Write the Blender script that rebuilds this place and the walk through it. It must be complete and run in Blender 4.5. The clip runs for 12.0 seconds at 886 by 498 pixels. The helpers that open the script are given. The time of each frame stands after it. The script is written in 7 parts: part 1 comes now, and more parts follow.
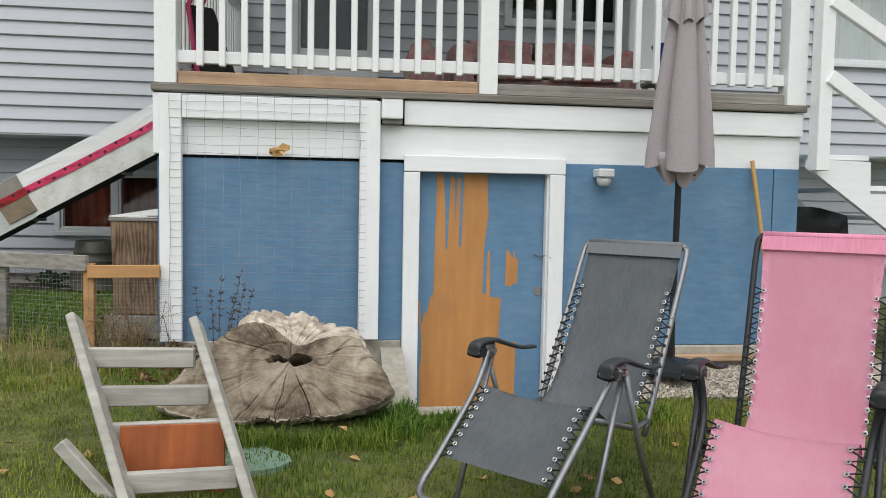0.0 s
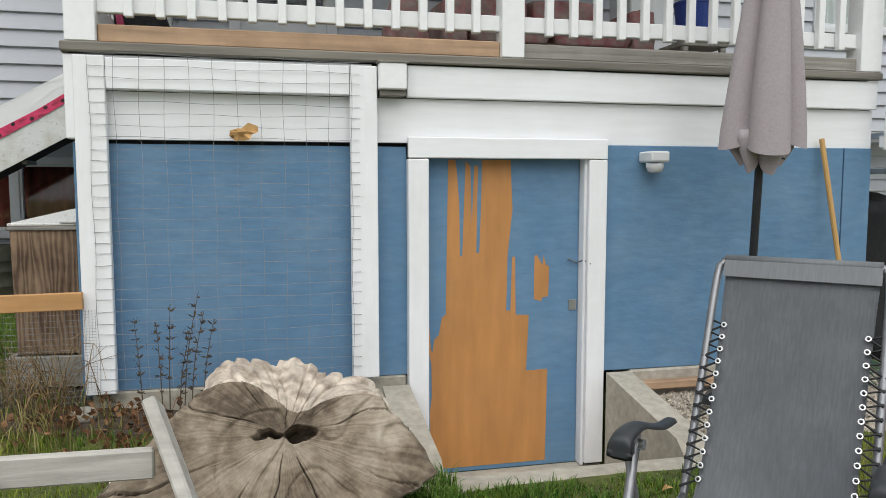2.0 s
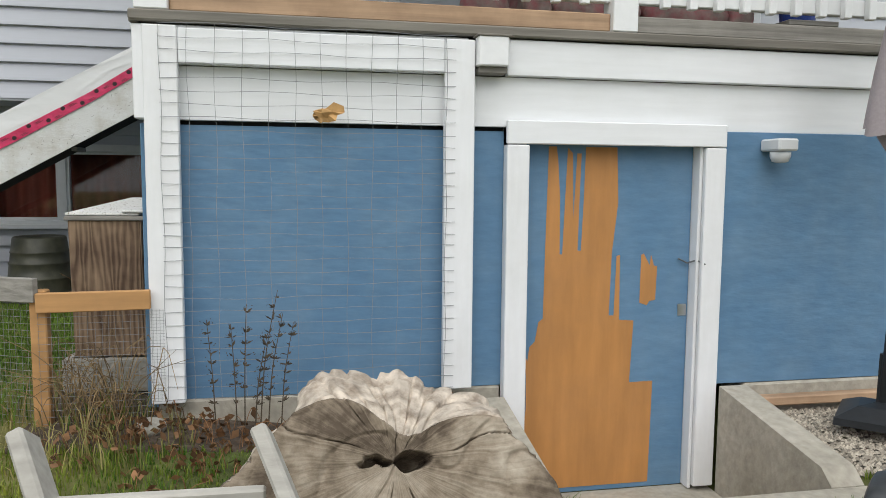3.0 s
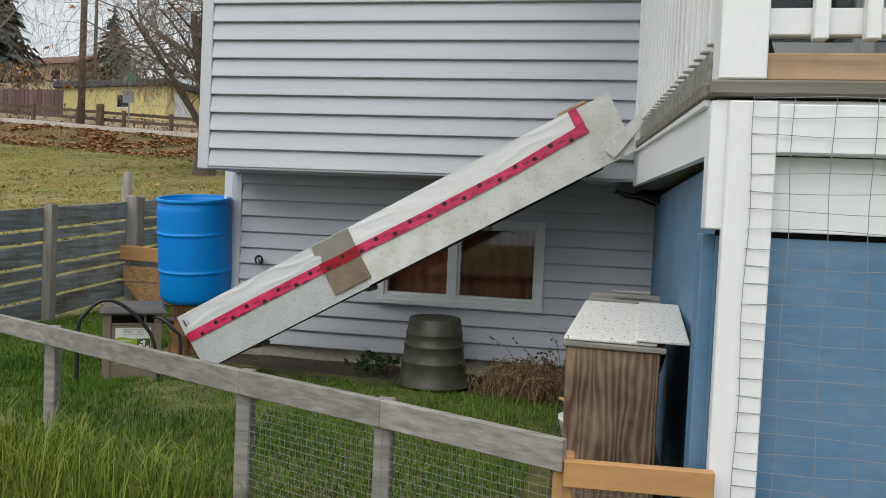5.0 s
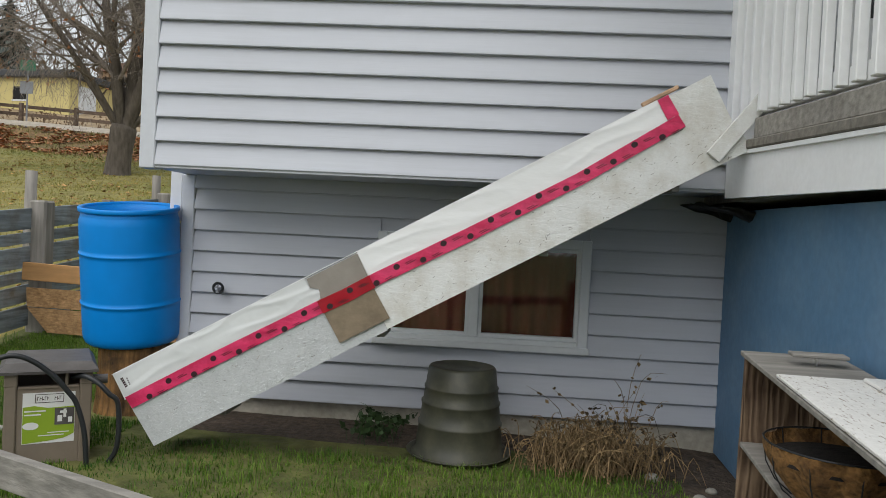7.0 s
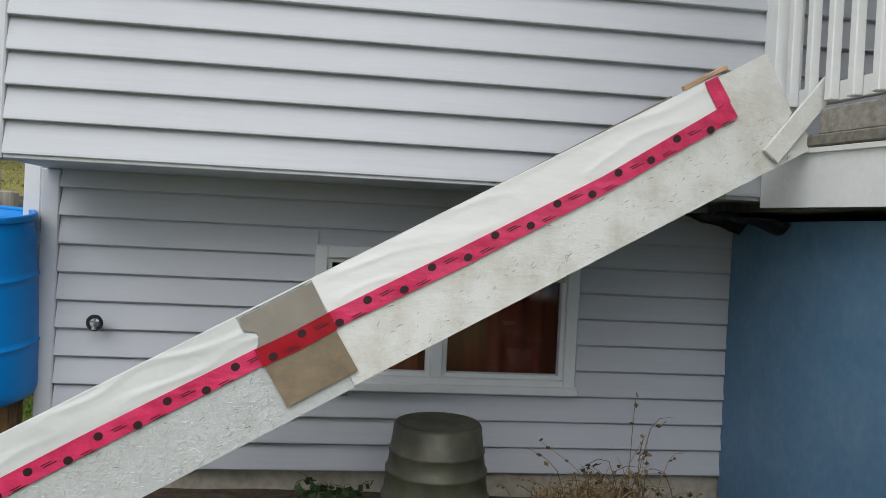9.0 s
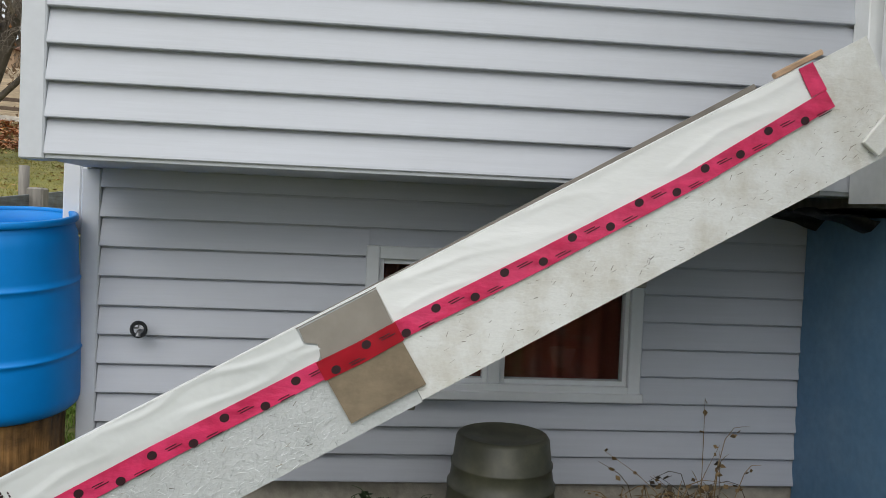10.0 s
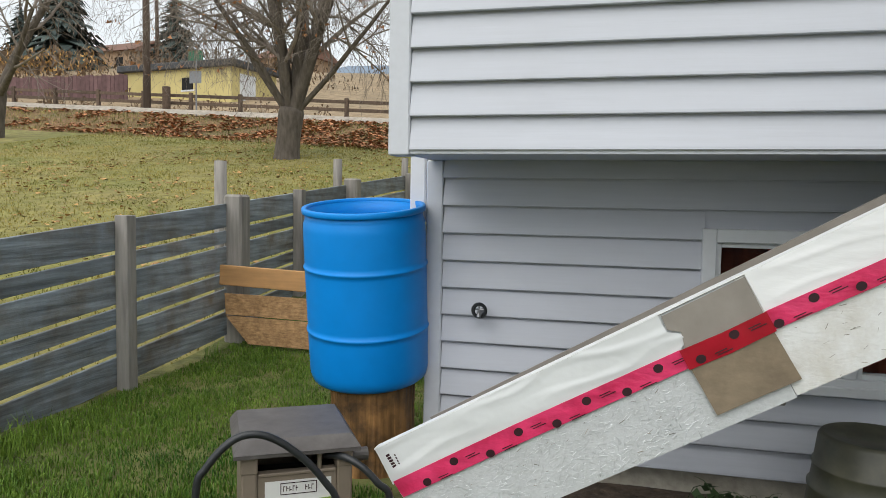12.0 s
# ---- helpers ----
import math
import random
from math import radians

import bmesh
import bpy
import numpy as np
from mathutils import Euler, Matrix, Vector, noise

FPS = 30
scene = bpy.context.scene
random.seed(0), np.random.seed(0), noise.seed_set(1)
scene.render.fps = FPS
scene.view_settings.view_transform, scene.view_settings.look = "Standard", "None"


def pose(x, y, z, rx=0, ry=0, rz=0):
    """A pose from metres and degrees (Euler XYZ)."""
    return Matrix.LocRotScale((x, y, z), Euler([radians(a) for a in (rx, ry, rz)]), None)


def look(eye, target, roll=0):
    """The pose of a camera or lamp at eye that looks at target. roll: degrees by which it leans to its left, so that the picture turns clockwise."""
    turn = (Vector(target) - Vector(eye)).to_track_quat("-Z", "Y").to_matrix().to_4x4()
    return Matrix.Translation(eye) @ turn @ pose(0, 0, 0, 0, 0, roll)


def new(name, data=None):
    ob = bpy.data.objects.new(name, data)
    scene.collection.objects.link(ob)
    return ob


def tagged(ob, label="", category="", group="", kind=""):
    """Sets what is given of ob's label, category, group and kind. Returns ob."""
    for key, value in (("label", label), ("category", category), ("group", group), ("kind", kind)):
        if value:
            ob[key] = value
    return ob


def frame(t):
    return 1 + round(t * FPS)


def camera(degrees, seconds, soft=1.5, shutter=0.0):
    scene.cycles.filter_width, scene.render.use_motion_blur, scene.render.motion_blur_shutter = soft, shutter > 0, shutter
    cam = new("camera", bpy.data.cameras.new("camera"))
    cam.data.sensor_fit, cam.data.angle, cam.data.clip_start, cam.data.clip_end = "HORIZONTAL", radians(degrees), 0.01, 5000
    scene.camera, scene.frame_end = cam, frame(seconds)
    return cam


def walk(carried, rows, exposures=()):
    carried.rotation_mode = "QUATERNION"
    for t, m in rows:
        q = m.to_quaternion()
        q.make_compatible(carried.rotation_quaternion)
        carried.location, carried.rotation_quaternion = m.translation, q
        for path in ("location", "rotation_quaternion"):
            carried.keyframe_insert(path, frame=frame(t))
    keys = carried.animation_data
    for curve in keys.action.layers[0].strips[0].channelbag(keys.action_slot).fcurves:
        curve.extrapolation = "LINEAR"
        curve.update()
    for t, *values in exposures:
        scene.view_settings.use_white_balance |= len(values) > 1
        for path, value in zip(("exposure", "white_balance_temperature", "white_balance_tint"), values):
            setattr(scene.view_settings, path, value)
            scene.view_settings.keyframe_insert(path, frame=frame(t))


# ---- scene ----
cam = camera(61.79, 12.0, soft=0.7)
ROWS = [
    (0, -0.154, 0.147, 1.394, 86.61, -1.02, -7.04),
    (0.5, -0.237, 0.443, 1.412, 86.20, -0.82, -8.49),
    (1, -0.367, 0.723, 1.435, 86.08, -0.23, -10.44),
    (1.5, -0.407, 1.026, 1.465, 85.77, -0.01, -11.11),
    (2, -0.472, 1.248, 1.478, 84.95, 0.01, -13.04),
    (2.5, -0.593, 1.430, 1.457, 84.06, 0.10, -14.77),
    (3, -0.709, 1.679, 1.450, 84.56, -0.48, -11.07),
    (3.5, -0.904, 1.926, 1.501, 85.32, -0.49, -1.40),
    (3.7, -1.022, 2.005, 1.502, 85.67, -0.38, 2.71),
    (5.3, -1.809, 2.725, 1.664, 88.57, -2.68, 10.24),
    (5.5, -1.894, 2.823, 1.662, 88.79, -2.88, 9.34),
    (6, -2.111, 3.113, 1.681, 89.06, -3.56, 7.88),
    (6.5, -2.342, 3.437, 1.692, 88.88, -3.37, 6.30),
    (7, -2.522, 3.725, 1.719, 88.64, -2.85, 3.71),
    (7.2, -2.553, 3.856, 1.716, 88.80, -2.94, 3.01),
    (8.8, -3.011, 4.588, 1.742, 88.60, -2.91, -4.85),
    (9, -3.014, 4.675, 1.771, 89.07, -2.85, -6.52),
    (9.5, -3.032, 4.824, 1.803, 89.03, -2.67, -8.73),
    (10, -3.177, 4.883, 1.806, 88.23, -2.42, -5.16),
    (10.5, -3.356, 4.885, 1.815, 87.42, -2.17, 5.98),
    (11, -3.486, 4.880, 1.821, 86.89, -1.52, 12.91),
    (11.5, -3.507, 4.874, 1.824, 86.62, -1.16, 14.43),
    (12, -3.504, 4.857, 1.818, 86.08, -0.94, 14.55),
]
walk(cam, [(t, pose(x, y, z, rx, ry, rz)) for t, x, y, z, rx, ry, rz in ROWS],
     exposures=[(0.0, 0.52), (3.7, 0.52), (5.3, 0.47), (7.2, 0.50), (9.0, 0.66), (9.5, 0.60), (10.2, 0.65), (11.0, 0.72), (12.0, 0.74)])

# ---- world, sun, exposure ----
scene.view_settings.exposure = 0.0
world = bpy.data.worlds.new("overcast_sky")
scene.world = world
world.use_nodes = True
wn, wl = world.node_tree.nodes, world.node_tree.links
sky = wn.new("ShaderNodeTexSky")
sky.sky_type = "NISHITA"
sky.sun_disc = False
sky.sun_elevation, sky.sun_rotation = radians(56), radians(194)
sky.air_density, sky.dust_density, sky.ozone_density = 1.0, 4.0, 1.0
cloud = wn.new("ShaderNodeMix")
cloud.data_type = "RGBA"
cloud.inputs[0].default_value = 0.88
cloud.inputs[7].default_value = (5.9, 6.2, 6.35, 1)
wl.new(sky.outputs[0], cloud.inputs[6])
wl.new(cloud.outputs[2], wn["Background"].inputs[0])
wn["Background"].inputs[1].default_value = 0.1
sun_data = bpy.data.lights.new("sun", "SUN")
sun_data.energy, sun_data.angle, sun_data.color = 1.5, radians(75), (1.0, 0.985, 0.96)
sun = new("sun", sun_data)
sun.matrix_world = look((-3, -8, 18), (0, 4, 0))


# ---- materials ----
def material(name, color, rough=0.6, metal=0.0, grain=8.0, amount=0.15, bump=0.1, stretch=(1, 1, 1), stain=None,
             stain_amount=0.0, stain_scale=1.5, spec=0.4, bump_size=0.01, island=0.0, random_ob=0.0, detail=6.0, coat=0.0):
    """Base colour varied by a fine grain and broad stains, with the grain as relief."""
    m = bpy.data.materials.new(name)
    m.use_nodes = True
    n, l = m.node_tree.nodes, m.node_tree.links
    b = n["Principled BSDF"]
    b.inputs["Roughness"].default_value = rough
    b.inputs["Metallic"].default_value = metal
    b.inputs["Specular IOR Level"].default_value = spec
    b.inputs["Coat Weight"].default_value = coat
    tc = n.new("ShaderNodeTexCoord")
    mp = n.new("ShaderNodeMapping")
    mp.inputs["Scale"].default_value = stretch
    l.new(tc.outputs["Object"], mp.inputs[0])
    fine = n.new("ShaderNodeTexNoise")
    fine.inputs["Scale"].default_value, fine.inputs["Detail"].default_value = grain, detail
    l.new(mp.outputs[0], fine.inputs["Vector"])
    ramp = n.new("ShaderNodeMapRange")
    ramp.inputs[1].default_value, ramp.inputs[2].default_value = 0.25, 0.75
    ramp.inputs[3].default_value, ramp.inputs[4].default_value = 1 - amount, 1 + amount
    l.new(fine.outputs[0], ramp.inputs[0])
    mul = n.new("ShaderNodeVectorMath")
    mul.operation = "SCALE"
    l.new(ramp.outputs[0], mul.inputs["Scale"])
    if stain:
        broad = n.new("ShaderNodeTexNoise")
        broad.inputs["Scale"].default_value, broad.inputs["Detail"].default_value = stain_scale, 7.0
        broad.inputs["Roughness"].default_value = 0.65
        l.new(tc.outputs["Object"], broad.inputs["Vector"])
        cut = n.new("ShaderNodeMapRange")
        cut.inputs[1].default_value, cut.inputs[2].default_value = 0.42, 0.72
        cut.inputs[4].default_value = stain_amount
        l.new(broad.outputs[0], cut.inputs[0])
        mix = n.new("ShaderNodeMix")
        mix.data_type = "RGBA"
        mix.inputs[6].default_value, mix.inputs[7].default_value = (*color, 1), (*stain, 1)
        l.new(cut.outputs[0], mix.inputs[0])
        l.new(mix.outputs[2], mul.inputs[0])
    else:
        mul.inputs[0].default_value = color
    last = mul.outputs[0]
    for value, kind, socket in ((random_ob, "ShaderNodeObjectInfo", "Random"), (island, "ShaderNodeNewGeometry", "Random Per Island")):
        if value:
            info = n.new(kind)
            rr = n.new("ShaderNodeMapRange")
            rr.inputs[3].default_value, rr.inputs[4].default_value = 1 - value, 1 + value
            l.new(info.outputs[socket], rr.inputs[0])
            m2 = n.new("ShaderNodeVectorMath")
            m2.operation = "SCALE"
            l.new(last, m2.inputs[0])
            l.new(rr.outputs[0], m2.inputs["Scale"])
            last = m2.outputs[0]
    l.new(last, b.inputs["Base Color"])
    if bump:
        bp = n.new("ShaderNodeBump")
        bp.inputs["Strength"].default_value, bp.inputs["Distance"].default_value = bump, bump_size
        l.new(fine.outputs[0], bp.inputs["Height"])
        l.new(bp.outputs[0], b.inputs["Normal"])
    return m


M = {}
M["siding"] = material("vinyl_siding", (0.50, 0.52, 0.57), 0.5, grain=60, amount=0.03, bump=0.25, stretch=(0.05, 1, 1.2),
                       stain=(0.42, 0.43, 0.46), stain_amount=0.35, stain_scale=0.9, bump_size=0.002, random_ob=0.015)
M["trim_grey"] = material("vinyl_corner_trim", (0.55, 0.57, 0.61), 0.5, grain=30, amount=0.03, bump=0.05)
M["white"] = material("white_painted_wood", (0.83, 0.84, 0.86), 0.55, grain=35, amount=0.035, bump=0.25, stretch=(1, 1, 0.12),
                      stain=(0.62, 0.61, 0.58), stain_amount=0.3, stain_scale=3.0, bump_size=0.003)
M["white_h"] = material("white_painted_board", (0.83, 0.845, 0.865), 0.55, grain=35, amount=0.035, bump=0.25, stretch=(0.1, 1, 1),
                        stain=(0.66, 0.66, 0.64), stain_amount=0.25, stain_scale=2.2, bump_size=0.003)
M["white_rail"] = material("white_railing_paint", (0.82, 0.83, 0.84), 0.5, grain=25, amount=0.03, bump=0.1)
M["blue"] = material("blue_painted_plywood", (0.106, 0.215, 0.35), 0.6, grain=26, amount=0.10, bump=0.7, stretch=(0.3, 1, 1.0),
                     stain=(0.165, 0.275, 0.395), stain_amount=0.7, stain_scale=3.6, bump_size=0.004)
M["deck_edge"] = material("weathered_deck_edge", (0.20, 0.185, 0.16), 0.8, grain=30, amount=0.3, bump=0.5, stretch=(0.06, 1, 1))
M["cedar"] = material("raw_cedar_board", (0.45, 0.30, 0.19), 0.65, grain=18, amount=0.35, bump=0.3, stretch=(0.07, 1, 1.5),
                      stain=(0.20, 0.12, 0.07), stain_amount=0.5, stain_scale=3.5)
M["grey_wood"] = material("weathered_grey_wood", (0.27, 0.255, 0.23), 0.85, grain=26, amount=0.35, bump=0.6, stretch=(0.07, 1, 1.4),
                          stain=(0.15, 0.14, 0.125), stain_amount=0.6, stain_scale=3.0, random_ob=0.12, island=0.08)
M["ladder_wood"] = material("bleached_ladder_wood", (0.40, 0.385, 0.35), 0.85, grain=30, amount=0.22, bump=0.5, stretch=(0.1, 1, 1),
                            stain=(0.24, 0.22, 0.19), stain_amount=0.6, stain_scale=5.0, random_ob=0.1)
M["fence_blue"] = material("faded_blue_grey_fence_paint", (0.24, 0.275, 0.30), 0.85, grain=20, amount=0.5, bump=0.8, stretch=(1, 0.10, 1.4),
                           stain=(0.15, 0.125, 0.095), stain_amount=0.95, stain_scale=3.2, random_ob=0.28)
M["post_wood"] = material("grey_post_wood", (0.23, 0.215, 0.195), 0.9, grain=24, amount=0.35, bump=0.7, stretch=(1, 1, 0.1), random_ob=0.12)
M["orange_wood"] = material("new_stained_cedar", (0.46, 0.25, 0.10), 0.7, grain=18, amount=0.25, bump=0.3, stretch=(0.1, 1, 1),
                            stain=(0.26, 0.16, 0.08), stain_amount=0.4, stain_scale=4.0)
M["concrete"] = material("weathered_concrete", (0.42, 0.39, 0.33), 0.9, grain=25, amount=0.18, bump=0.6,
                         stain=(0.24, 0.22, 0.17), stain_amount=0.7, stain_scale=3.0)
M["soil"] = material("dark_soil", (0.062, 0.046, 0.034), 0.95, grain=25, amount=0.5, bump=1.0, bump_size=0.03, stain=(0.11, 0.08, 0.055), stain_amount=0.8, stain_scale=5)
M["black_metal"] = material("black_powder_coat", (0.018, 0.02, 0.023), 0.4, grain=40, amount=0.2, bump=0.03)
M["grey_metal"] = material("grey_steel_tube", (0.22, 0.225, 0.235), 0.35, 0.7, grain=40, amount=0.15, bump=0.03)
M["chrome"] = material("nickel", (0.6, 0.6, 0.6), 0.3, 1.0, grain=40, amount=0.05, bump=0)
M["steel_wire"] = material("galvanised_wire", (0.25, 0.26, 0.27), 0.6, 0.2, grain=60, amount=0.2, bump=0)
# near-black paint for the shade in gaps, holes and rooms; also the wires
M["dark"] = material("shade_and_wire_black", (0.012, 0.012, 0.012), 0.9, grain=5, amount=0.1, bump=0)
M["vinyl_white"] = material("white_vinyl_frame", (0.66, 0.68, 0.70), 0.4, grain=20, amount=0.03, bump=0.02, stain=(0.5, 0.5, 0.48), stain_amount=0.3)


def glass_material(name, tint):
    m = bpy.data.materials.new(name)
    m.use_nodes = True
    b = m.node_tree.nodes["Principled BSDF"]
    b.inputs["Base Color"].default_value = (*tint, 1)
    b.inputs["Transmission Weight"].default_value = 1.0
    b.inputs["Roughness"].default_value = 0.02
    b.inputs["IOR"].default_value = 1.45
    return m


M["glass"] = glass_material("window_glass", (0.85, 0.9, 0.9))


# ---- building helpers ----
def world_of(ob):
    m = ob.matrix_basis.copy()
    while ob.parent:
        ob = ob.parent
        m = ob.matrix_basis @ m
    return m


def thing(name, at=(0, 0, 0), label="", category="", group="", kind="", turn=0.0):
    ob = new(name)
    ob.empty_display_size = 0.1
    ob.matrix_basis = pose(*at, 0, 0, turn)
    return tagged(ob, label, category, group, kind)


def mesh_of(name, bm, mat, smooth=False):
    me = bpy.data.meshes.new(name)
    bm.to_mesh(me)
    bm.free()
    me.materials.append(mat)
    if smooth:
        me.polygons.foreach_set("use_smooth", [True] * len(me.polygons))
    return me


def part(name, bm, mat, parent=None, label="", smooth=False):
    """bm, in world metres, as one mesh object under parent."""
    if parent:
        bm.transform(world_of(parent).inverted())
    ob = new(name, mesh_of(name, bm, mat, smooth))
    ob.parent = parent
    return tagged(ob, label)


def solo(name, bm, mat, at, label, category, kind="", group="", smooth=False):
    """bm, in world metres, as one top-level mesh thing with its origin at its base."""
    bm.transform(Matrix.Translation(at).inverted())
    ob = new(name, mesh_of(name, bm, mat, smooth))
    ob.location = at
    return tagged(ob, label, category, group, kind)


def box(x0, x1, y0, y1, z0, z1, bevel=0.004, bm=None, m=None):
    bm = bm or bmesh.new()
    vs = bmesh.ops.create_cube(bm, size=1)["verts"]
    bmesh.ops.transform(bm, verts=vs, matrix=Matrix.Translation(((x0 + x1) / 2, (y0 + y1) / 2, (z0 + z1) / 2)) @ Matrix.Diagonal((x1 - x0, y1 - y0, z1 - z0, 1)))
    if bevel:
        es = list({e for v in vs for e in v.link_edges})
        got = bmesh.ops.bevel(bm, geom=es, offset=bevel, segments=1, affect="EDGES")
        vs = list({v for f_ in got["faces"] for v in f_.verts} | {v for v in vs if v.is_valid})
    if m is not None:
        bmesh.ops.transform(bm, verts=vs, matrix=m)
    return bm


def beam(p, q, w, h, bevel=0.004, bm=None, up=(0, 0, 1)):
    """A board from p to q: w wide across, h along up."""
    p, q = Vector(p), Vector(q)
    d = q - p
    x = d.normalized()
    y = Vector(up).cross(x).normalized()
    z = x.cross(y)
    m = Matrix((x, y, z)).transposed().to_4x4()
    m.translation = (p + q) / 2
    return box(-d.length / 2, d.length / 2, -w / 2, w / 2, -h / 2, h / 2, bevel, bm, m)


def tube(points, r, sides=8, bm=None, closed=False, caps=True):
    """A round tube along points; r is one radius or one for each point."""
    bm = bm or bmesh.new()
    pts = [Vector(p) for p in points]
    n = len(pts)
    rs = r if isinstance(r, (list, tuple)) else [r] * n
    rings = []
    prev = None
    for i, p in enumerate(pts):
        a = pts[(i - 1) % n] if (i or closed) else p
        b = pts[(i + 1) % n] if (i < n - 1 or closed) else p
        d = (b - a).normalized()
        if prev is None:
            prev = d.orthogonal().normalized()
        prev = (prev - d * prev.dot(d)).normalized()
        s = d.cross(prev)
        rings.append([bm.verts.new(p + (prev * math.cos(k * math.tau / sides) + s * math.sin(k * math.tau / sides)) * rs[i]) for k in range(sides)])
    for i in range(n if closed else n - 1):
        a, b = rings[i], rings[(i + 1) % n]
        for k in range(sides):
            bm.faces.new((a[k], a[(k + 1) % sides], b[(k + 1) % sides], b[k]))
    if caps and not closed:
        bm.faces.new(rings[0][::-1])
        bm.faces.new(rings[-1])
    return bm


def arc(points, steps=6):
    """A smooth line through the points."""
    pts = [Vector(p) for p in points]
    out = []
    for i in range(len(pts) - 1):
        p0, p1, p2, p3 = pts[max(i - 1, 0)], pts[i], pts[i + 1], pts[min(i + 2, len(pts) - 1)]
        for k in range(steps):
            t = k / steps
            out.append(0.5 * (2 * p1 + (p2 - p0) * t + (2 * p0 - 5 * p1 + 4 * p2 - p3) * t * t + (3 * p1 - p0 - 3 * p2 + p3) * t ** 3))
    return out + [pts[-1]]


def lathe(profile, sides=40, at=(0, 0, 0), bm=None, closed=False):
    """A turned body from (radius, height) pairs."""
    bm = bm or bmesh.new()
    rings = []
    for r, z in profile:
        rings.append([bm.verts.new((at[0] + r * math.cos(k * math.tau / sides), at[1] + r * math.sin(k * math.tau / sides), at[2] + z)) for k in range(sides)])
    for a, b in zip(rings, rings[1:]):
        for k in range(sides):
            bm.faces.new((a[k], a[(k + 1) % sides], b[(k + 1) % sides], b[k]))
    if profile[0][0] > 0.001 and not closed:
        bm.faces.new(rings[0][::-1])
    if profile[-1][0] > 0.001 and not closed:
        bm.faces.new(rings[-1])
    return bm


def sheet(points, thickness, bm=None, axis=(0, 1, 0)):
    """A flat outline (world points in order) given thickness along axis."""
    bm = bm or bmesh.new()
    a = [bm.verts.new(p) for p in points]
    b = [bm.verts.new(Vector(p) + Vector(axis) * thickness) for p in points]
    n = len(points)
    bm.faces.new(a)
    bm.faces.new(b[::-1])
    for i in range(n):
        bm.faces.new((a[i], b[i], b[(i + 1) % n], a[(i + 1) % n]))
    bmesh.ops.recalc_face_normals(bm, faces=bm.faces[:])
    return bm


def smooth01(a, b, v):
    t = min(max((v - a) / (b - a), 0.0), 1.0)
    return t * t * (3 - 2 * t)


# ---- ground ----
AX = (-0.2495, 0.966)            # the way up the slope towards the road
EYE0 = (-3.5, 4.86)


def yard_z(x, y):
    yy = min(max(y, -4.0), 4.5)
    left = smooth01(0.2, -1.8, x) * min(max(yy / 4.5, 0), 1) ** 2
    return 0.09 + 0.06 * yy + 0.125 * left + 0.012 * max(-1.8 - x, 0) * (1 if x > -7 else 7 / -x if x else 1)


def field_z(x, y):
    dx, dy = x - EYE0[0], y - EYE0[1]
    d = dx * AX[0] + dy * AX[1]
    u = dx * AX[1] - dy * AX[0]
    u = min(max(u, -45.0), 12.0)
    road = 4.37 - (u + 4.4) * 0.06
    q = d - (25.7 - (u + 4.4) * 0.316)
    if q < -5.5:
        return road - 1.15 + 0.17 * (q + 5.5)
    if q < 0:
        return road - 1.15 + 1.15 * smooth01(-5.7, 0.0, q)
    if q < 5.5:
        return road + 0.02 * q
    return road + 0.11 + 0.24 * min(q - 5.5, 35) + 0.02 * max(q - 40.5, 0)


def road_q(x, y):
    dx, dy = x - EYE0[0], y - EYE0[1]
    u = dx * AX[1] - dy * AX[0]
    return dx * AX[0] + dy * AX[1] - (25.7 - (min(max(u, -45.0), 12.0) + 4.4) * 0.316)


def ground_z(x, y):
    near = yard_z(x, y)
    far = max(field_z(x, y), 0.3)
    w = max(smooth01(9.0, 13.0, y), smooth01(-6.9, -8.2, x) * smooth01(5.0, 9.0, y))
    z = near * (1 - w) + far * w
    if 0.04 < x < 1.33 and 3.96 < y < 4.9:      # the sunken door well
        z = -0.02
    return z


M["ground"] = material("lawn_soil", (0.075, 0.092, 0.024), 0.95, grain=7, amount=0.45, bump=1.0, bump_size=0.05,
                       stain=(0.17, 0.15, 0.05), stain_amount=0.9, stain_scale=0.55, detail=10)
# ---- ground zones by place: bank leaves, road, dry field ----


def steps(lo, hi, inner0, inner1, fine, grow):
    v = [inner0]
    while v[-1] < inner1:
        v.append(v[-1] + fine)
    s = fine
    while v[-1] < hi:
        s *= grow
        v.append(v[-1] + s)
    s, low = fine, [inner0]
    while low[-1] > lo:
        s *= grow
        low.append(low[-1] - s)
    return low[:0:-1] + v


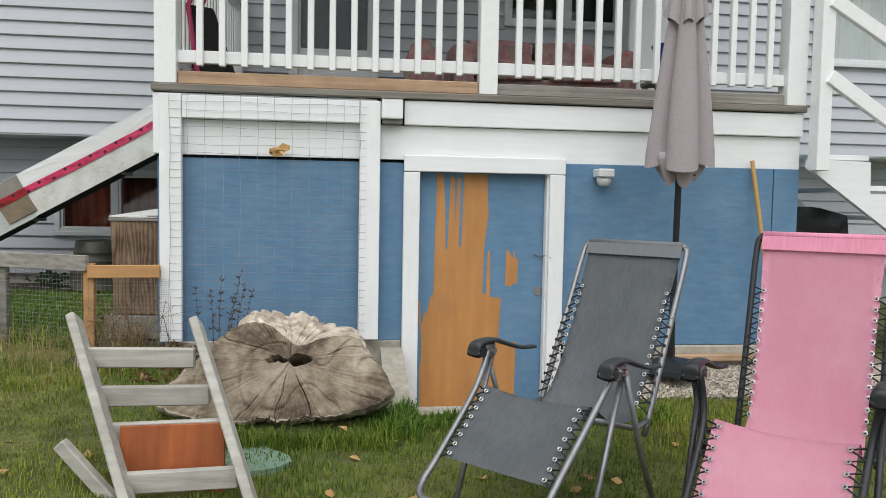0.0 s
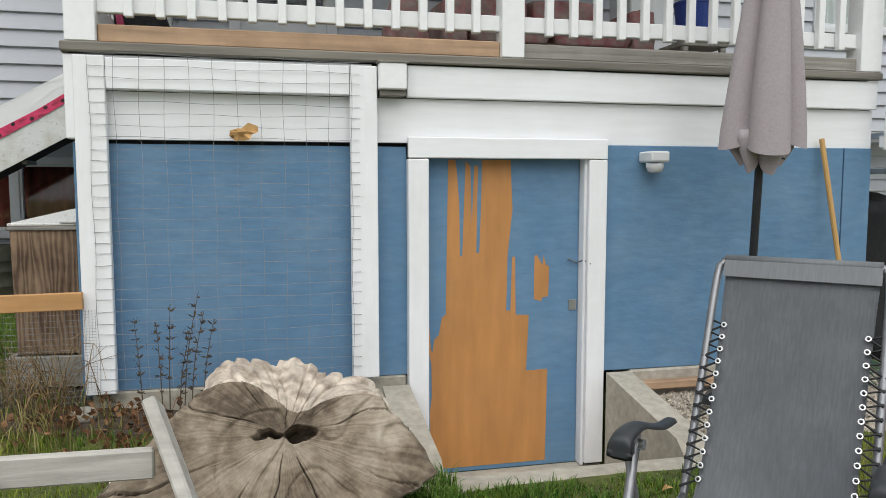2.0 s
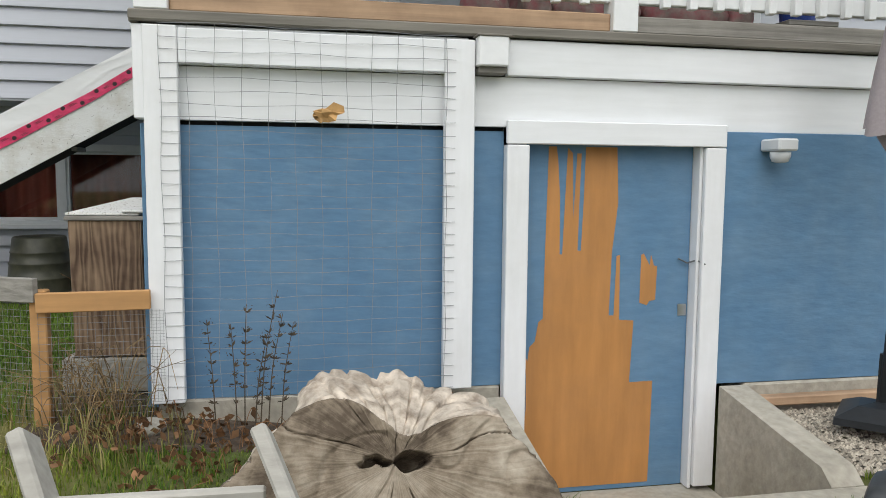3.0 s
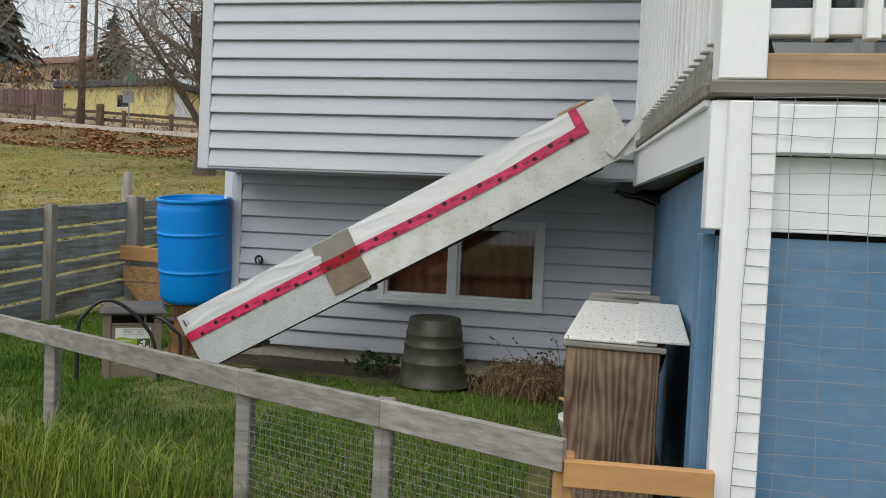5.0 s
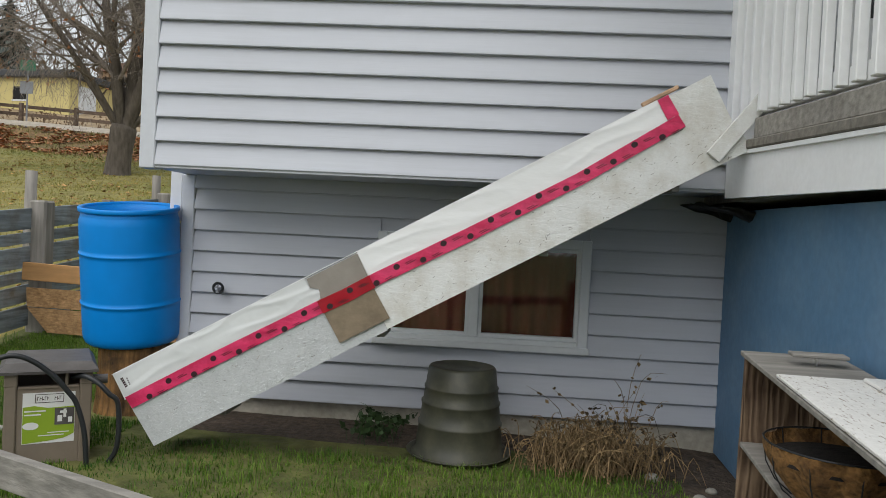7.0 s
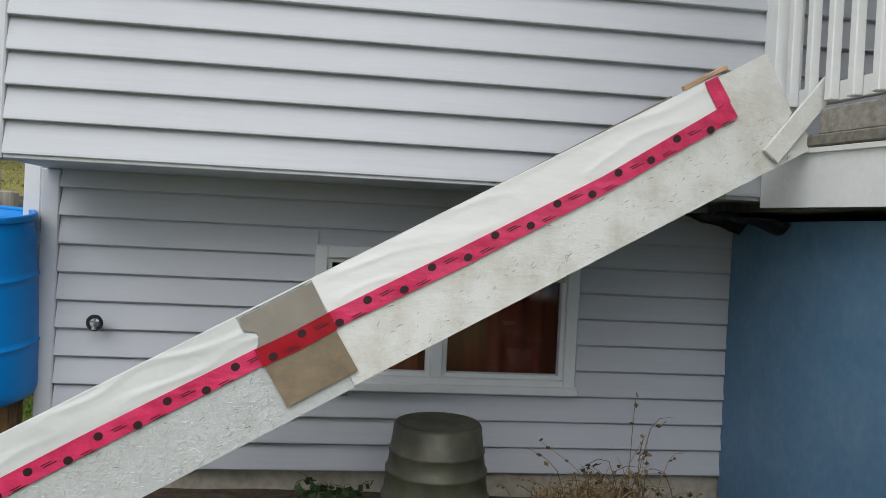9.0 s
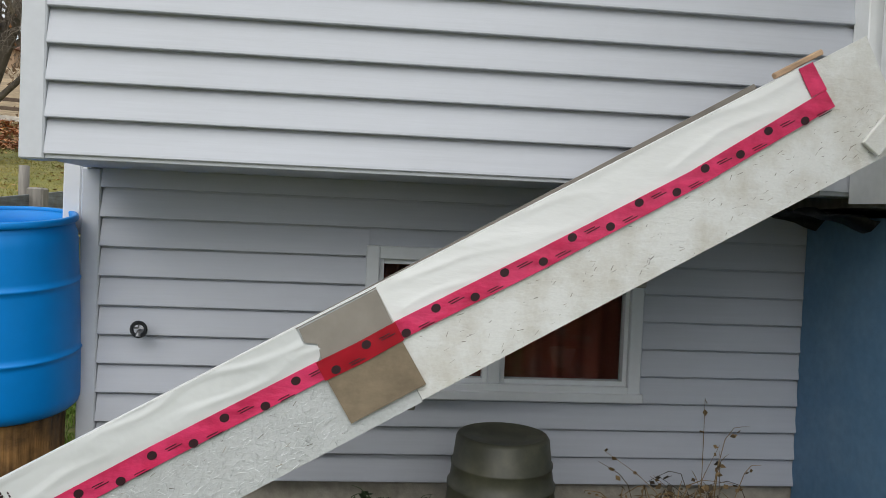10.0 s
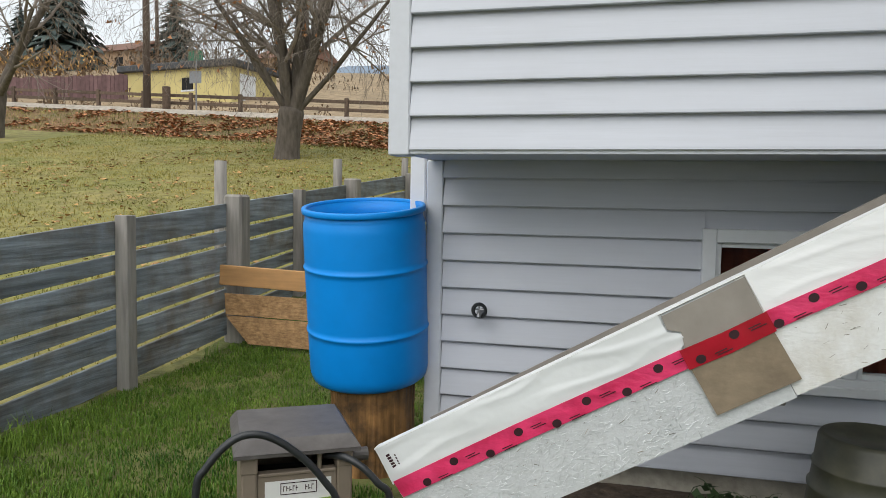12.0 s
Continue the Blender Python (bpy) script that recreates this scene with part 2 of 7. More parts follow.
def build_ground():
    xs, ys = steps(-420, 300, -7.2, 4.0, 0.13, 1.07), steps(-60, 600, -0.5, 9.2, 0.13, 1.07)
    me = bpy.data.meshes.new("ground")
    verts, faces = [], []
    for y in ys:
        for x in xs:
            z = ground_z(x, y)
            if z > 0.1:
                z += 0.02 * noise.noise(Vector((x * 0.9, y * 0.9, 0))) + 0.01 * noise.noise(Vector((x * 3.1, y * 3.1, 5)))
            verts.append((x, y, z))
    nx = len(xs)
    mats = []
    for j in range(len(ys) - 1):
        for i in range(nx - 1):
            a = j * nx + i
            faces.append((a, a + 1, a + nx + 1, a + nx))
            x, y = (xs[i] + xs[i + 1]) / 2, (ys[j] + ys[j + 1]) / 2
            q = road_q(x, y)
            k = 6 if y > 11.6 or x < -6.8 else 0
            if y > 9 or x < -7:
                if -5.6 < q < 0:
                    k = 1
                elif 0 <= q < 5.5:
                    k = 2
                elif q >= 5.5:
                    k = 3
            elif y > 8.02 and x > -4.6:
                k = 4
            elif 7.85 < y + 0.12 * noise.noise(Vector((x * 2, y * 2, 1))) and -4.4 < x < -1.2:
                k = 4
            elif x > 1.36 and y > 4.02 + 0.05 * noise.noise(Vector((x * 3, 0, 2))) and y < 5:
                k = 5
            elif y > 4.5 and -1.75 < x < 0.1:
                k = 4
            mats.append(k)
    me.from_pydata(verts, [], faces)
    for key in ("ground", "bank", "road", "dry", "soil", "gravel", "field"):
        me.materials.append(M[key])
    me.polygons.foreach_set("material_index", mats)
    me.polygons.foreach_set("use_smooth", [True] * len(faces))
    return tagged(new("ground", me), "uneven lawn ground with bare soil and a leafy roadside bank", "ground", kind="structure")


M["bank"] = material("leaf_strewn_bank", (0.17, 0.095, 0.04), 0.95, grain=5, amount=0.5, bump=1.0, bump_size=0.1,
                     stain=(0.12, 0.105, 0.04), stain_amount=1.0, stain_scale=0.35, detail=12)
M["road"] = material("pale_gravel_road", (0.36, 0.33, 0.29), 0.95, grain=6, amount=0.15, bump=0.3)
M["dry"] = material("dry_field_grass", (0.27, 0.20, 0.12), 0.95, grain=2, amount=0.35, bump=0.6, bump_size=0.2, stain=(0.17, 0.13, 0.08), stain_amount=0.8, stain_scale=0.2)
M["field"] = material("mown_field_turf", (0.17, 0.165, 0.045), 0.95, grain=5, amount=0.35, bump=0.8, bump_size=0.05,
                      stain=(0.25, 0.20, 0.075), stain_amount=0.9, stain_scale=0.4, detail=10)
M["gravel"] = material("gravel_bed", (0.33, 0.29, 0.24), 0.95, grain=70, amount=0.5, bump=1.0, bump_size=0.02)
ground = build_ground()

# ---- house walls ----
FRONT, HOUSE, BASE = 4.76, 7.676, 8.29


def siding_wall(name, label, x0, x1, y, z0, courses, openings=(), EXPOSE=0.132):
    """Lapped horizontal siding facing -y, one board a course, cut round the openings (x0, x1, z0, z1)."""
    wall = thing(name, ((x0 + x1) / 2, y, z0), label, "wall", kind="structure")
    cuts = sorted({x0, x1, *(v for o in openings for v in o[:2])})
    zc = sorted({z0, z0 + courses * EXPOSE, *(v for o in openings for v in o[2:])})
    bm = bmesh.new()
    for a, b in zip(cuts, cuts[1:]):
        for c, d in zip(zc, zc[1:]):
            if not any(o[0] <= a and b <= o[1] and o[2] <= c and d <= o[3] for o in openings):
                box(a, b, y + 0.016, y + 0.16, c, d, 0, bm)
    part("wall_core", bm, M["siding"], wall)
    shared = {}
    for k in range(courses):
        c, d = z0 + k * EXPOSE, z0 + (k + 1) * EXPOSE
        spans, at = [], x0
        for o in sorted(openings):
            if o[2] < d - 0.03 and o[3] > c + 0.03:
                if o[0] > at:
                    spans.append((at, o[0]))
                at = o[1]
        spans.append((at, x1))
        for a, b in spans:
            if b - a < 0.01:
                continue
            key = round(b - a, 3)
            if key not in shared:
                bm = bmesh.new()
                h = EXPOSE
                prof = [(0.015, 0.0), (-0.013, 0.0), (-0.0155, 0.003), (-0.0145, 0.012), (0.010, h - 0.010), (0.0155, h - 0.010)]
                ends = [[bm.verts.new((s * (b - a) / 2, py, pz)) for py, pz in prof] for s in (-1, 1)]
                for i in range(len(prof) - 1):
                    bm.faces.new((ends[0][i], ends[0][i + 1], ends[1][i + 1], ends[1][i]))
                bm.faces.new(ends[0][::-1])
                bm.faces.new(ends[1])
                bmesh.ops.recalc_face_normals(bm, faces=bm.faces[:])
                shared[key] = mesh_of("siding_board", bm, M["siding"])
            ob = new("siding_board", shared[key])
            ob.parent = wall
            ob.location = ((a + b) / 2 - (x0 + x1) / 2, 0, c - z0)
    return wall


def window(name, label, x0, x1, z0, z1, y, mullions=(), frame_w=0.06, depth=0.12, sill=True, proud=0.03):
    """A framed window facing -y with panes between its mullions, set proud of the siding."""
    w = thing(name, ((x0 + x1) / 2, y, z0), label, "window", kind="structure")
    f = frame_w
    part("window_frame", box(x0, x0 + f, y - proud, y + depth, z0, z1), M["vinyl_white"], w)
    part("window_frame", box(x1 - f, x1, y - proud, y + depth, z0, z1), M["vinyl_white"], w)
    part("window_frame", box(x0 + f, x1 - f, y - proud, y + depth, z1 - f, z1), M["vinyl_white"], w)
    part("window_frame", box(x0 + f, x1 - f, y - proud, y + depth, z0, z0 + f), M["vinyl_white"], w)
    if sill:
        part("window_sill", box(x0 - 0.01, x1 + 0.01, y - proud - 0.02, y - proud - 0.001, z0 - 0.012, z0 + 0.03), M["vinyl_white"], w)
    edges = [x0 + f, *mullions, x1 - f]
    for mx in mullions:
        part("mullion", box(mx - 0.03, mx + 0.03, y - proud + 0.012, y + depth - 0.02, z0 + f, z1 - f), M["vinyl_white"], w)
    for i, (a, b) in enumerate(zip(edges, edges[1:])):
        a2, b2 = a + (0.03 if i else 0), b - (0.03 if i < len(edges) - 2 else 0)
        s = 0.022
        bm = box(a2, a2 + s, y - 0.005, y + 0.05, z0 + f, z1 - f, 0.002)
        box(b2 - s, b2, y - 0.005, y + 0.05, z0 + f, z1 - f, 0.002, bm)
        box(a2 + s, b2 - s, y - 0.005, y + 0.05, z0 + f, z0 + f + s, 0.002, bm)
        box(a2 + s, b2 - s, y - 0.005, y + 0.05, z1 - f - s, z1 - f, 0.002, bm)
        part("sash", bm, M["vinyl_white"], w)
        g = part("pane", box(a2 + s, b2 - s, y + 0.02 + 0.012 * i, y + 0.025 + 0.012 * i, z0 + f + s, z1 - f - s, 0), M["glass"], w)
        g.visible_shadow = False
    return w


DOOR_UP = (-0.78, 0.10, 2.14, 4.25)
house_up = siding_wall("wall_upper_storey", "pale grey lapped vinyl siding of the upper storey", -4.372, 9.0, HOUSE, 2.005, 22,
                       (DOOR_UP, (1.38, 2.60, 3.24, 4.3), (4.75, 6.4, 2.98, 4.4)))
house_low = siding_wall("wall_basement", "pale grey lapped vinyl siding under the overhang", -4.39, 9.0, BASE, 0.612, 11, ((-3.205, -1.915, 1.03, 1.70),), 0.1303)
# overhang soffit, corner trims, side walls, foundation
part("soffit", box(-4.455, 9.0, HOUSE + 0.17, BASE + 0.2, 2.0, 2.08, 0), M["trim_grey"], house_up)
part("bottom_trim", box(-4.372, 9.0, HOUSE - 0.004, HOUSE + 0.168, 1.99, 2.008, 0.002), M["trim_grey"], house_up)
part("corner_trim", box(-4.462, -4.374, HOUSE - 0.012, HOUSE + 0.09, 1.985, 4.91, 0.006), M["trim_grey"], house_up)
part("corner_trim", box(-4.475, -4.392, BASE - 0.012, BASE + 0.09, 0.61, 1.998, 0.006), M["trim_grey"], house_low)
part("side_wall", box(-4.455, -4.30, HOUSE + 0.095, 16.0, 2.082, 4.91, 0), M["siding"], house_up)
part("side_wall", box(-4.468, -4.30, BASE + 0.095, 16.0, 0.3, 2.0, 0), M["siding"], house_low)
part("foundation", box(-4.45, 9.0, BASE + 0.03, BASE + 0.2, 0.2, 0.608, 0.004), M["concrete"], house_low)
roof = solo("roof", box(-5.0, 9.5, HOUSE - 0.6, 16.5, 4.92, 5.1), M["trim_grey"], (0, 10, 4.92), "flat grey eave roof over the house", "roof", "structure")
part("back_wall", box(-4.3, 9.0, 15.9, 16.0, 0.3, 4.9, 0), M["siding"], house_low)
part("end_wall", box(9.0, 9.15, HOUSE, 16.0, 0.3, 4.9, 0), M["siding"], house_low)
part("floor_slab", box(-4.29, 8.99, BASE + 0.25, 15.8, 2.09, 2.14, 0), M["dark"], house_up)
window_1 = window("window_1", "white vinyl sliding basement window with red-brown curtain behind", -3.215, -1.905, 1.022, 1.705, BASE, (-2.605,))
# ---- deck ----
X0, X1 = -1.315, 2.805


def deck_z(y):
    """The deck falls gently from the house to its front edge."""
    return 2.084 + 0.0538 * (y - FRONT)


deck = thing("deck", (0.75, 6.2, 2.08), "raised timber deck with weathered edge and white fascia", "deck", kind="structure")
for k in range(21):
    y = FRONT + 0.02 + k * 0.14
    if y + 0.134 < HOUSE:
        part("deck_plank", box(X0 + 0.01, X1 - 0.01, y, y + 0.134, deck_z(y) - 0.038, deck_z(y) - 0.002, 0.003), M["deck_edge"], deck)
part("deck_edge", box(X0 - 0.02, X1 + 0.01, FRONT - 0.035, FRONT + 0.016, 2.042, 2.084, 0.006), M["deck_edge"], deck)
part("deck_edge", beam((X0 - 0.012, FRONT + 0.02, deck_z(FRONT) - 0.021), (X0 - 0.012, HOUSE - 0.03, deck_z(HOUSE) - 0.021), 0.036, 0.044, 0.006), M["deck_edge"], deck)
part("fascia", box(0.165, X1, FRONT - 0.012, FRONT + 0.03, 1.885, 2.035), M["white_h"], deck)
part("fascia", box(X0, -0.0, FRONT - 0.0, FRONT + 0.03, 1.885, 2.035), M["white_h"], deck)
part("side_fascia", sheet([(X0 - 0.009, FRONT + 0.035, 1.882), (X0 - 0.009, FRONT + 0.035, 2.022), (X0 - 0.009, HOUSE - 0.02, 2.175), (X0 - 0.009, HOUSE - 0.02, 1.962)], 0.03, axis=(1, 0, 0)), M["white_h"], deck)
part("drip_strip", beam((X0 - 0.014, FRONT + 0.035, 2.030), (X0 - 0.014, HOUSE - 0.03, 2.185), 0.02, 0.02, 0.002), M["white_h"], deck)
part("lower_panel", box(X0 + 0.02, X1, FRONT + 0.02, FRONT + 0.05, 1.672, 1.882, 0.002), M["white_h"], deck)
part("deck_underside", box(X0 + 0.06, X1 - 0.06, FRONT + 0.06, BASE - 0.02, 1.95, 2.03, 0), M["post_wood"], deck)
skirt = thing("wall_under_deck", (0.7, FRONT, 0.4), "blue painted plywood wall closing the space under the deck", "wall", kind="structure")
part("plywood_panel", box(X0 + 0.03, 0.17, FRONT + 0.042, FRONT + 0.06, 0.535, 1.655, 0.002), M["blue"], skirt)
part("plywood_panel", box(1.198, 2.62, FRONT + 0.012, FRONT + 0.03, 0.50, 1.672, 0.002), M["blue"], skirt)
part("plywood_panel", box(2.625, 2.80, FRONT + 0.008, FRONT + 0.03, 0.50, 1.672, 0.002), M["blue"], skirt)
# near-black strip paints the shade seen through the slot above the panel
part("shade_strip", box(X0 + 0.03, 0.17, FRONT + 0.062, FRONT + 0.07, 1.60, 1.70, 0), M["dark"], skirt)
part("side_panel", beam((X0 + 0.055, FRONT + 0.08, 1.15), (-1.10, BASE - 0.005, 1.19), 0.02, 1.46, 0.002), M["blue"], skirt)
part("corner_board", box(X0 - 0.006, X0 + 0.058, FRONT + 0.065, FRONT + 0.16, 0.5, 1.66, 0.004), M["blue"], skirt)
part("foundation", box(X0 + 0.04, 0.166, FRONT + 0.035, FRONT + 0.25, 0.1, 0.533, 0.008), M["concrete"], skirt)
part("foundation", box(1.35, X1, FRONT + 0.0, FRONT + 0.2, 0.1, 0.497, 0.01), M["concrete"], skirt)
part("timber_sill", box(1.36, 2.7, FRONT - 0.06, FRONT - 0.005, 0.40, 0.445, 0.006), M["cedar"], skirt)
part("end_panel", box(2.77, 2.80, FRONT + 0.04, BASE, 0.3, 1.95, 0), M["blue"], skirt)
part("corner_block", box(X0 - 0.012, X0 + 0.05, FRONT - 0.015, FRONT + 0.062, 1.672, 2.03, 0.004), M["white"], skirt)

# mesh frame
frame_thing = thing("mesh_panel", (-0.63, FRONT - 0.03, 0.54), "white board frame stapled with welded wire mesh", "mesh panel")
part("frame_board", box(-1.285, -1.158, FRONT - 0.045, FRONT - 0.002, 0.545, 2.025), M["white"], frame_thing)
part("frame_board", box(-0.108, 0.018, FRONT - 0.045, FRONT - 0.002, 0.552, 2.02), M["white"], frame_thing)
part("frame_board", box(-1.156, -0.110, FRONT - 0.040, FRONT - 0.004, 1.885, 2.018), M["white_h"], frame_thing)
bm = bmesh.new()
yw = FRONT - 0.05
for i in range(30):
    z = 0.56 + i * 0.0508
    tube([(-1.225 + 0.02 * k, yw + 0.003 * math.sin(k * 0.7 + i), z + 0.004 * math.sin(k * 0.23 + i * 1.7)) for k in range(0, 59)], 0.0012, 4, bm)
for i in range(12):
    x = -1.222 + i * 0.1016
    tube([(x + 0.004 * math.sin(k * 0.9 + i), yw - 0.002, 0.56 + k * 0.0737) for k in range(21)], 0.0012, 4, bm)
part("wire_mesh", bm, M["steel_wire"], frame_thing)

# railing
railing = thing("deck_railing", (0.75, FRONT, 2.08), "white painted deck railing with square balusters", "railing")
for x0, x1 in ((X0, -1.19), (0.628, 0.742), (2.67, X1)):
    part("post", box(x0, x1, FRONT - 0.03, FRONT + 0.085, 2.086, 4.30), M["white_rail"], railing)
bal = mesh_of("baluster", box(-0.019, 0.019, -0.019, 0.019, 0, 1.02, 0.004), M["white_rail"])
for a, b in ((-1.19, 0.628), (0.742, 2.67)):
    part("rail", box(a, b, FRONT + 0.012, FRONT + 0.05, 2.215, 2.29), M["white_rail"], railing)
    part("rail", box(a, b, FRONT + 0.012, FRONT + 0.05, 3.10, 3.17), M["white_rail"], railing)
    part("rail_cap", box(a, b, FRONT - 0.03, FRONT + 0.085, 3.172, 3.21), M["white_rail"], railing)
    n = round((b - a) / 0.128)
    for k in range(1, n):
        ob = new("baluster", bal)
        ob.parent = railing
        ob.location = (a + (k + 0.03) * (b - a) / n - 0.75, -0.009, 2.195 - 2.08)
toe = part("toe_board", box(-1.188, 0.626, FRONT + 0.0, FRONT + 0.04, 2.088, 2.165, 0.005), M["cedar"], railing)
part("toe_board", box(0.744, 2.668, FRONT + 0.0, FRONT + 0.04, 2.088, 2.16, 0.005), M["grey_wood"], railing)
side_rail = thing("side_railing", (X0, 6.2, 2.08), "white painted side railing of the deck", "railing")
Y_A, Y_B = FRONT + 0.09, HOUSE - 0.10
for name, up, w, h in (("rail", 0.165, 0.038, 0.075), ("rail", 1.02, 0.038, 0.07), ("rail_cap", 1.077, 0.11, 0.038)):
    part(name, beam((X0 + 0.052, Y_A, deck_z(Y_A) + up), (X0 + 0.052, Y_B, deck_z(Y_B) + up), w, h), M["white_rail"], side_rail)
part("toe_board", beam((X0 + 0.012, Y_A, deck_z(Y_A) + 0.052), (X0 + 0.012, HOUSE - 0.40, deck_z(HOUSE - 0.40) + 0.052), 0.04, 0.096, 0.005), M["grey_wood"], side_rail)
part("post", box(X0 - 0.02, X0 + 0.10, HOUSE - 0.098, HOUSE - 0.002, deck_z(HOUSE) + 0.001, 4.30), M["white_rail"], side_rail)
bm = box(-0.019, 0.019, -0.019, 0.019, 0.0, 0.93, 0.004)
side_bal = mesh_of("baluster", bm, M["white_rail"])
for k in range(21):
    y = FRONT + 0.16 + k * 0.129
    ob = new("baluster", side_bal)
    ob.parent = side_rail
    ob.location = (0.012, y - 6.2, deck_z(y) + 0.128 - 2.08)
# porch roof over the deck, out of view, added to shade siding and railing
porch = thing("unseen_porch_roof", (0.75, 6.2, 4.30), "unseen porch roof added above the deck to shade it", "roof", kind="structure")
part("ceiling_board", box(X0 - 0.30, X1 + 0.30, FRONT - 0.35, HOUSE - 0.03, 4.34, 4.40, 0.004), M["white_h"], porch)
part("fascia", box(X0 - 0.33, X1 + 0.33, FRONT - 0.40, FRONT - 0.352, 4.30, 4.52, 0.004), M["white_h"], porch)
part("beam", box(X0 - 0.28, X1 + 0.28, FRONT - 0.03, FRONT + 0.085, 4.302, 4.338, 0.002), M["white_h"], porch)
part("roof_deck", box(X0 - 0.30, X1 + 0.30, FRONT - 0.35, HOUSE - 0.03, 4.402, 4.50, 0.004), M["deck_edge"], porch)

# door
door = thing("door_1", (0.68, FRONT + 0.07, 0.0), "blue painted plywood door with bare orange peeled patches", "door", kind="structure")
part("door_leaf", box(0.275, 1.082, FRONT + 0.07, FRONT + 0.11, 0.0, 1.615, 0.003), M["blue"], door)
part("door_trim", box(0.168, 0.268, FRONT - 0.02, FRONT + 0.041, 0.02, 1.596), M["white"], door)
part("door_trim", box(1.096, 1.196, FRONT - 0.02, FRONT + 0.008, 0.02, 1.596), M["white"], door)
part("door_trim", box(0.168, 1.196, FRONT - 0.02, FRONT + 0.006, 1.60, 1.70), M["white_h"], door)
part("door_jamb", box(0.255, 0.273, FRONT + 0.043, FRONT + 0.13, 0.0, 1.62), M["white"], door)
part("door_jamb", box(1.084, 1.102, FRONT + 0.010, FRONT + 0.13, 0.0, 1.62), M["white"], door)
part("door_jamb", box(0.274, 1.083, FRONT + 0.01, FRONT + 0.13, 1.618, 1.64), M["white_h"], door)

# concrete well
well = thing("door_well", (0.68, 4.4, 0.0), "concrete retaining walls round the sunken doorway", "wall", kind="structure")
for x0, x1 in ((0.034, 0.168), (1.206, 1.345)):
    part("retaining_wall", sheet([(x0, FRONT - 0.025, -0.1), (x0, FRONT - 0.025, 0.5), (x0, 4.04, 0.385), (x0, 3.98, 0.33), (x0, 3.98, -0.1)], x1 - x0, axis=(1, 0, 0)), M["concrete"], well)
part("curb", box(0.0, 1.4, 3.86, 3.978, -0.05, 0.335, 0.015), M["concrete"], well)
part("well_floor", box(0.17, 1.204, 3.98, FRONT + 0.2, -0.1, -0.004, 0.004), M["concrete"], well)

# ---- slide ramp against the deck ----
RY = 7.31
ramp = thing("slide", (-2.9, RY, 0.6), "white boarded slide with house wrap and red seam tape", "slide")
RA = math.radians(29.4)
RE, RN, R0 = Vector((math.cos(RA), 0, math.sin(RA))), Vector((math.sin(RA), 0, -math.cos(RA))), Vector((-4.376, RY, 0.914))


def on_ramp(s, w, out=0.0):
    """A point s along the slide from its foot, w down from its top edge, out from its face."""
    return R0 + RE * s + RN * w + Vector((0, -out, 0))


def ramp_sheet(name, sw, out, thick, mat, parent=None, label=""):
    return part(name, sheet([on_ramp(s, w, out) for s, w in sw], thick), mat, parent or ramp, label)


M["osb_white"] = material("white_painted_strand_board", (0.74, 0.75, 0.735), 0.6, grain=85, amount=0.04, bump=0.3, bump_size=0.003, stain=(0.47, 0.43, 0.35), stain_amount=0.75, stain_scale=5, stretch=(1, 1, 1.6))


def add_flakes(m, scale, depth):
    """Pressed strands of wood as relief over a material, long along two slanting ways."""
    n, l = m.node_tree.nodes, m.node_tree.links
    b = n["Principled BSDF"]
    old = b.inputs["Normal"].links[0].from_node
    tcn = n.new("ShaderNodeTexCoord")
    warp = n.new("ShaderNodeTexNoise")
    warp.inputs["Scale"].default_value, warp.inputs["Detail"].default_value = 9.0, 1.0
    l.new(tcn.outputs["Object"], warp.inputs["Vector"])
    mixv = n.new("ShaderNodeMix")
    mixv.data_type = "RGBA"
    mixv.blend_type = "ADD"
    mixv.inputs[0].default_value = 0.05
    l.new(tcn.outputs["Object"], mixv.inputs[6])
    l.new(warp.outputs["Color"], mixv.inputs[7])
    last = old
    for turn in (22, -50):
        mp = n.new("ShaderNodeMapping")
        mp.inputs["Rotation"].default_value = (0, radians(turn), radians(turn))
        mp.inputs["Scale"].default_value = (1.0, 2.6, 3.4)
        l.new(mixv.outputs[2], mp.inputs[0])
        vor = n.new("ShaderNodeTexVoronoi")
        vor.inputs["Scale"].default_value = scale
        l.new(mp.outputs[0], vor.inputs["Vector"])
        bump = n.new("ShaderNodeBump")
        bump.inputs["Strength"].default_value, bump.inputs["Distance"].default_value = 0.8, depth
        l.new(vor.outputs["Color"], bump.inputs["Height"])
        l.new(last.outputs[0], bump.inputs["Normal"])
        last = bump
    l.new(last.outputs[0], b.inputs["Normal"])
    return m


add_flakes(M["osb_white"], 22, 0.0022)
M["wrap"] = material("house_wrap_film", (0.78, 0.79, 0.79), 0.38, grain=3.5, amount=0.035, bump=0.25, bump_size=0.02, stretch=(0.6, 1, 2.2))
M["wrap_grey"] = material("house_wrap_over_wet_board", (0.64, 0.66, 0.66), 0.4, grain=4, amount=0.06, bump=0.25, bump_size=0.02)
M["tape"] = material("red_seam_tape", (0.66, 0.045, 0.14), 0.28, grain=16, amount=0.2, bump=0.7, bump_size=0.008, stain=(0.46, 0.012, 0.06), stain_amount=0.9, stain_scale=9, stretch=(0.7, 1, 1.5))
M["tape_dark"] = material("red_tape_over_brown_board", (0.33, 0.008, 0.02), 0.25, grain=9, amount=0.25, bump=0.5, bump_size=0.008)
M["print"] = material("black_print", (0.03, 0.008, 0.012), 0.5, grain=30, amount=0.2, bump=0)
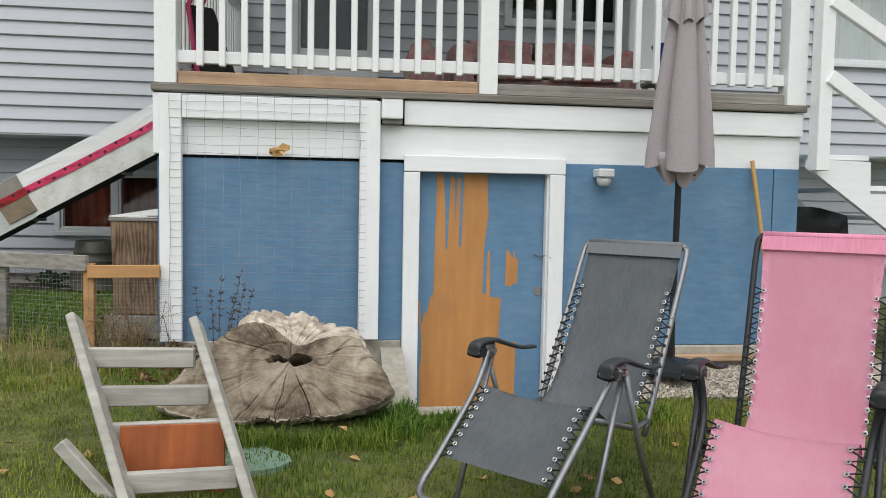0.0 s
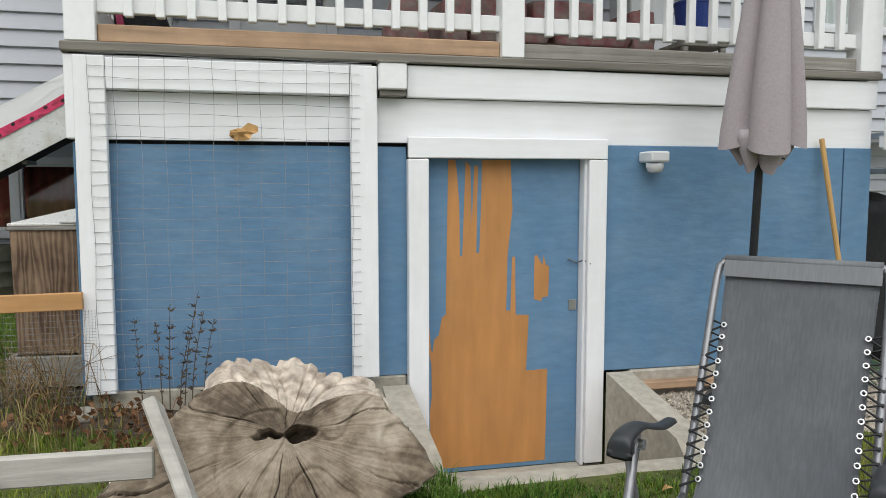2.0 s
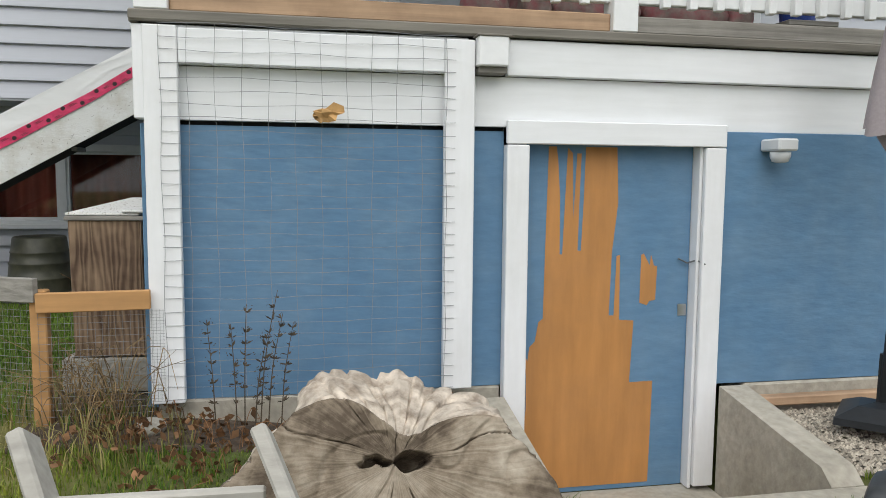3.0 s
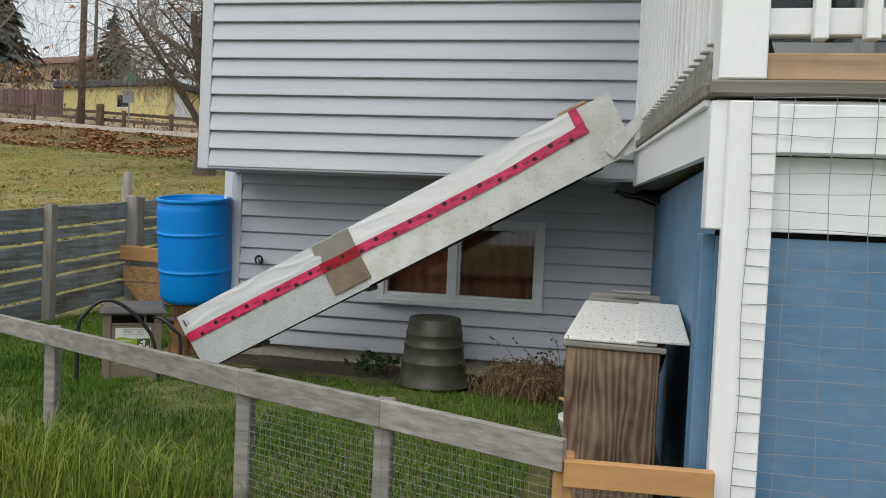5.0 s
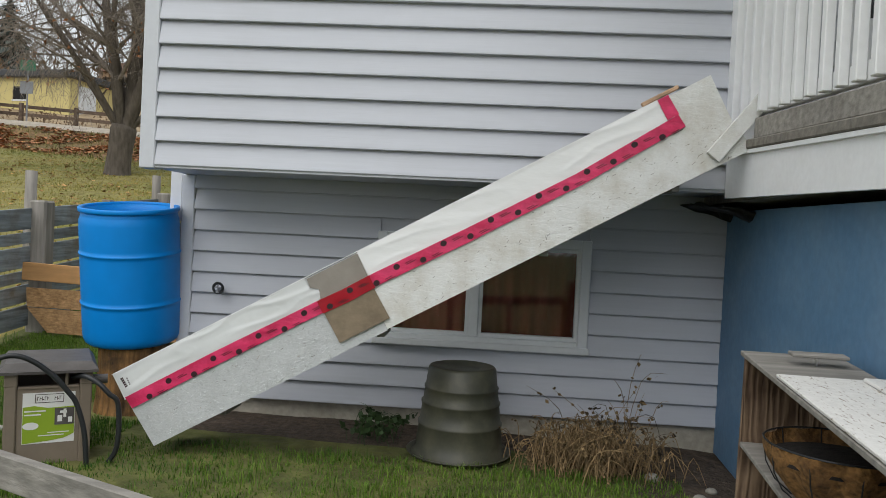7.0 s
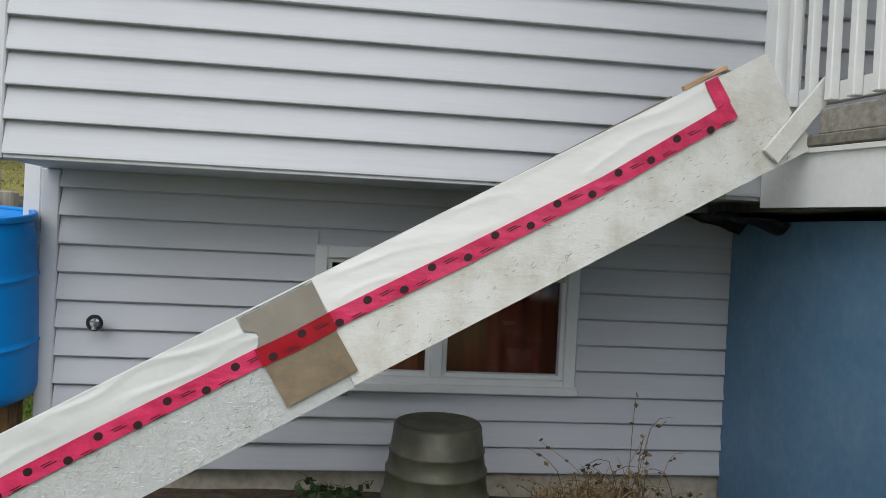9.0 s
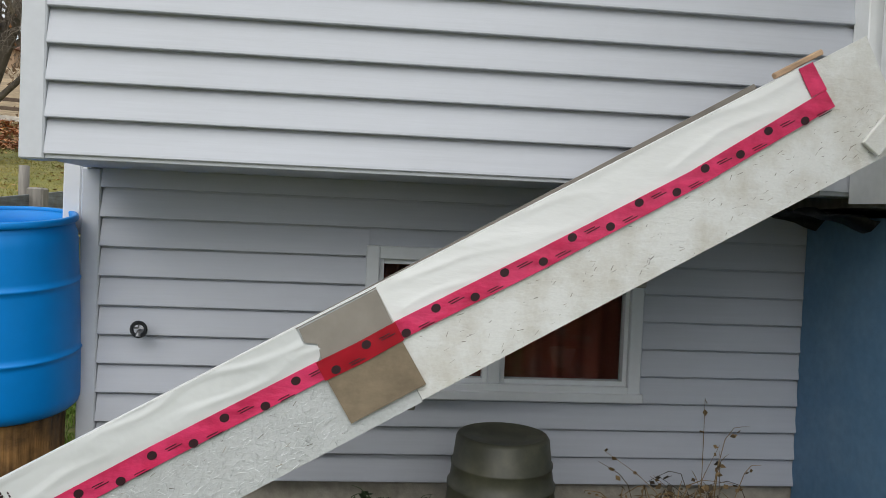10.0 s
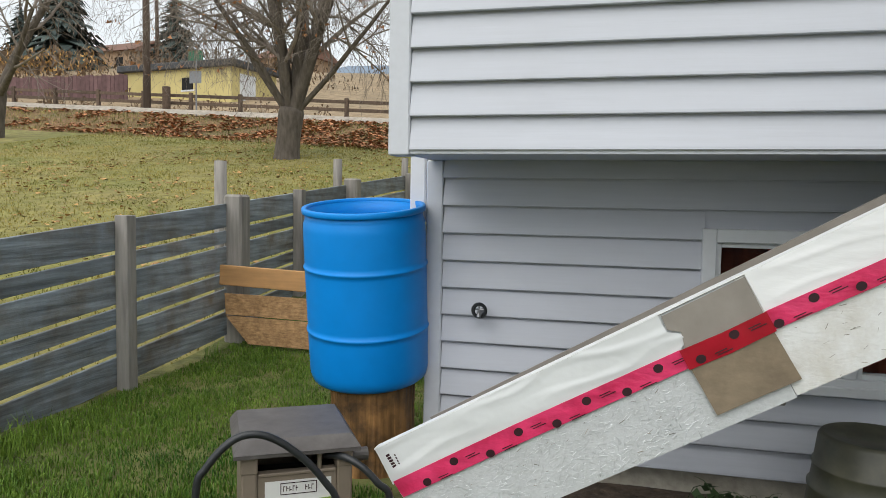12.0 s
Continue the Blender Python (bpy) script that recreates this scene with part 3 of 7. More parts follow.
M["patch"] = material("brown_plywood_offcut", (0.235, 0.185, 0.125), 0.75, grain=16, amount=0.2, bump=0.4, stretch=(0.5, 1, 1), stain=(0.12, 0.09, 0.06), stain_amount=0.7, stain_scale=9)
M["patch_wrap"] = material("offcut_under_film", (0.27, 0.245, 0.215), 0.45, grain=8, amount=0.12, bump=0.3, stain=(0.2, 0.18, 0.155), stain_amount=0.5, stain_scale=7)
M["osb_grey"] = material("grey_white_strand_board", (0.56, 0.58, 0.585), 0.6, grain=70, amount=0.07, bump=0.6, bump_size=0.004, stain=(0.46, 0.48, 0.48), stain_amount=0.7, stain_scale=9)
add_flakes(M["osb_grey"], 26, 0.003)
ramp_sheet("side_board", [(0, 0), (0.03, 0.407), (1.35, 0.406), (1.35, 0.0)], 0.0, 0.012, M["osb_grey"])
ramp_sheet("side_board", [(1.352, 0), (1.352, 0.40), (3.07, 0.40), (3.262, 0.241), (3.27, 0)], 0.002, 0.012, M["osb_white"])
back = Vector((0, 0.30, 0.012))
part("back_board", sheet([on_ramp(s, w) + back for s, w in ((0.12, 0.03), (0.14, 0.38), (3.0, 0.38), (3.0, 0.0))], 0.012), M["patch_wrap"], ramp, "grey-brown inner board")
# floor coloured near-black, so the underside's shade is painted in
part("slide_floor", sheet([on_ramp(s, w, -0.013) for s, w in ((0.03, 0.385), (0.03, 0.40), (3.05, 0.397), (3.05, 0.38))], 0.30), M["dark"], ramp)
for s in (0.4, 1.3, 2.2, 2.9):
    part("batten", beam(on_ramp(s, 0.41, -0.05), on_ramp(s, 0.41, -0.28), 0.04, 0.03), M["grey_wood"], ramp)


def ramp_film(name, s0, s1, w1, out, mat, label, seed, depth):
    """A thin film pulled over the board, with slanting wrinkles; s1 is its ragged end by height."""
    bm = bmesh.new()
    ns, nw = 150, 22
    grid = []
    for i in range(ns + 1):
        row = []
        for k in range(nw + 1):
            w = -0.004 + (w1 + 0.004) * k / nw
            e = s1(w)
            t = s0 + (e - s0) * i / ns
            fold = 1 - abs(noise.noise(Vector((t * 2.2 + w * 4.0, w * 11 - t * 2.6, seed)))) * 2
            fine = 1 - abs(noise.noise(Vector((t * 6 + w * 8, w * 24 - t * 5, seed + 4)))) * 2
            lift = depth * (max(fold - 0.45, 0) * 1.6 + 0.35 * max(fine - 0.6, 0)) * smooth01(0.0, 0.06, t - s0) * smooth01(0.0, 0.03, w1 - w)
            row.append(bm.verts.new(on_ramp(t, w, out + lift)))
        grid.append(row)
    for a, b in zip(grid, grid[1:]):
        for k in range(nw):
            bm.faces.new((a[k + 1], a[k], b[k], b[k + 1]))
    bmesh.ops.recalc_face_normals(bm, faces=bm.faces[:])
    if bm.faces[0].normal.y > 0:
        bmesh.ops.reverse_faces(bm, faces=bm.faces[:])
    return part(name, bm, mat, ramp, label, smooth=True)


wrap = ramp_film("house_wrap", 0.004, lambda w: 1.095 + 0.04 * smooth01(0.05, 0.085, w) * smooth01(0.14, 0.1, w), 0.135, 0.005, M["wrap_grey"], "grey-white house wrap film", 3, 0.004)
ramp_film("house_wrap", 1.386, lambda w: 2.996, 0.135, 0.006, M["wrap"], "bright white house wrap film", 8, 0.0025)
part("wrap_fold", sheet([on_ramp(s, w, 0.006) for s, w in ((0.0, -0.008), (0.0, -0.004), (3.0, -0.004), (3.0, -0.008))], 0.05), M["wrap"], ramp)
ramp_sheet("offcut", [(1.108, 0.185), (1.112, 0.357), (1.387, 0.356), (1.382, 0.185)], 0.014, 0.011, M["patch"], None, "brown weathered plywood offcut")
ramp_sheet("offcut", [(1.104, 0.004), (1.10, 0.05), (1.135, 0.075), (1.108, 0.18), (1.38, 0.18), (1.384, 0.003)], 0.008, 0.004, M["patch_wrap"], None, "brown offcut under translucent film")
tape = ramp_sheet("seam_tape", [(0.012, 0.125), (0.02, 0.19), (0.5, 0.185), (1.105, 0.188), (1.105, 0.124), (0.5, 0.12)], 0.009, 0.002, M["tape"], None, "red seam tape with black round prints")
ramp_sheet("seam_tape", [(1.103, 0.124), (1.103, 0.192), (1.24, 0.197), (1.39, 0.192), (1.39, 0.125), (1.25, 0.128)], 0.017, 0.002, M["tape_dark"], None, "darker red tape over the brown offcut")
tape2 = ramp_sheet("seam_tape", [(1.388, 0.125), (1.388, 0.188), (1.9, 0.198), (2.5, 0.194), (3.058, 0.165), (3.052, 0.10), (2.5, 0.134), (1.9, 0.132)], 0.011, 0.002, M["tape"])
ramp_sheet("seam_tape", [(2.995, -0.006), (2.995, 0.1), (3.056, 0.1), (3.05, -0.006)], 0.0125, 0.002, M["tape"])
for k in range(13):
    for row in (0, 1):
        s = 0.252 + 0.2555 * (k - 1) + 0.132 * row
        if not 0.03 < s < 2.98:
            continue
        w = (0.148 if row == 0 else 0.175) - (0.014 if s > 2.6 else 0.0)
        o = 0.0105 if s < 1.1 else 0.0185 if s < 1.39 else 0.0125
        host = tape if s < 1.38 else tape2
        bm = bmesh.new()
        ring = [on_ramp(s + 0.016 * math.cos(a * math.tau / 20), w + 0.014 * math.sin(a * math.tau / 20), o) for a in range(20)]
        bm.faces.new([bm.verts.new(p) for p in ring])
        part("round_print", bm, M["print"], host)
        for b0, b1, dw in ((0.045, 0.085, 0.004), (0.05, 0.10, 0.012)):
            ramp_sheet("print_bar", [(s + b0, w + dw - 0.003), (s + b0, w + dw), (s + b1, w + dw), (s + b1, w + dw - 0.003)], o, 0.0006, M["print"], host)
for i in range(9):
    ramp_sheet("print_bar", [(0.030 + 0.001 * i, 0.030 + i * 0.011), (0.045 + 0.001 * i, 0.030 + i * 0.011), (0.045 + 0.001 * i, 0.038 + i * 0.011), (0.030 + 0.001 * i, 0.038 + i * 0.011)], 0.0055, 0.0006, M["print"], wrap)
    if i < 6:
        ramp_sheet("print_bar", [(0.060, 0.040 + i * 0.011), (0.065, 0.040 + i * 0.011), (0.065, 0.048 + i * 0.011), (0.060, 0.048 + i * 0.011)], 0.0055, 0.0006, M["print"], wrap)
for s, w in ((0.06, 0.05), (0.36, 0.04), (0.38, 0.375), (0.72, 0.06), (0.98, 0.05), (0.9, 0.1), (1.9, 0.07), (2.3, 0.05), (3.1, 0.05), (3.16, 0.12), (3.0, 0.22), (3.12, 0.3), (2.95, 0.37), (0.13, 0.38), (0.62, 0.39), (1.02, 0.385), (1.45, 0.375), (1.42, 0.392), (1.75, 0.385), (2.15, 0.38), (2.6, 0.375), (2.85, 0.385)):
    part("screw", lathe([(0.005, 0), (0.004, 0.002)], 8), M["print"], ramp).matrix_basis = Matrix.Translation(on_ramp(s, w, 0.003 if w > 0.2 else 0.0075) - Vector((-2.9, RY, 0.6))) @ pose(0, 0, 0, 90)
for s, w in ((1.16, 0.20), (1.30, 0.19), (1.36, 0.30), (1.34, 0.335), (1.2, 0.33)):
    part("screw", lathe([(0.004, 0), (0.003, 0.002)], 8), M["chrome"], ramp).matrix_basis = Matrix.Translation(on_ramp(s, w, 0.0145) - Vector((-2.9, RY, 0.6))) @ pose(0, 0, 0, 90)
rnd = random.Random(5)
bm = bmesh.new()
for k in range(230):
    s, w = 3.2 - 3.1 * rnd.random() ** 1.6, rnd.uniform(0.2, 0.395)
    if not (1.08 < s < 1.42):
        a, l, t = rnd.uniform(-0.9, 0.6), rnd.uniform(0.004, 0.022), rnd.uniform(0.0006, 0.0022)
        ds, dw = math.cos(a) * l, math.sin(a) * l
        bm.faces.new([bm.verts.new(on_ramp(s + x * ds - y * dw * t / l, w + x * dw + y * ds * t / l, 0.0035)) for x, y in ((-0.5, -0.5), (0.5, -0.5), (0.55, 0.5), (-0.45, 0.5))])
strands = bmesh.new()
for k in range(1500):
    s, w = rnd.uniform(0.04, 1.34), rnd.uniform(0.195, 0.40)
    a, l, t = rnd.gauss(-0.6, 0.7), rnd.uniform(0.006, 0.028), rnd.uniform(0.0006, 0.0016)
    ds, dw = math.cos(a) * l, math.sin(a) * l
    if s + abs(ds) < 1.10 or s > 1.40:
        strands.faces.new([strands.verts.new(on_ramp(s + x * ds - y * dw * t / l, w + x * dw + y * ds * t / l, 0.0012 + 0.001 * (y + 0.5))) for x, y in ((-0.5, -0.5), (0.5, -0.5), (0.55, 0.5), (-0.45, 0.5))])
M["strand"] = material("raised_strand_edges", (0.60, 0.62, 0.62), 0.7, grain=30, amount=0.2, bump=0, island=0.25)
tagged(part("strand_texture", strands, M["strand"], ramp), kind="stuff")
M["scratch"] = material("grey_scuffs", (0.26, 0.24, 0.20), 0.9, grain=30, amount=0.4, bump=0, island=0.5)
tagged(part("scuff_layer", bm, M["scratch"], ramp), kind="stuff")
ramp_sheet("gusset", [(2.98, 0.402), (3.30, 0.40), (3.278, 0.32), (3.18, 0.25)], -0.001, 0.012, M["osb_white"])
brace = part("brace", beam((-1.50, RY - 0.016, 2.13), (-1.27, RY - 0.016, 2.425), 0.018, 0.075, 0.003, up=(1, 0, 0.3)), M["osb_white"], ramp, "speckled white brace board")
part("top_lip", beam(on_ramp(2.93, -0.02, -0.03), on_ramp(3.12, -0.02, -0.03), 0.03, 0.02), M["cedar"], ramp)

# ---- barrel ----
M["barrel"] = material("blue_polyethylene", (0.0, 0.235, 0.70), 0.42, grain=9, amount=0.05, bump=0.05, stain=(0.0, 0.20, 0.60), stain_amount=0.4, spec=0.3)
BT = Matrix.Translation((-4.74, 8.25, 0.945)) @ pose(0, 0, 0, 7.5) @ Matrix.Diagonal((1, 1, 0.947, 1))
barrel = thing("rain_barrel", (-4.74, 8.25, 0.945), "open blue plastic rain barrel standing on a log", "barrel")
prof = [(0.0, 0.0), (0.24, 0.0), (0.262, 0.005), (0.276, 0.018), (0.285, 0.045), (0.288, 0.07)]
for zr in (0.275, 0.595):
    prof += [(0.289, zr - 0.03), (0.289, zr - 0.010), (0.294, zr - 0.006), (0.2955, zr), (0.294, zr + 0.006), (0.289, zr + 0.010), (0.289, zr + 0.03)]
prof += [(0.288, 0.78), (0.286, 0.81), (0.279, 0.828), (0.277, 0.838), (0.277, 0.872), (0.268, 0.872), (0.272, 0.80), (0.272, 0.1), (0.0, 0.09)]
bm = lathe(prof, 64)
bm.transform(BT)
part("barrel_body", bm, M["barrel"], barrel, smooth=True)
bm = lathe([(0.2785, 0.858), (0.287, 0.860), (0.291, 0.866), (0.291, 0.884), (0.287, 0.889), (0.272, 0.889), (0.268, 0.885), (0.268, 0.873)], 64, closed=True)
bm.transform(BT)
part("rim", bm, M["barrel"], barrel, "thick rolled rim", smooth=True)
M["log"] = material("wet_log", (0.22, 0.115, 0.04), 0.55, grain=30, amount=0.8, bump=1.0, stretch=(1, 1, 0.06), stain=(0.018, 0.012, 0.008), stain_amount=1.0, stain_scale=6, bump_size=0.02)
bm = lathe([(0.0, 0), (0.222, 0.0), (0.212, 0.08), (0.206, 0.2), (0.204, 0.32), (0.206, 0.415), (0.202, 0.438), (0.0, 0.445)], 90, (-4.72, 8.23, 0.5))
for v in bm.verts:
    dx, dy = v.co.x + 4.72, v.co.y - 8.23
    an = math.atan2(dy, dx)
    g = 1 + 0.035 * noise.noise(Vector((math.cos(an) * 2, math.sin(an) * 2, 1))) + 0.03 * noise.noise(Vector((math.cos(an) * 9, math.sin(an) * 9, v.co.z * 1.5)))
    v.co.x, v.co.y = -4.72 + dx * g, 8.23 + dy * g
log = thing("log_stand", (-4.72, 8.23, 0.5), "wet brown upright cut log under the barrel", "log")
part("trunk", bm, M["log"], log)
M["log_end"] = material("grey_log_end", (0.17, 0.13, 0.09), 0.8, grain=30, amount=0.4, bump=0.5, stain=(0.06, 0.045, 0.03), stain_amount=0.8, stain_scale=8)
part("cut_top", lathe([(0.196, 0.0), (0.194, 0.006), (0.0, 0.007)], 40, (-4.72, 8.23, 0.937)), M["log_end"], log, "grey weathered sawn end")

# ---- board fence ----
FX = -6.7
fence = thing("board_fence", (FX, 9.0, 0.55), "faded blue-grey horizontal board fence", "fence")


def fence_base(y):
    return 0.55 + 0.08 * (y - 9.0)


posts = [4.3, 6.2, 7.6, 8.95, 10.33, 11.5, 12.9, 15.1, 17.3]
for y in posts:
    z = fence_base(y)
    big = 0.035 if y in (10.33, 12.9) else 0.0
    part("post", box(FX - 0.02 - big, FX + 0.075 + big, y - 0.045 - big, y + 0.045 + big, z - 0.15, z + 1.13 + big, 0.004 + big * 0.4), M["post_wood"], fence)
for y0, y1 in zip(posts, posts[1:]):
    zz = 0.02
    for h in (0.19, 0.16, 0.10, 0.19, 0.10, 0.19):
        part("board", beam((FX - 0.035, y0, fence_base(y0) + zz + h / 2), (FX - 0.035, y1, fence_base(y1) + zz + h / 2), 0.025, h, 0.003), M["fence_blue"], fence)
        zz += h + 0.029

# ---- door details ----
M["bare"] = material("bare_orange_plywood", (0.50, 0.235, 0.075), 0.6, grain=9, amount=0.16, bump=0.2, stretch=(1.5, 1, 0.25),
                     stain=(0.38, 0.19, 0.075), stain_amount=0.7, stain_scale=2.2)


def door_patch(uv):
    """uv: outline as shares of the leaf's width and height from its top left."""
    return sheet([(0.275 + u * 0.807, FRONT + 0.0685, 1.615 * (1 - v)) for u, v in uv], 0.001)


big = [(0.135, 0.012), (0.125, 0.30), (0.12, 0.49), (0.095, 0.50), (0.075, 0.555), (0.045, 0.57), (0.035, 0.61), (0.025, 0.60), (0.012, 0.515),
       (0.004, 0.515), (0.01, 0.60), (0.028, 0.65), (0.03, 0.75), (0.018, 0.80), (0.022, 0.92), (0.025, 0.985), (0.785, 0.985), (0.795, 0.682),
       (0.65, 0.684), (0.665, 0.503), (0.577, 0.50), (0.57, 0.314), (0.55, 0.316), (0.542, 0.487), (0.513, 0.486), (0.52, 0.31), (0.55, 0.165), (0.535, 0.012),
       (0.35, 0.012), (0.345, 0.15), (0.335, 0.30), (0.315, 0.30), (0.32, 0.14), (0.325, 0.03), (0.30, 0.03), (0.285, 0.215), (0.275, 0.03), (0.245, 0.015),
       (0.235, 0.16), (0.225, 0.31), (0.21, 0.31), (0.205, 0.15), (0.19, 0.05), (0.18, 0.012)]
part("bare_patch", door_patch(big), M["bare"], door, "orange bare wood where paint peeled")
part("bare_patch", door_patch([(0.70, 0.315), (0.715, 0.31), (0.755, 0.345), (0.76, 0.313), (0.78, 0.345), (0.80, 0.347), (0.795, 0.445), (0.758, 0.447), (0.745, 0.46), (0.698, 0.452)]), M["bare"], door)
lk = part("latch_plate", box(1.03, 1.072, FRONT + 0.064, FRONT + 0.069, 0.82, 0.875, 0.001), M["chrome"], door, "worn latch plate")
part("hasp", tube([(1.02, FRONT + 0.06, 1.09), (1.06, FRONT + 0.05, 1.07), (1.09, FRONT + 0.02, 1.085), (1.11, FRONT - 0.022, 1.07)], 0.004, 6), M["grey_metal"], door)
part("knob_hole", lathe([(0.006, 0), (0.006, 0.002)], 12), M["dark"], door).matrix_basis = Matrix.Translation((-0.02, -0.0035, 0.60)) @ pose(0, 0, 0, 90)
wb = thing("junction_box", (0.08, FRONT, 1.88), "small white metal box under the deck edge", "box")
part("lid", box(0.022, 0.152, FRONT - 0.085, FRONT - 0.02, 1.912, 2.034, 0.006), M["white_rail"], wb)
part("rim", box(0.015, 0.16, FRONT - 0.09, FRONT - 0.012, 2.032, 2.04, 0.002), M["deck_edge"], wb)
part("base", box(0.03, 0.15, FRONT - 0.06, FRONT + 0.02, 1.885, 1.911, 0.003), M["grey_wood"], wb)
# outdoor lamp
lamp = thing("wall_lamp", (1.43, FRONT, 1.54), "white outdoor wall lamp on blue plywood", "lamp")
part("bracket", box(1.38, 1.48, FRONT - 0.13, FRONT + 0.010, 1.585, 1.64, 0.008), M["vinyl_white"], lamp)
part("shade", lathe([(0.015, -0.05), (0.035, -0.044), (0.045, -0.02), (0.045, 0.0)], 24, (1.43, FRONT - 0.07, 1.582)), M["vinyl_white"], lamp, smooth=True)
# dead leaf caught on the mesh
M["dead_leaf"] = material("dry_tan_leaf", (0.42, 0.25, 0.10), 0.8, grain=20, amount=0.3, bump=0.3, island=0.3)


def crumpled(at, size, seed, bm=None):
    rnd = random.Random(seed)
    bm = bm or bmesh.new()
    c = bm.verts.new(Vector(at))
    rim = [bm.verts.new(Vector(at) + Vector((math.cos(a) * size * rnd.uniform(0.6, 1.2), rnd.uniform(-0.3, 0.3) * size, math.sin(a) * size * rnd.uniform(0.25, 0.8)))) for a in [k * math.tau / 9 for k in range(9)]]
    for k in range(9):
        bm.faces.new((c, rim[k], rim[(k + 1) % 9]))
    return bm


bm = crumpled((-0.59, FRONT - 0.07, 1.70), 0.055, 3)
crumpled((-0.57, FRONT - 0.075, 1.71), 0.05, 5, bm)
crumpled((-0.62, FRONT - 0.065, 1.695), 0.04, 8, bm)
solo("dead_leaf", bm, M["dead_leaf"], (-0.59, FRONT - 0.06, 1.67), "curled tan dead leaf caught in wire mesh", "leaf")

# ---- basement window room ----
M["curtain_red"] = material("red_brown_curtain", (0.20, 0.045, 0.028), 0.9, grain=12, amount=0.25, bump=0.3, stretch=(1, 1, 0.2))


def curtain(name, x0, x1, y, z0, z1, mat, folds, label):
    bm = bmesh.new()
    n = folds * 8
    rows = []
    for z in (z0, z1):
        rows.append([bm.verts.new((x0 + (x1 - x0) * i / n, y + 0.02 * math.sin(i * math.tau / 8), z)) for i in range(n + 1)])
    for i in range(n):
        bm.faces.new((rows[0][i], rows[0][i + 1], rows[1][i + 1], rows[1][i]))
    return solo(name, bm, mat, ((x0 + x1) / 2, y, z0), label, "curtain", smooth=True)


curtain("curtain", -3.3, -1.8, BASE + 0.24, 0.95, 1.80, M["curtain_red"], 14, "red-brown curtain drawn behind the basement window")
# near-black sheet paints the darkness of the room behind the curtain
part("dark_room_backing", box(-3.6, -1.5, BASE + 0.5, BASE + 0.55, 0.7, 1.95, 0), M["dark"], house_low)
# upper glazing
window("door_2", "white framed glazed patio door behind the railing", DOOR_UP[0], DOOR_UP[1], DOOR_UP[2], DOOR_UP[3], HOUSE, (), 0.09, sill=False)
part("kick_panel", box(-0.69, 0.01, HOUSE + 0.0, HOUSE + 0.03, 2.24, 2.92), M["vinyl_white"], bpy.data.objects["door_2"])
window("window_2", "white framed sliding window behind the railing", 1.37, 2.61, 3.23, 4.3, HOUSE, (2.02,))
window("window_3", "white framed living room window with pale curtain", 4.74, 6.41, 2.97, 4.4, HOUSE, ())
M["pale_curtain"] = material("pale_curtain", (0.55, 0.56, 0.55), 0.9, grain=10, amount=0.1, bump=0.2, stretch=(1, 1, 0.2))
curtain("curtain", 4.6, 6.6, HOUSE + 0.25, 2.9, 4.5, M["pale_curtain"], 16, "pale gathered curtain behind the living room window")
# near-black sheet stands in for the unlit rooms upstairs
part("dark_room_backing", box(-4.2, 8.9, HOUSE + 1.6, HOUSE + 1.65, 2.2, 4.9, 0), M["dark"], house_up)
# pale door panel standing on the deck
panel = solo("storage_cabinet", box(2.40, 2.78, 6.9, 7.3, deck_z(7.3), 3.9, 0.01), M["vinyl_white"], (2.6, 7.1, deck_z(7.1)), "tall pale storage cabinet standing on the deck", "cabinet")

# ---- things on the deck ----
M["pink_frame"] = material("pink_enamel", (0.45, 0.04, 0.12), 0.4, grain=20, amount=0.1, bump=0)
M["black_cloth"] = material("black_cloth", (0.015, 0.015, 0.017), 0.9, grain=60, amount=0.3, bump=0.4)
M["floral"] = material("faded_red_floral_fabric", (0.27, 0.21, 0.19), 0.9, grain=14, amount=0.3, bump=0.3, stain=(0.33, 0.07, 0.09), stain_amount=0.95, stain_scale=9)
M["blue_plastic"] = material("blue_plastic", (0.02, 0.05, 0.25), 0.4, grain=10, amount=0.1, bump=0)
st = thing("folded_stroller", (-1.0, 5.45, 2.084), "folded stroller with pink frame and black cloth", "stroller")
part("frame_tube", tube([(-1.18, 5.4, 2.10), (-1.27, 5.45, 2.72), (-1.2, 5.5, 2.95)], 0.018, 8), M["pink_frame"], st)
part("frame_tube", tube([(-1.05, 5.55, 2.10), (-1.22, 5.6, 2.72), (-1.15, 5.6, 2.95)], 0.018, 8), M["pink_frame"], st)
part("seat_cloth", sheet([(-1.24, 5.42, 2.30), (-0.98, 5.42, 2.12), (-0.98, 5.5, 2.30), (-1.12, 5.5, 2.72), (-1.28, 5.5, 2.74)], 0.1), M["black_cloth"], st)
for x in (-1.15, -0.95):
    part("wheel", lathe([(0.07, -0.015), (0.08, 0.0), (0.07, 0.015)], 20), M["black_cloth"], st).matrix_basis = Matrix.Translation((x + 1.0, 0.05, 0.083)) @ pose(0, 0, 0, 0, 90, 0)


def cushion(at, r, h, seed):
    bm = bmesh.new()
    bmesh.ops.create_uvsphere(bm, u_segments=24, v_segments=14, radius=1.0)
    for v in bm.verts:
        k = noise.noise(v.co * 2.3 + Vector((seed, 0, 0))) * 0.12 + 1
        v.co = Vector((v.co.x * r * k, v.co.y * r * 0.75 * k, v.co.z * h * k)) + Vector(at)
    return bm


solo("seat_cushion", cushion((0.40, 6.1, 2.43), 0.15, 0.28, 1), M["floral"], (0.4, 6.1, deck_z(6.1)), "rolled floral seat cushion on the deck", "cushion", group="floral cushions", smooth=True)
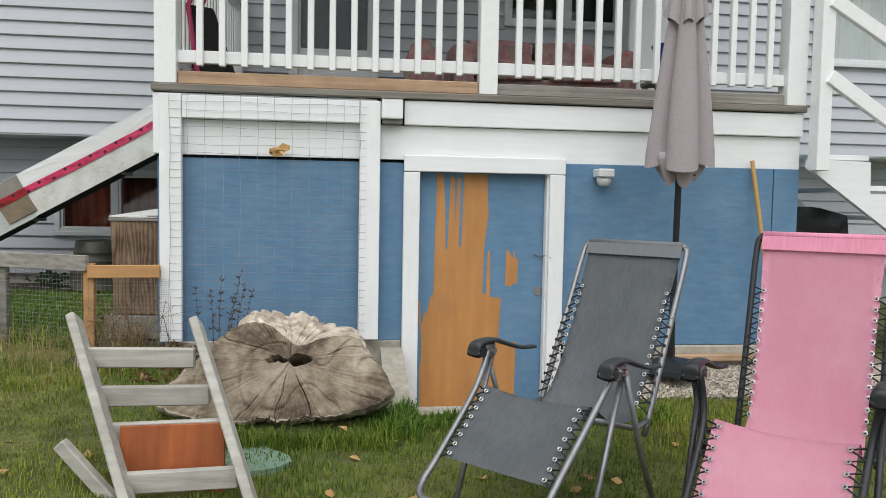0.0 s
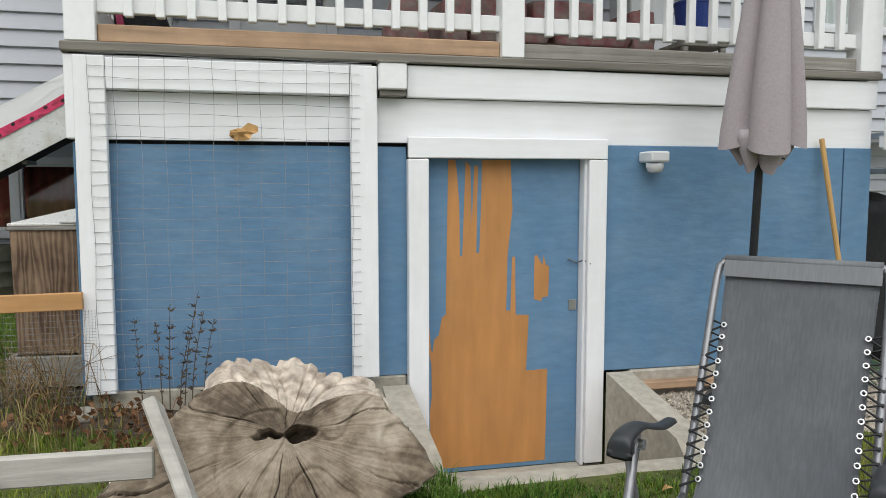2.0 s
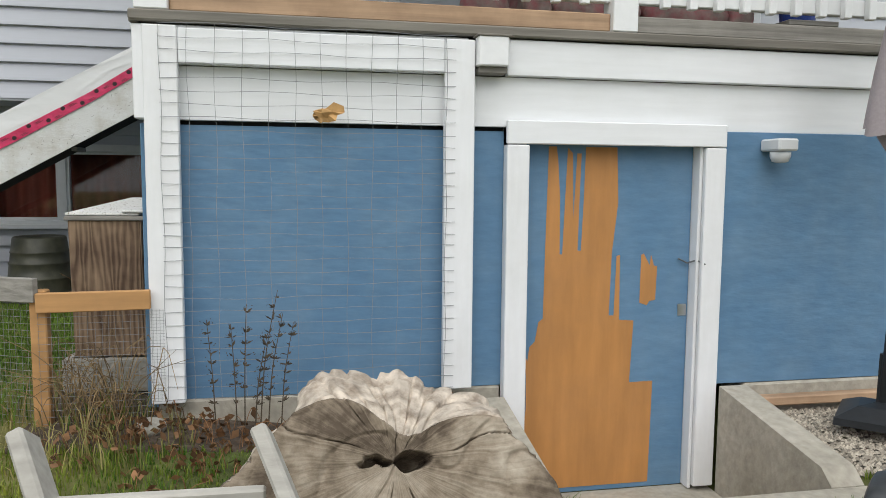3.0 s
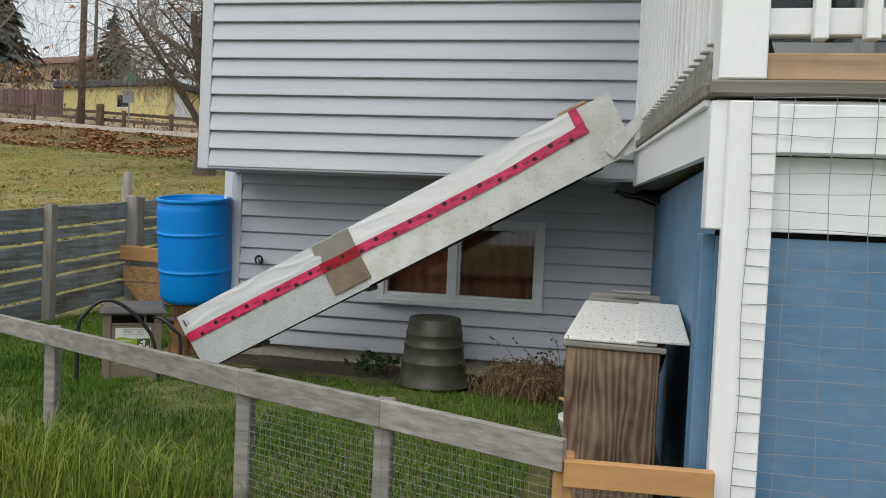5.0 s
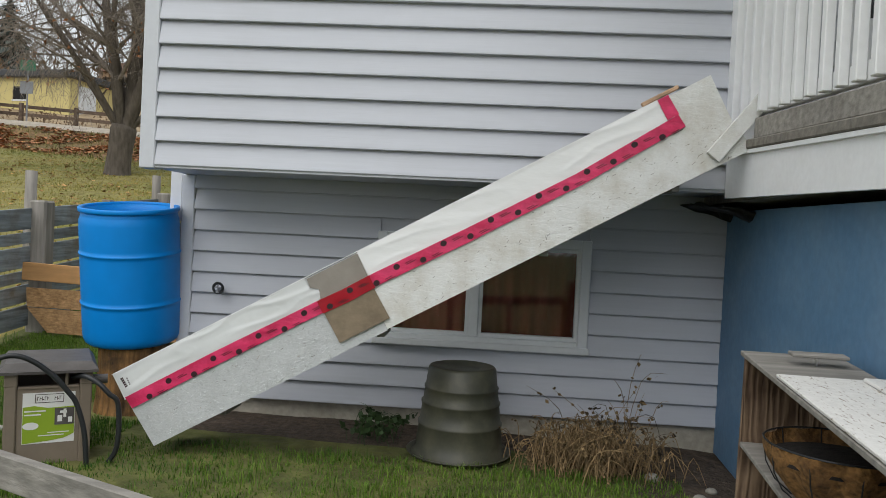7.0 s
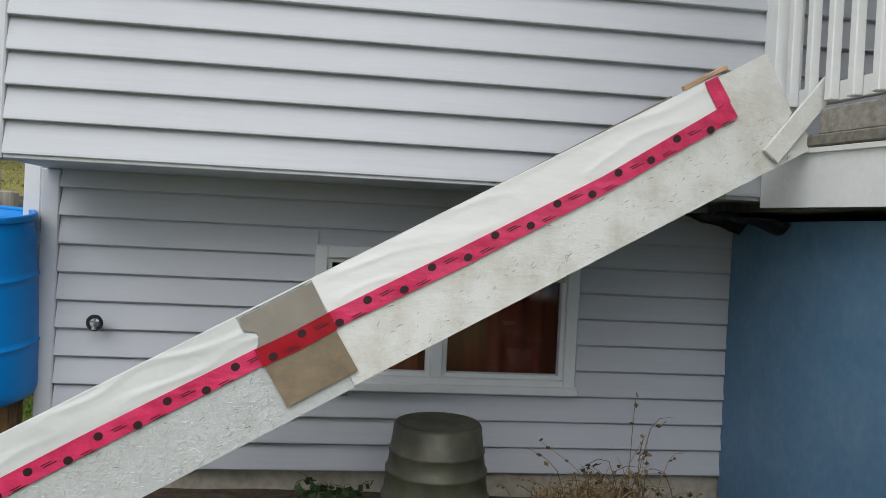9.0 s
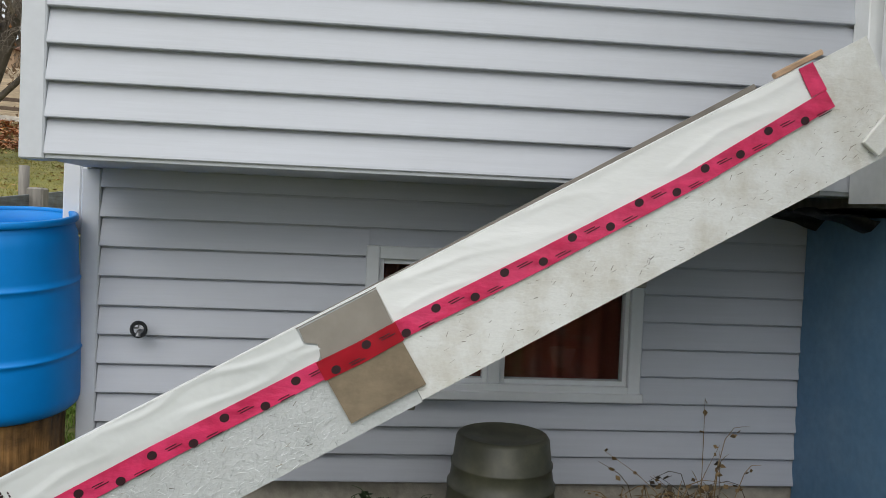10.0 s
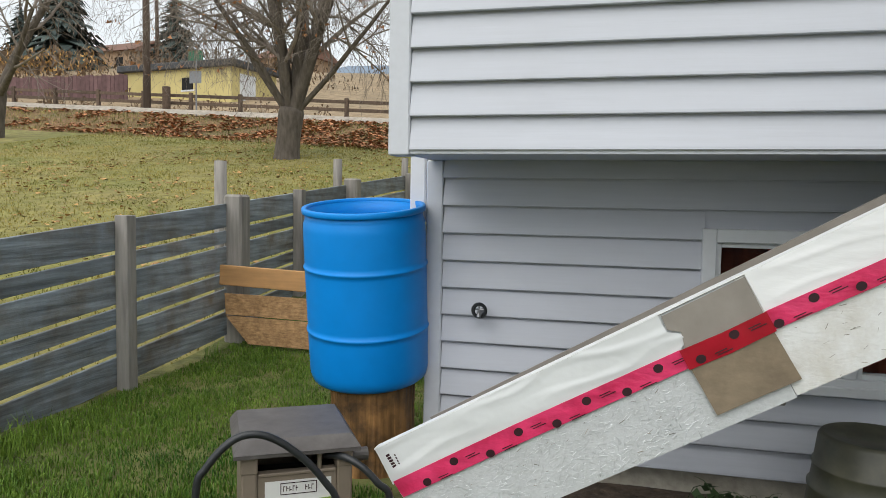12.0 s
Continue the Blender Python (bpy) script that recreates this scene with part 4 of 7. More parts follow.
settee = thing("settee", (1.4, 6.4, deck_z(6.4)), "faded red floral settee standing on the deck", "settee")


def padded(x0, x1, y0, y1, z0, z1, seed):
    """A soft upholstered block with swollen, uneven faces."""
    bm = bmesh.new()
    bmesh.ops.create_cube(bm, size=2)
    bmesh.ops.subdivide_edges(bm, edges=bm.edges[:], cuts=7, use_grid_fill=True)
    for v in bm.verts:
        p = v.co.copy()
        k = 1 - 0.10 * (abs(p.x * p.y) + abs(p.y * p.z) + abs(p.x * p.z)) / 3 + 0.03 * noise.noise(p * 2.1 + Vector((seed, 0, 0)))
        v.co = Vector(((x0 + x1) / 2 + p.x * k * (x1 - x0) / 2, (y0 + y1) / 2 + p.y * k * (y1 - y0) / 2, (z0 + z1) / 2 + p.z * k * (z1 - z0) / 2))
    return bm


SZ = deck_z(6.4)
part("base", padded(0.68, 2.14, 6.1, 6.75, SZ + 0.01, SZ + 0.26, 1), M["floral"], settee, smooth=True)
for x in (0.82, 1.42):
    part("seat_pad", padded(x, x + 0.58, 6.05, 6.6, SZ + 0.24, SZ + 0.40, x), M["floral"], settee, smooth=True)
    part("back_pad", padded(x, x + 0.58, 6.52, 6.78, SZ + 0.30, SZ + 0.66, x + 3), M["floral"], settee, smooth=True)
for x in (0.64, 2.0):
    part("armrest", padded(x, x + 0.17, 6.05, 6.75, SZ + 0.1, SZ + 0.52, x + 7), M["floral"], settee, smooth=True)
bucket = solo("bucket", lathe([(0.10, 0), (0.13, 0.26), (0.138, 0.265), (0.138, 0.28), (0.125, 0.28), (0.095, 0.01)], 28, (2.36, 5.9, 2.42)), M["blue_plastic"], (2.36, 5.9, 2.42), "blue plastic bucket on a stool", "bucket")
stool = thing("stool", (2.36, 5.9, deck_z(5.9)), "small grey wooden stool under the bucket", "stool")
part("seat", box(2.19, 2.53, 5.74, 6.06, 2.386, 2.418), M["grey_wood"], stool)
for x in (2.22, 2.50):
    for y in (5.77, 6.03):
        part("leg", box(x - 0.02, x + 0.02, y - 0.02, y + 0.02, deck_z(y), 2.385), M["grey_wood"], stool)

# ---- stairs beside the deck ----
stairs = thing("deck_stairs", (3.4, 5.2, 0.3), "white painted wooden deck stairs with sloping rails", "stairs")
part("newel_post", box(2.81, 2.90, FRONT - 0.16, FRONT - 0.06, 1.66, 3.3), M["white_rail"], stairs)
part("rail", beam((2.87, FRONT - 0.16, 2.74), (4.3, FRONT - 0.16, 1.92), 0.04, 0.09), M["white_rail"], stairs)
part("rail", beam((2.87, FRONT - 0.16, 2.26), (4.3, FRONT - 0.16, 1.36), 0.04, 0.09), M["white_rail"], stairs)
part("lower_post", box(4.25, 4.34, FRONT - 0.15, FRONT - 0.06, 0.3, 2.05), M["white_rail"], stairs)
part("stringer", sheet([(2.83, FRONT - 0.05, 1.68), (2.83, FRONT - 0.05, 1.74), (3.27, FRONT - 0.05, 1.73), (3.28, FRONT - 0.05, 1.52), (3.58, FRONT - 0.05, 1.52), (3.58, FRONT - 0.05, 1.32), (3.86, FRONT - 0.05, 1.32), (3.86, FRONT - 0.05, 1.12), (4.5, FRONT - 0.05, 0.9), (4.5, FRONT - 0.05, 0.55), (4.2, FRONT - 0.05, 0.75)], 0.04), M["white_h"], stairs)
part("stringer", beam((2.83, FRONT + 0.9, 1.72), (4.6, FRONT + 0.9, 0.5), 0.04, 0.24), M["white_h"], stairs)
for k in range(6):
    part("tread", box(2.98 + k * 0.29, 3.29 + k * 0.29, FRONT - 0.01, FRONT + 0.88, 1.74 - k * 0.2, 1.775 - k * 0.2), M["white_h"], stairs)
bm = bmesh.new()
bmesh.ops.create_cube(bm, size=1)
bmesh.ops.subdivide_edges(bm, edges=bm.edges[:], cuts=6, use_grid_fill=True)
for v in bm.verts:
    n3 = noise.noise(v.co * 3.0) * 0.05
    v.co = Vector((3.22 + v.co.x * (0.75 - 0.25 * (v.co.z + 0.5)) + n3, 5.5 + v.co.y * 0.6 + n3, 0.88 + v.co.z * 1.1 - 0.12 * max(v.co.x, 0)))
M["black_cover"] = material("black_vinyl_cover", (0.02, 0.021, 0.024), 0.45, grain=6, amount=0.2, bump=0.5, bump_size=0.03)
solo("grill_cover", bm, M["black_cover"], (3.22, 5.5, 0.33), "black vinyl covered barbecue under the stairs", "barbecue", smooth=True)

# ---- rake ----
M["rake_handle"] = material("yellow_wooden_handle", (0.52, 0.31, 0.11), 0.5, grain=20, amount=0.12, bump=0.1, stretch=(1, 1, 0.1))
M["rake_green"] = material("dark_green_plastic", (0.03, 0.075, 0.045), 0.5, grain=10, amount=0.15, bump=0)
rake = thing("leaf_rake", (2.62, 4.55, 0.41), "leaf rake with tan handle and green tines", "rake")
part("handle", tube([(2.45, FRONT - 0.02, 1.72), (2.56, 4.6, 0.66)], 0.014, 10), M["rake_handle"], rake)
part("socket", tube([(2.555, 4.605, 0.72), (2.58, 4.58, 0.56)], 0.02, 10), M["rake_green"], rake)
for k in range(15):
    a = (k - 7) / 7 * 0.55
    part("tine", tube(arc([(2.58, 4.58, 0.57), (2.60 + a * 0.25, 4.55, 0.50), (2.62 + a * 0.5, 4.5, 0.435), (2.62 + a * 0.52, 4.46, 0.42)], 3), 0.004, 5), M["rake_green"], rake)
part("tine_bar", tube(arc([(2.47, 4.52, 0.47), (2.62, 4.52, 0.47), (2.77, 4.52, 0.47)], 3), 0.005, 5), M["rake_green"], rake)

# ---- patio umbrella ----
M["mauve"] = material("mauve_canvas", (0.37, 0.33, 0.35), 0.85, grain=90, amount=0.08, bump=0.3, stain=(0.34, 0.29, 0.30), stain_amount=0.5, stain_scale=5, bump_size=0.003)
umb = thing("patio_umbrella", (1.78, 4.40, 0.415), "closed mauve patio umbrella on a black base", "umbrella")
UB, UT = Vector((1.78, 4.40, 0.42)), Vector((1.70, 4.16, 2.95))


def umb_at(z):
    return UB + (UT - UB) * ((z - UB.z) / (UT.z - UB.z))


part("pole", tube([UB, UT], 0.019, 14), M["black_metal"], umb)
part("base", lathe([(0.24, 0.0), (0.235, 0.03), (0.12, 0.075), (0.05, 0.085), (0.03, 0.09), (0.026, 0.3), (0.0, 0.3)], 4, (UB.x, UB.y, 0.41)), M["black_metal"], umb)
crank = part("crank_box", box(umb_at(1.62).x - 0.025, umb_at(1.62).x + 0.025, umb_at(1.62).y - 0.035, umb_at(1.62).y + 0.03, 1.57, 1.67), M["black_metal"], umb)
part("crank_handle", tube([(1.76, 4.25, 1.60), (1.76, 4.2, 1.60), (1.80, 4.19, 1.59)], 0.006, 6), M["black_metal"], crank)


def folded_cloth(z_list, folds, seed, jag):
    bm = bmesh.new()
    n = 96
    rings = []
    for z, r in z_list:
        c = umb_at(z)
        low = z == z_list[0][0]
        ring = []
        for i in range(n):
            a = i * math.tau / n
            f = abs(math.sin(a * folds / 2 + 0.5 * math.sin(2 * a + seed))) ** 0.7
            rr = r * (0.54 + 0.54 * f + 0.05 * noise.noise(Vector((math.cos(a) * 2, math.sin(a) * 2, z * 2 + seed))))
            ring.append(bm.verts.new((c.x + rr * math.cos(a), c.y + rr * math.sin(a) * 0.9, z + (jag * (f - 0.6) + 0.045 * math.sin(a + 0.4) if low else 0))))
        rings.append(ring)
    for p, q in zip(rings, rings[1:]):
        for i in range(n):
            bm.faces.new((p[i], p[(i + 1) % n], q[(i + 1) % n], q[i]))
    bm.faces.new(rings[-1])
    return bm


can = part("canopy", folded_cloth([(1.665, 0.188), (1.72, 0.184), (1.9, 0.166), (2.1, 0.142), (2.3, 0.115), (2.45, 0.094), (2.62, 0.08), (2.88, 0.035)], 5, 1.0, -0.05), M["mauve"], umb, smooth=True)
part("lower_flap", folded_cloth([(1.585, 0.085), (1.63, 0.13), (1.68, 0.15), (1.72, 0.14)], 6, 0.4, -0.07), M["mauve"], can, smooth=True)
part("vent_cap", folded_cloth([(2.47, 0.118), (2.53, 0.107), (2.62, 0.088), (2.75, 0.072), (2.92, 0.03)], 8, 2.0, 0.05), M["mauve"], can, smooth=True)
for k in range(7):
    a = k * math.tau / 7
    c = umb_at(1.68)
    part("rib", tube([(c.x + 0.10 * math.cos(a), c.y + 0.09 * math.sin(a), 1.66), (c.x + 0.04 * math.cos(a), c.y + 0.04 * math.sin(a), 2.5)], 0.005, 5), M["black_metal"], umb)


# ---- reclining garden chairs ----
def weave(name, color, pale, amount=0.13):
    return material(name, color, 0.5, grain=170, amount=amount, bump=0.2, stretch=(0.12, 1, 0.12), stain=pale, stain_amount=0.7, stain_scale=6.0, bump_size=0.001, detail=5, spec=0.5)


M["grey_sling"] = weave("grey_mesh_sling", (0.165, 0.178, 0.195), (0.235, 0.248, 0.265))
M["pink_sling"] = weave("pink_mesh_sling", (0.82, 0.39, 0.52), (0.87, 0.52, 0.63), 0.03)
M["hem_grey"] = weave("dark_grey_hem", (0.125, 0.135, 0.145), (0.14, 0.15, 0.16))
M["hem_pink"] = weave("deep_pink_hem", (0.68, 0.24, 0.36), (0.7, 0.28, 0.4))
M["arm_grey"] = material("grey_plastic_armrest", (0.03, 0.034, 0.038), 0.45, grain=30, amount=0.1, bump=0.1)
M["cord"] = material("black_elastic_cord", (0.02, 0.02, 0.022), 0.7, grain=80, amount=0.2, bump=0)


def recliner(at, turn, shape, sling, hem, tube_mat, arm_mat, label):
    """A zero-gravity recliner: forward is +x, its width along y."""
    ch = thing("recliner", at, label, "chair", "recliners on the lawn", turn=turn)
    W = world_of(ch)

    def put(name, bm, mat, parent=ch, text="", smooth=False):
        bm.transform(W)
        return part(name, bm, mat, parent, text, smooth)

    w = 0.225
    r = 0.0115
    (tx, tz), (kx, kz), (fx, fz), (ax, az), (bx, bz) = shape
    ux, uz = (tx - bx) / math.hypot(tx - bx, tz - bz), (tz - bz) / math.hypot(tx - bx, tz - bz)
    side = [(bx - ux * 0.06, bz - uz * 0.06), ((tx + bx) / 2, (tz + bz) / 2), (tx - ux * 0.06, tz - uz * 0.06)]
    back = [(x, -w, z) for x, z in side] + [(tx - ux * 0.008, -w * 0.94, tz - uz * 0.008), (tx, -w * 0.78, tz)]
    put("back_frame", tube(arc(back + [(x, -y, z) for x, y, z in back[::-1]], 5), r, 10), tube_mat, smooth=True)
    lx, lz = fx - kx, fz - kz
    leg = [(ax - 0.08, -w - 0.03, az - 0.02), (kx + 0.01, -w - 0.01, kz - 0.005), (fx, -w, fz), (fx + lx * 0.35, -w, fz + lz * 0.35), (fx + lx * 0.55, -w * 0.86, fz + lz * 0.50), (fx + lx * 0.58, -w * 0.5, fz + lz * 0.52)]
    put("leg_frame", tube(arc(leg + [(x, -y, z) for x, y, z in leg[::-1]], 5), r, 10), tube_mat, smooth=True)
    for s in (-1, 1):
        y = s * (w + 0.036)
        put("seat_rail", tube([(bx, s * w, bz), (bx + 0.1, s * w, bz - 0.01), (kx, s * w, kz - 0.03)], r * 0.9, 10), tube_mat, smooth=True)
        put("front_leg", tube([(ax - 0.12, y, az - 0.03), (0.08, y, 0.30), (0.20, y, 0.0)], r * 0.9, 10), tube_mat, smooth=True)
        put("rear_leg", tube([(ax - 0.10, y + s * 0.02, az - 0.03), (-0.18, y + s * 0.02, 0.30), (-0.36, y + s * 0.02, 0.0)], r * 0.9, 10), tube_mat, smooth=True)
        arm = put("armrest", bmesh.new(), arm_mat)
        bm = bmesh.new()
        path = arc([(ax, y, az - 0.03), (ax - 0.004, y, az), (ax - 0.04, y, az + 0.012), (ax - 0.12, y, az + 0.008), (ax - 0.20, y, az - 0.016), (ax - 0.30, y, az - 0.045), (ax - 0.40, y, az - 0.055)], 5)
        rings = []
        for i, p in enumerate(path):
            k = i / (len(path) - 1)
            hw, th = 0.031 - 0.013 * k, 0.010 - 0.003 * k
            rings.append([bm.verts.new(p + Vector((0, dy * hw, dz * th))) for dy, dz in ((-1, -0.6), (-0.8, 0.5), (-0.4, 1), (0.4, 1), (0.8, 0.5), (1, -0.6), (0.5, -1), (-0.5, -1))])
        for a, b in zip(rings, rings[1:]):
            for i in range(8):
                bm.faces.new((a[i], a[(i + 1) % 8], b[(i + 1) % 8], b[i]))
        bm.faces.new(rings[0][::-1])
        bm.faces.new(rings[-1])
        bm.to_mesh(arm.data)
        bm.free()
        arm.data.polygons.foreach_set("use_smooth", [True] * len(arm.data.polygons))
        put("locking_lever", box(ax - 0.06, ax - 0.006, y - 0.018, y + 0.018, az - 0.045, az - 0.008, 0.006), M["black_metal"], arm)
        put("pivot_bolt", tube([(ax - 0.09, y - 0.03, az - 0.026), (ax - 0.09, y + 0.03, az - 0.026)], 0.012, 10), M["chrome"], arm)
        put("pivot_plate", box(ax - 0.12, ax - 0.06, y - 0.012, y + 0.012, az - 0.055, az + 0.0, 0.005), M["grey_metal"], arm)
    put("cross_bar", tube([(0.20, -w - 0.04, 0.015), (0.20, w + 0.04, 0.015)], r * 0.9, 8), tube_mat)
    put("cross_bar", tube([(-0.36, -w - 0.06, 0.015), (-0.36, w + 0.06, 0.015)], r * 0.9, 8), tube_mat)
    # sling cloth
    line = arc([(tx, 0, tz), (tx - (tx - bx) * 0.3, 0, tz - (tz - bz) * 0.3), (tx - (tx - bx) * 0.7, 0, tz - (tz - bz) * 0.7), (bx + 0.02, 0, bz + 0.04), (bx + 0.10, 0, bz + 0.005), (kx - 0.17, 0, kz - 0.075), (kx - 0.05, 0, kz - 0.008), (kx, 0, kz), (kx + lx * 0.4, 0, kz + lz * 0.38), (fx, 0, fz)], 6)
    bm = bmesh.new()
    rows = []
    m = 12
    for i, p in enumerate(line):
        k = i / (len(line) - 1)
        half = 0.205 - 0.018 * math.sin(min(k * 1.6, 1) * math.pi)
        sag = 0.028 * math.sin(k * math.pi)
        rows.append([bm.verts.new((p.x - sag * 0.6 * (1 - (2 * j / m - 1) ** 2), half * (2 * j / m - 1), p.z - sag * (1 - (2 * j / m - 1) ** 2))) for j in range(m + 1)])
    for a, b in zip(rows, rows[1:]):
        for j in range(m):
            bm.faces.new((a[j], a[j + 1], b[j + 1], b[j]))
    got = bmesh.ops.solidify(bm, geom=bm.faces[:], thickness=0.004)
    cloth = put("sling", bm, sling, smooth=True)
    nx, nz = uz, -ux
    hemq = [(tx + nx * 0.010, -0.206, tz + nz * 0.010 + 0.004), (tx + nx * 0.010, 0.206, tz + nz * 0.010 + 0.004), (tx + nx * 0.010 - ux * 0.055, 0.206, tz + nz * 0.010 - uz * 0.055), (tx + nx * 0.010 - ux * 0.055, -0.206, tz + nz * 0.010 - uz * 0.055)]
    put("top_hem", sheet(hemq, 0.003, axis=(nx, 0, nz)), hem, cloth)
    put("hem_fold", tube([(tx, -0.206, tz + 0.004), (tx, 0.206, tz + 0.004)], 0.015, 10), hem, cloth, smooth=True)
    # laces and eyelets
    spans = [((tx - (tx - bx) * 0.30, tz - (tz - bz) * 0.30), (bx + 0.01, bz + 0.05), 13), ((kx + lx * 0.06, kz + lz * 0.06), (fx - lx * 0.04, fz - lz * 0.04), 8)]
    for a, b, n in spans:
        for s in (-1, 1):
            for i in range(n):
                t = i / (n - 1)
                x, z = a[0] + (b[0] - a[0]) * t, a[1] + (b[1] - a[1]) * t
                d = Vector((b[0] - a[0], 0, b[1] - a[1])).normalized()
                e = Vector((x, s * 0.184, z + 0.006))
                f1 = Vector((x, s * (w + 0.006), z)) + d * 0.022
                f2 = Vector((x, s * (w + 0.006), z)) - d * 0.022
                put("lace", tube([f1, e, f2], 0.0042, 5), M["cord"], cloth)
                nrm = Vector((abs(d.z), 0, abs(d.x)))
                u = nrm.orthogonal().normalized()
                v = nrm.cross(u)
                put("eyelet", tube([e + nrm * 0.003 + (u * math.cos(q * math.tau / 8) + v * math.sin(q * math.tau / 8)) * 0.0065 for q in range(8)], 0.0026, 5, closed=True), M["chrome"], cloth)
    return ch


recliner((0.519, 2.615, 0.238), 223.5, ((-0.680, 1.007), (0.078, 0.509), (0.302, 0.318), (0.067, 0.651), (-0.349, 0.387)), M["grey_sling"], M["hem_grey"], M["grey_metal"], M["arm_grey"], "grey mesh reclining garden chair on the lawn")
recliner((1.170, 2.236, 0.238), 227.6, ((-0.588, 1.060), (0.014, 0.476), (0.24, 0.26), (0.096, 0.655), (-0.386, 0.363)), M["pink_sling"], M["hem_pink"], M["black_metal"], M["black_metal"], "pink mesh reclining garden chair on the lawn")

# ---- ladder ----
ladder = thing("wooden_ladder", (-0.9, 2.98, 0.25), "bleached grey wooden ladder with a red board", "ladder")
for p, q in (((-1.28, 3.324, 0.909), (-0.848, 2.709, 0.19)), ((-0.794, 3.313, 0.894), (-0.428, 2.694, 0.178))):
    bm = beam(p, q, 0.085, 0.036, 0.006, up=(1, 0, 0.32))
    part("side_rail", bm, M["ladder_wood"], ladder)
for x0, x1, z0, z1, y in ((-1.239, -0.782, 0.794, 0.788, 3.248), (-1.153, -0.704, 0.66, 0.66, 3.146), (-1.078, -0.639, 0.539, 0.551, 3.05), (-0.975, -0.563, 0.395, 0.408, 2.917)):
    rung = part("rung", beam((x0, y, z0 - 0.036), (x1, y, z1 - 0.036), 0.03, 0.08, 0.005), M["ladder_wood"], ladder)
    for x in (x0 + 0.06, x1 - 0.06):
        part("nail", lathe([(0.005, 0), (0.004, 0.002)], 8), M["grey_metal"], rung).matrix_basis = Matrix.Translation((x + 0.9, y - 2.98 - 0.0155, (z0 + z1) / 2 - 0.036 - 0.25)) @ pose(0, 0, 0, 90)
M["red_board"] = material("red_stained_cedar_board", (0.28, 0.075, 0.022), 0.6, grain=14, amount=0.3, bump=0.3, stretch=(1.6, 1, 0.15), stain=(0.40, 0.12, 0.035), stain_amount=0.6, stain_scale=4)
part("red_panel", beam((-0.818, 3.022, 0.544), (-0.812, 2.985, 0.215), 0.385, 0.016, 0.003, up=(0, -1, 0)), M["red_board"], ladder, "red-brown stained cedar panel")
part("back_leg", beam((-1.215, 2.99, 0.49), (-0.89, 2.93, 0.14), 0.04, 0.05, 0.005), M["ladder_wood"], ladder)
M["paver"] = material("pale_green_slab", (0.17, 0.26, 0.20), 0.85, grain=40, amount=0.12, bump=0.3, stain=(0.13, 0.2, 0.14), stain_amount=0.6, stain_scale=6)
solo("paver", sheet([(-0.76, 3.30, 0.292), (-0.70, 3.13, 0.287), (-0.58, 3.11, 0.286), (-0.44, 3.17, 0.284), (-0.39, 3.24, 0.284), (-0.41, 3.31, 0.286), (-0.52, 3.42, 0.290), (-0.65, 3.40, 0.292)], 0.03, axis=(0, 0, 1)), M["paver"], (-0.55, 3.28, 0.31), "pale green stone slab lying in the grass", "paver")

# ---- tree stump ----
M["stump"] = bpy.data.materials.new("cut_stump_wood")
M["stump"].use_nodes = True
sn, sl = M["stump"].node_tree.nodes, M["stump"].node_tree.links
tc = sn.new("ShaderNodeTexCoord")
warp = sn.new("ShaderNodeTexNoise")
warp.inputs["Scale"].default_value, warp.inputs["Detail"].default_value = 5.0, 8.0
sl.new(tc.outputs["Object"], warp.inputs["Vector"])
blotch = sn.new("ShaderNodeTexNoise")
blotch.inputs["Scale"].default_value, blotch.inputs["Detail"].default_value = 4.5, 12.0
blotch.inputs["Roughness"].default_value = 0.62
sl.new(tc.outputs["Object"], blotch.inputs["Vector"])
radial = sn.new("ShaderNodeTexGradient")
radial.gradient_type = "RADIAL"
mapr = sn.new("ShaderNodeMapping")
mapr.inputs["Rotation"].default_value = (radians(-63), 0, 0)
sl.new(tc.outputs["Object"], mapr.inputs[0])
sl.new(mapr.outputs[0], radial.inputs[0])
spoke = sn.new("ShaderNodeTexNoise")
spoke.noise_dimensions = "1D"
spoke.inputs["Scale"].default_value, spoke.inputs["Detail"].default_value = 150.0, 5.0
addw = sn.new("ShaderNodeMath")
addw.operation = "MULTIPLY_ADD"
addw.inputs[1].default_value = 0.04
sl.new(warp.outputs[0], addw.inputs[0])
sl.new(radial.outputs[0], addw.inputs[2])
sl.new(addw.outputs[0], spoke.inputs["W"])
cr = sn.new("ShaderNodeValToRGB")
cr.color_ramp.elements[0].position, cr.color_ramp.elements[0].color = 0.28, (0.085, 0.062, 0.042, 1)
cr.color_ramp.elements[1].position, cr.color_ramp.elements[1].color = 0.82, (0.42, 0.365, 0.29, 1)
mid = cr.color_ramp.elements.new(0.5)
mid.color = (0.225, 0.18, 0.13, 1)
mixf = sn.new("ShaderNodeMath")
mixf.operation = "MULTIPLY_ADD"
mixf.inputs[1].default_value = 0.30
offs = sn.new("ShaderNodeMath")
offs.operation = "MULTIPLY_ADD"
offs.inputs[1].default_value, offs.inputs[2].default_value = 1.9, -0.60
sl.new(blotch.outputs[0], offs.inputs[0])
sl.new(spoke.outputs[0], mixf.inputs[0])
sl.new(offs.outputs[0], mixf.inputs[2])
sl.new(mixf.outputs[0], cr.inputs[0])
sb = sn["Principled BSDF"]
sb.inputs["Roughness"].default_value = 0.9
sl.new(cr.outputs[0], sb.inputs["Base Color"])
bp = sn.new("ShaderNodeBump")
bp.inputs["Strength"].default_value, bp.inputs["Distance"].default_value = 0.7, 0.008
sl.new(mixf.outputs[0], bp.inputs["Height"])
sl.new(bp.outputs[0], sb.inputs["Normal"])


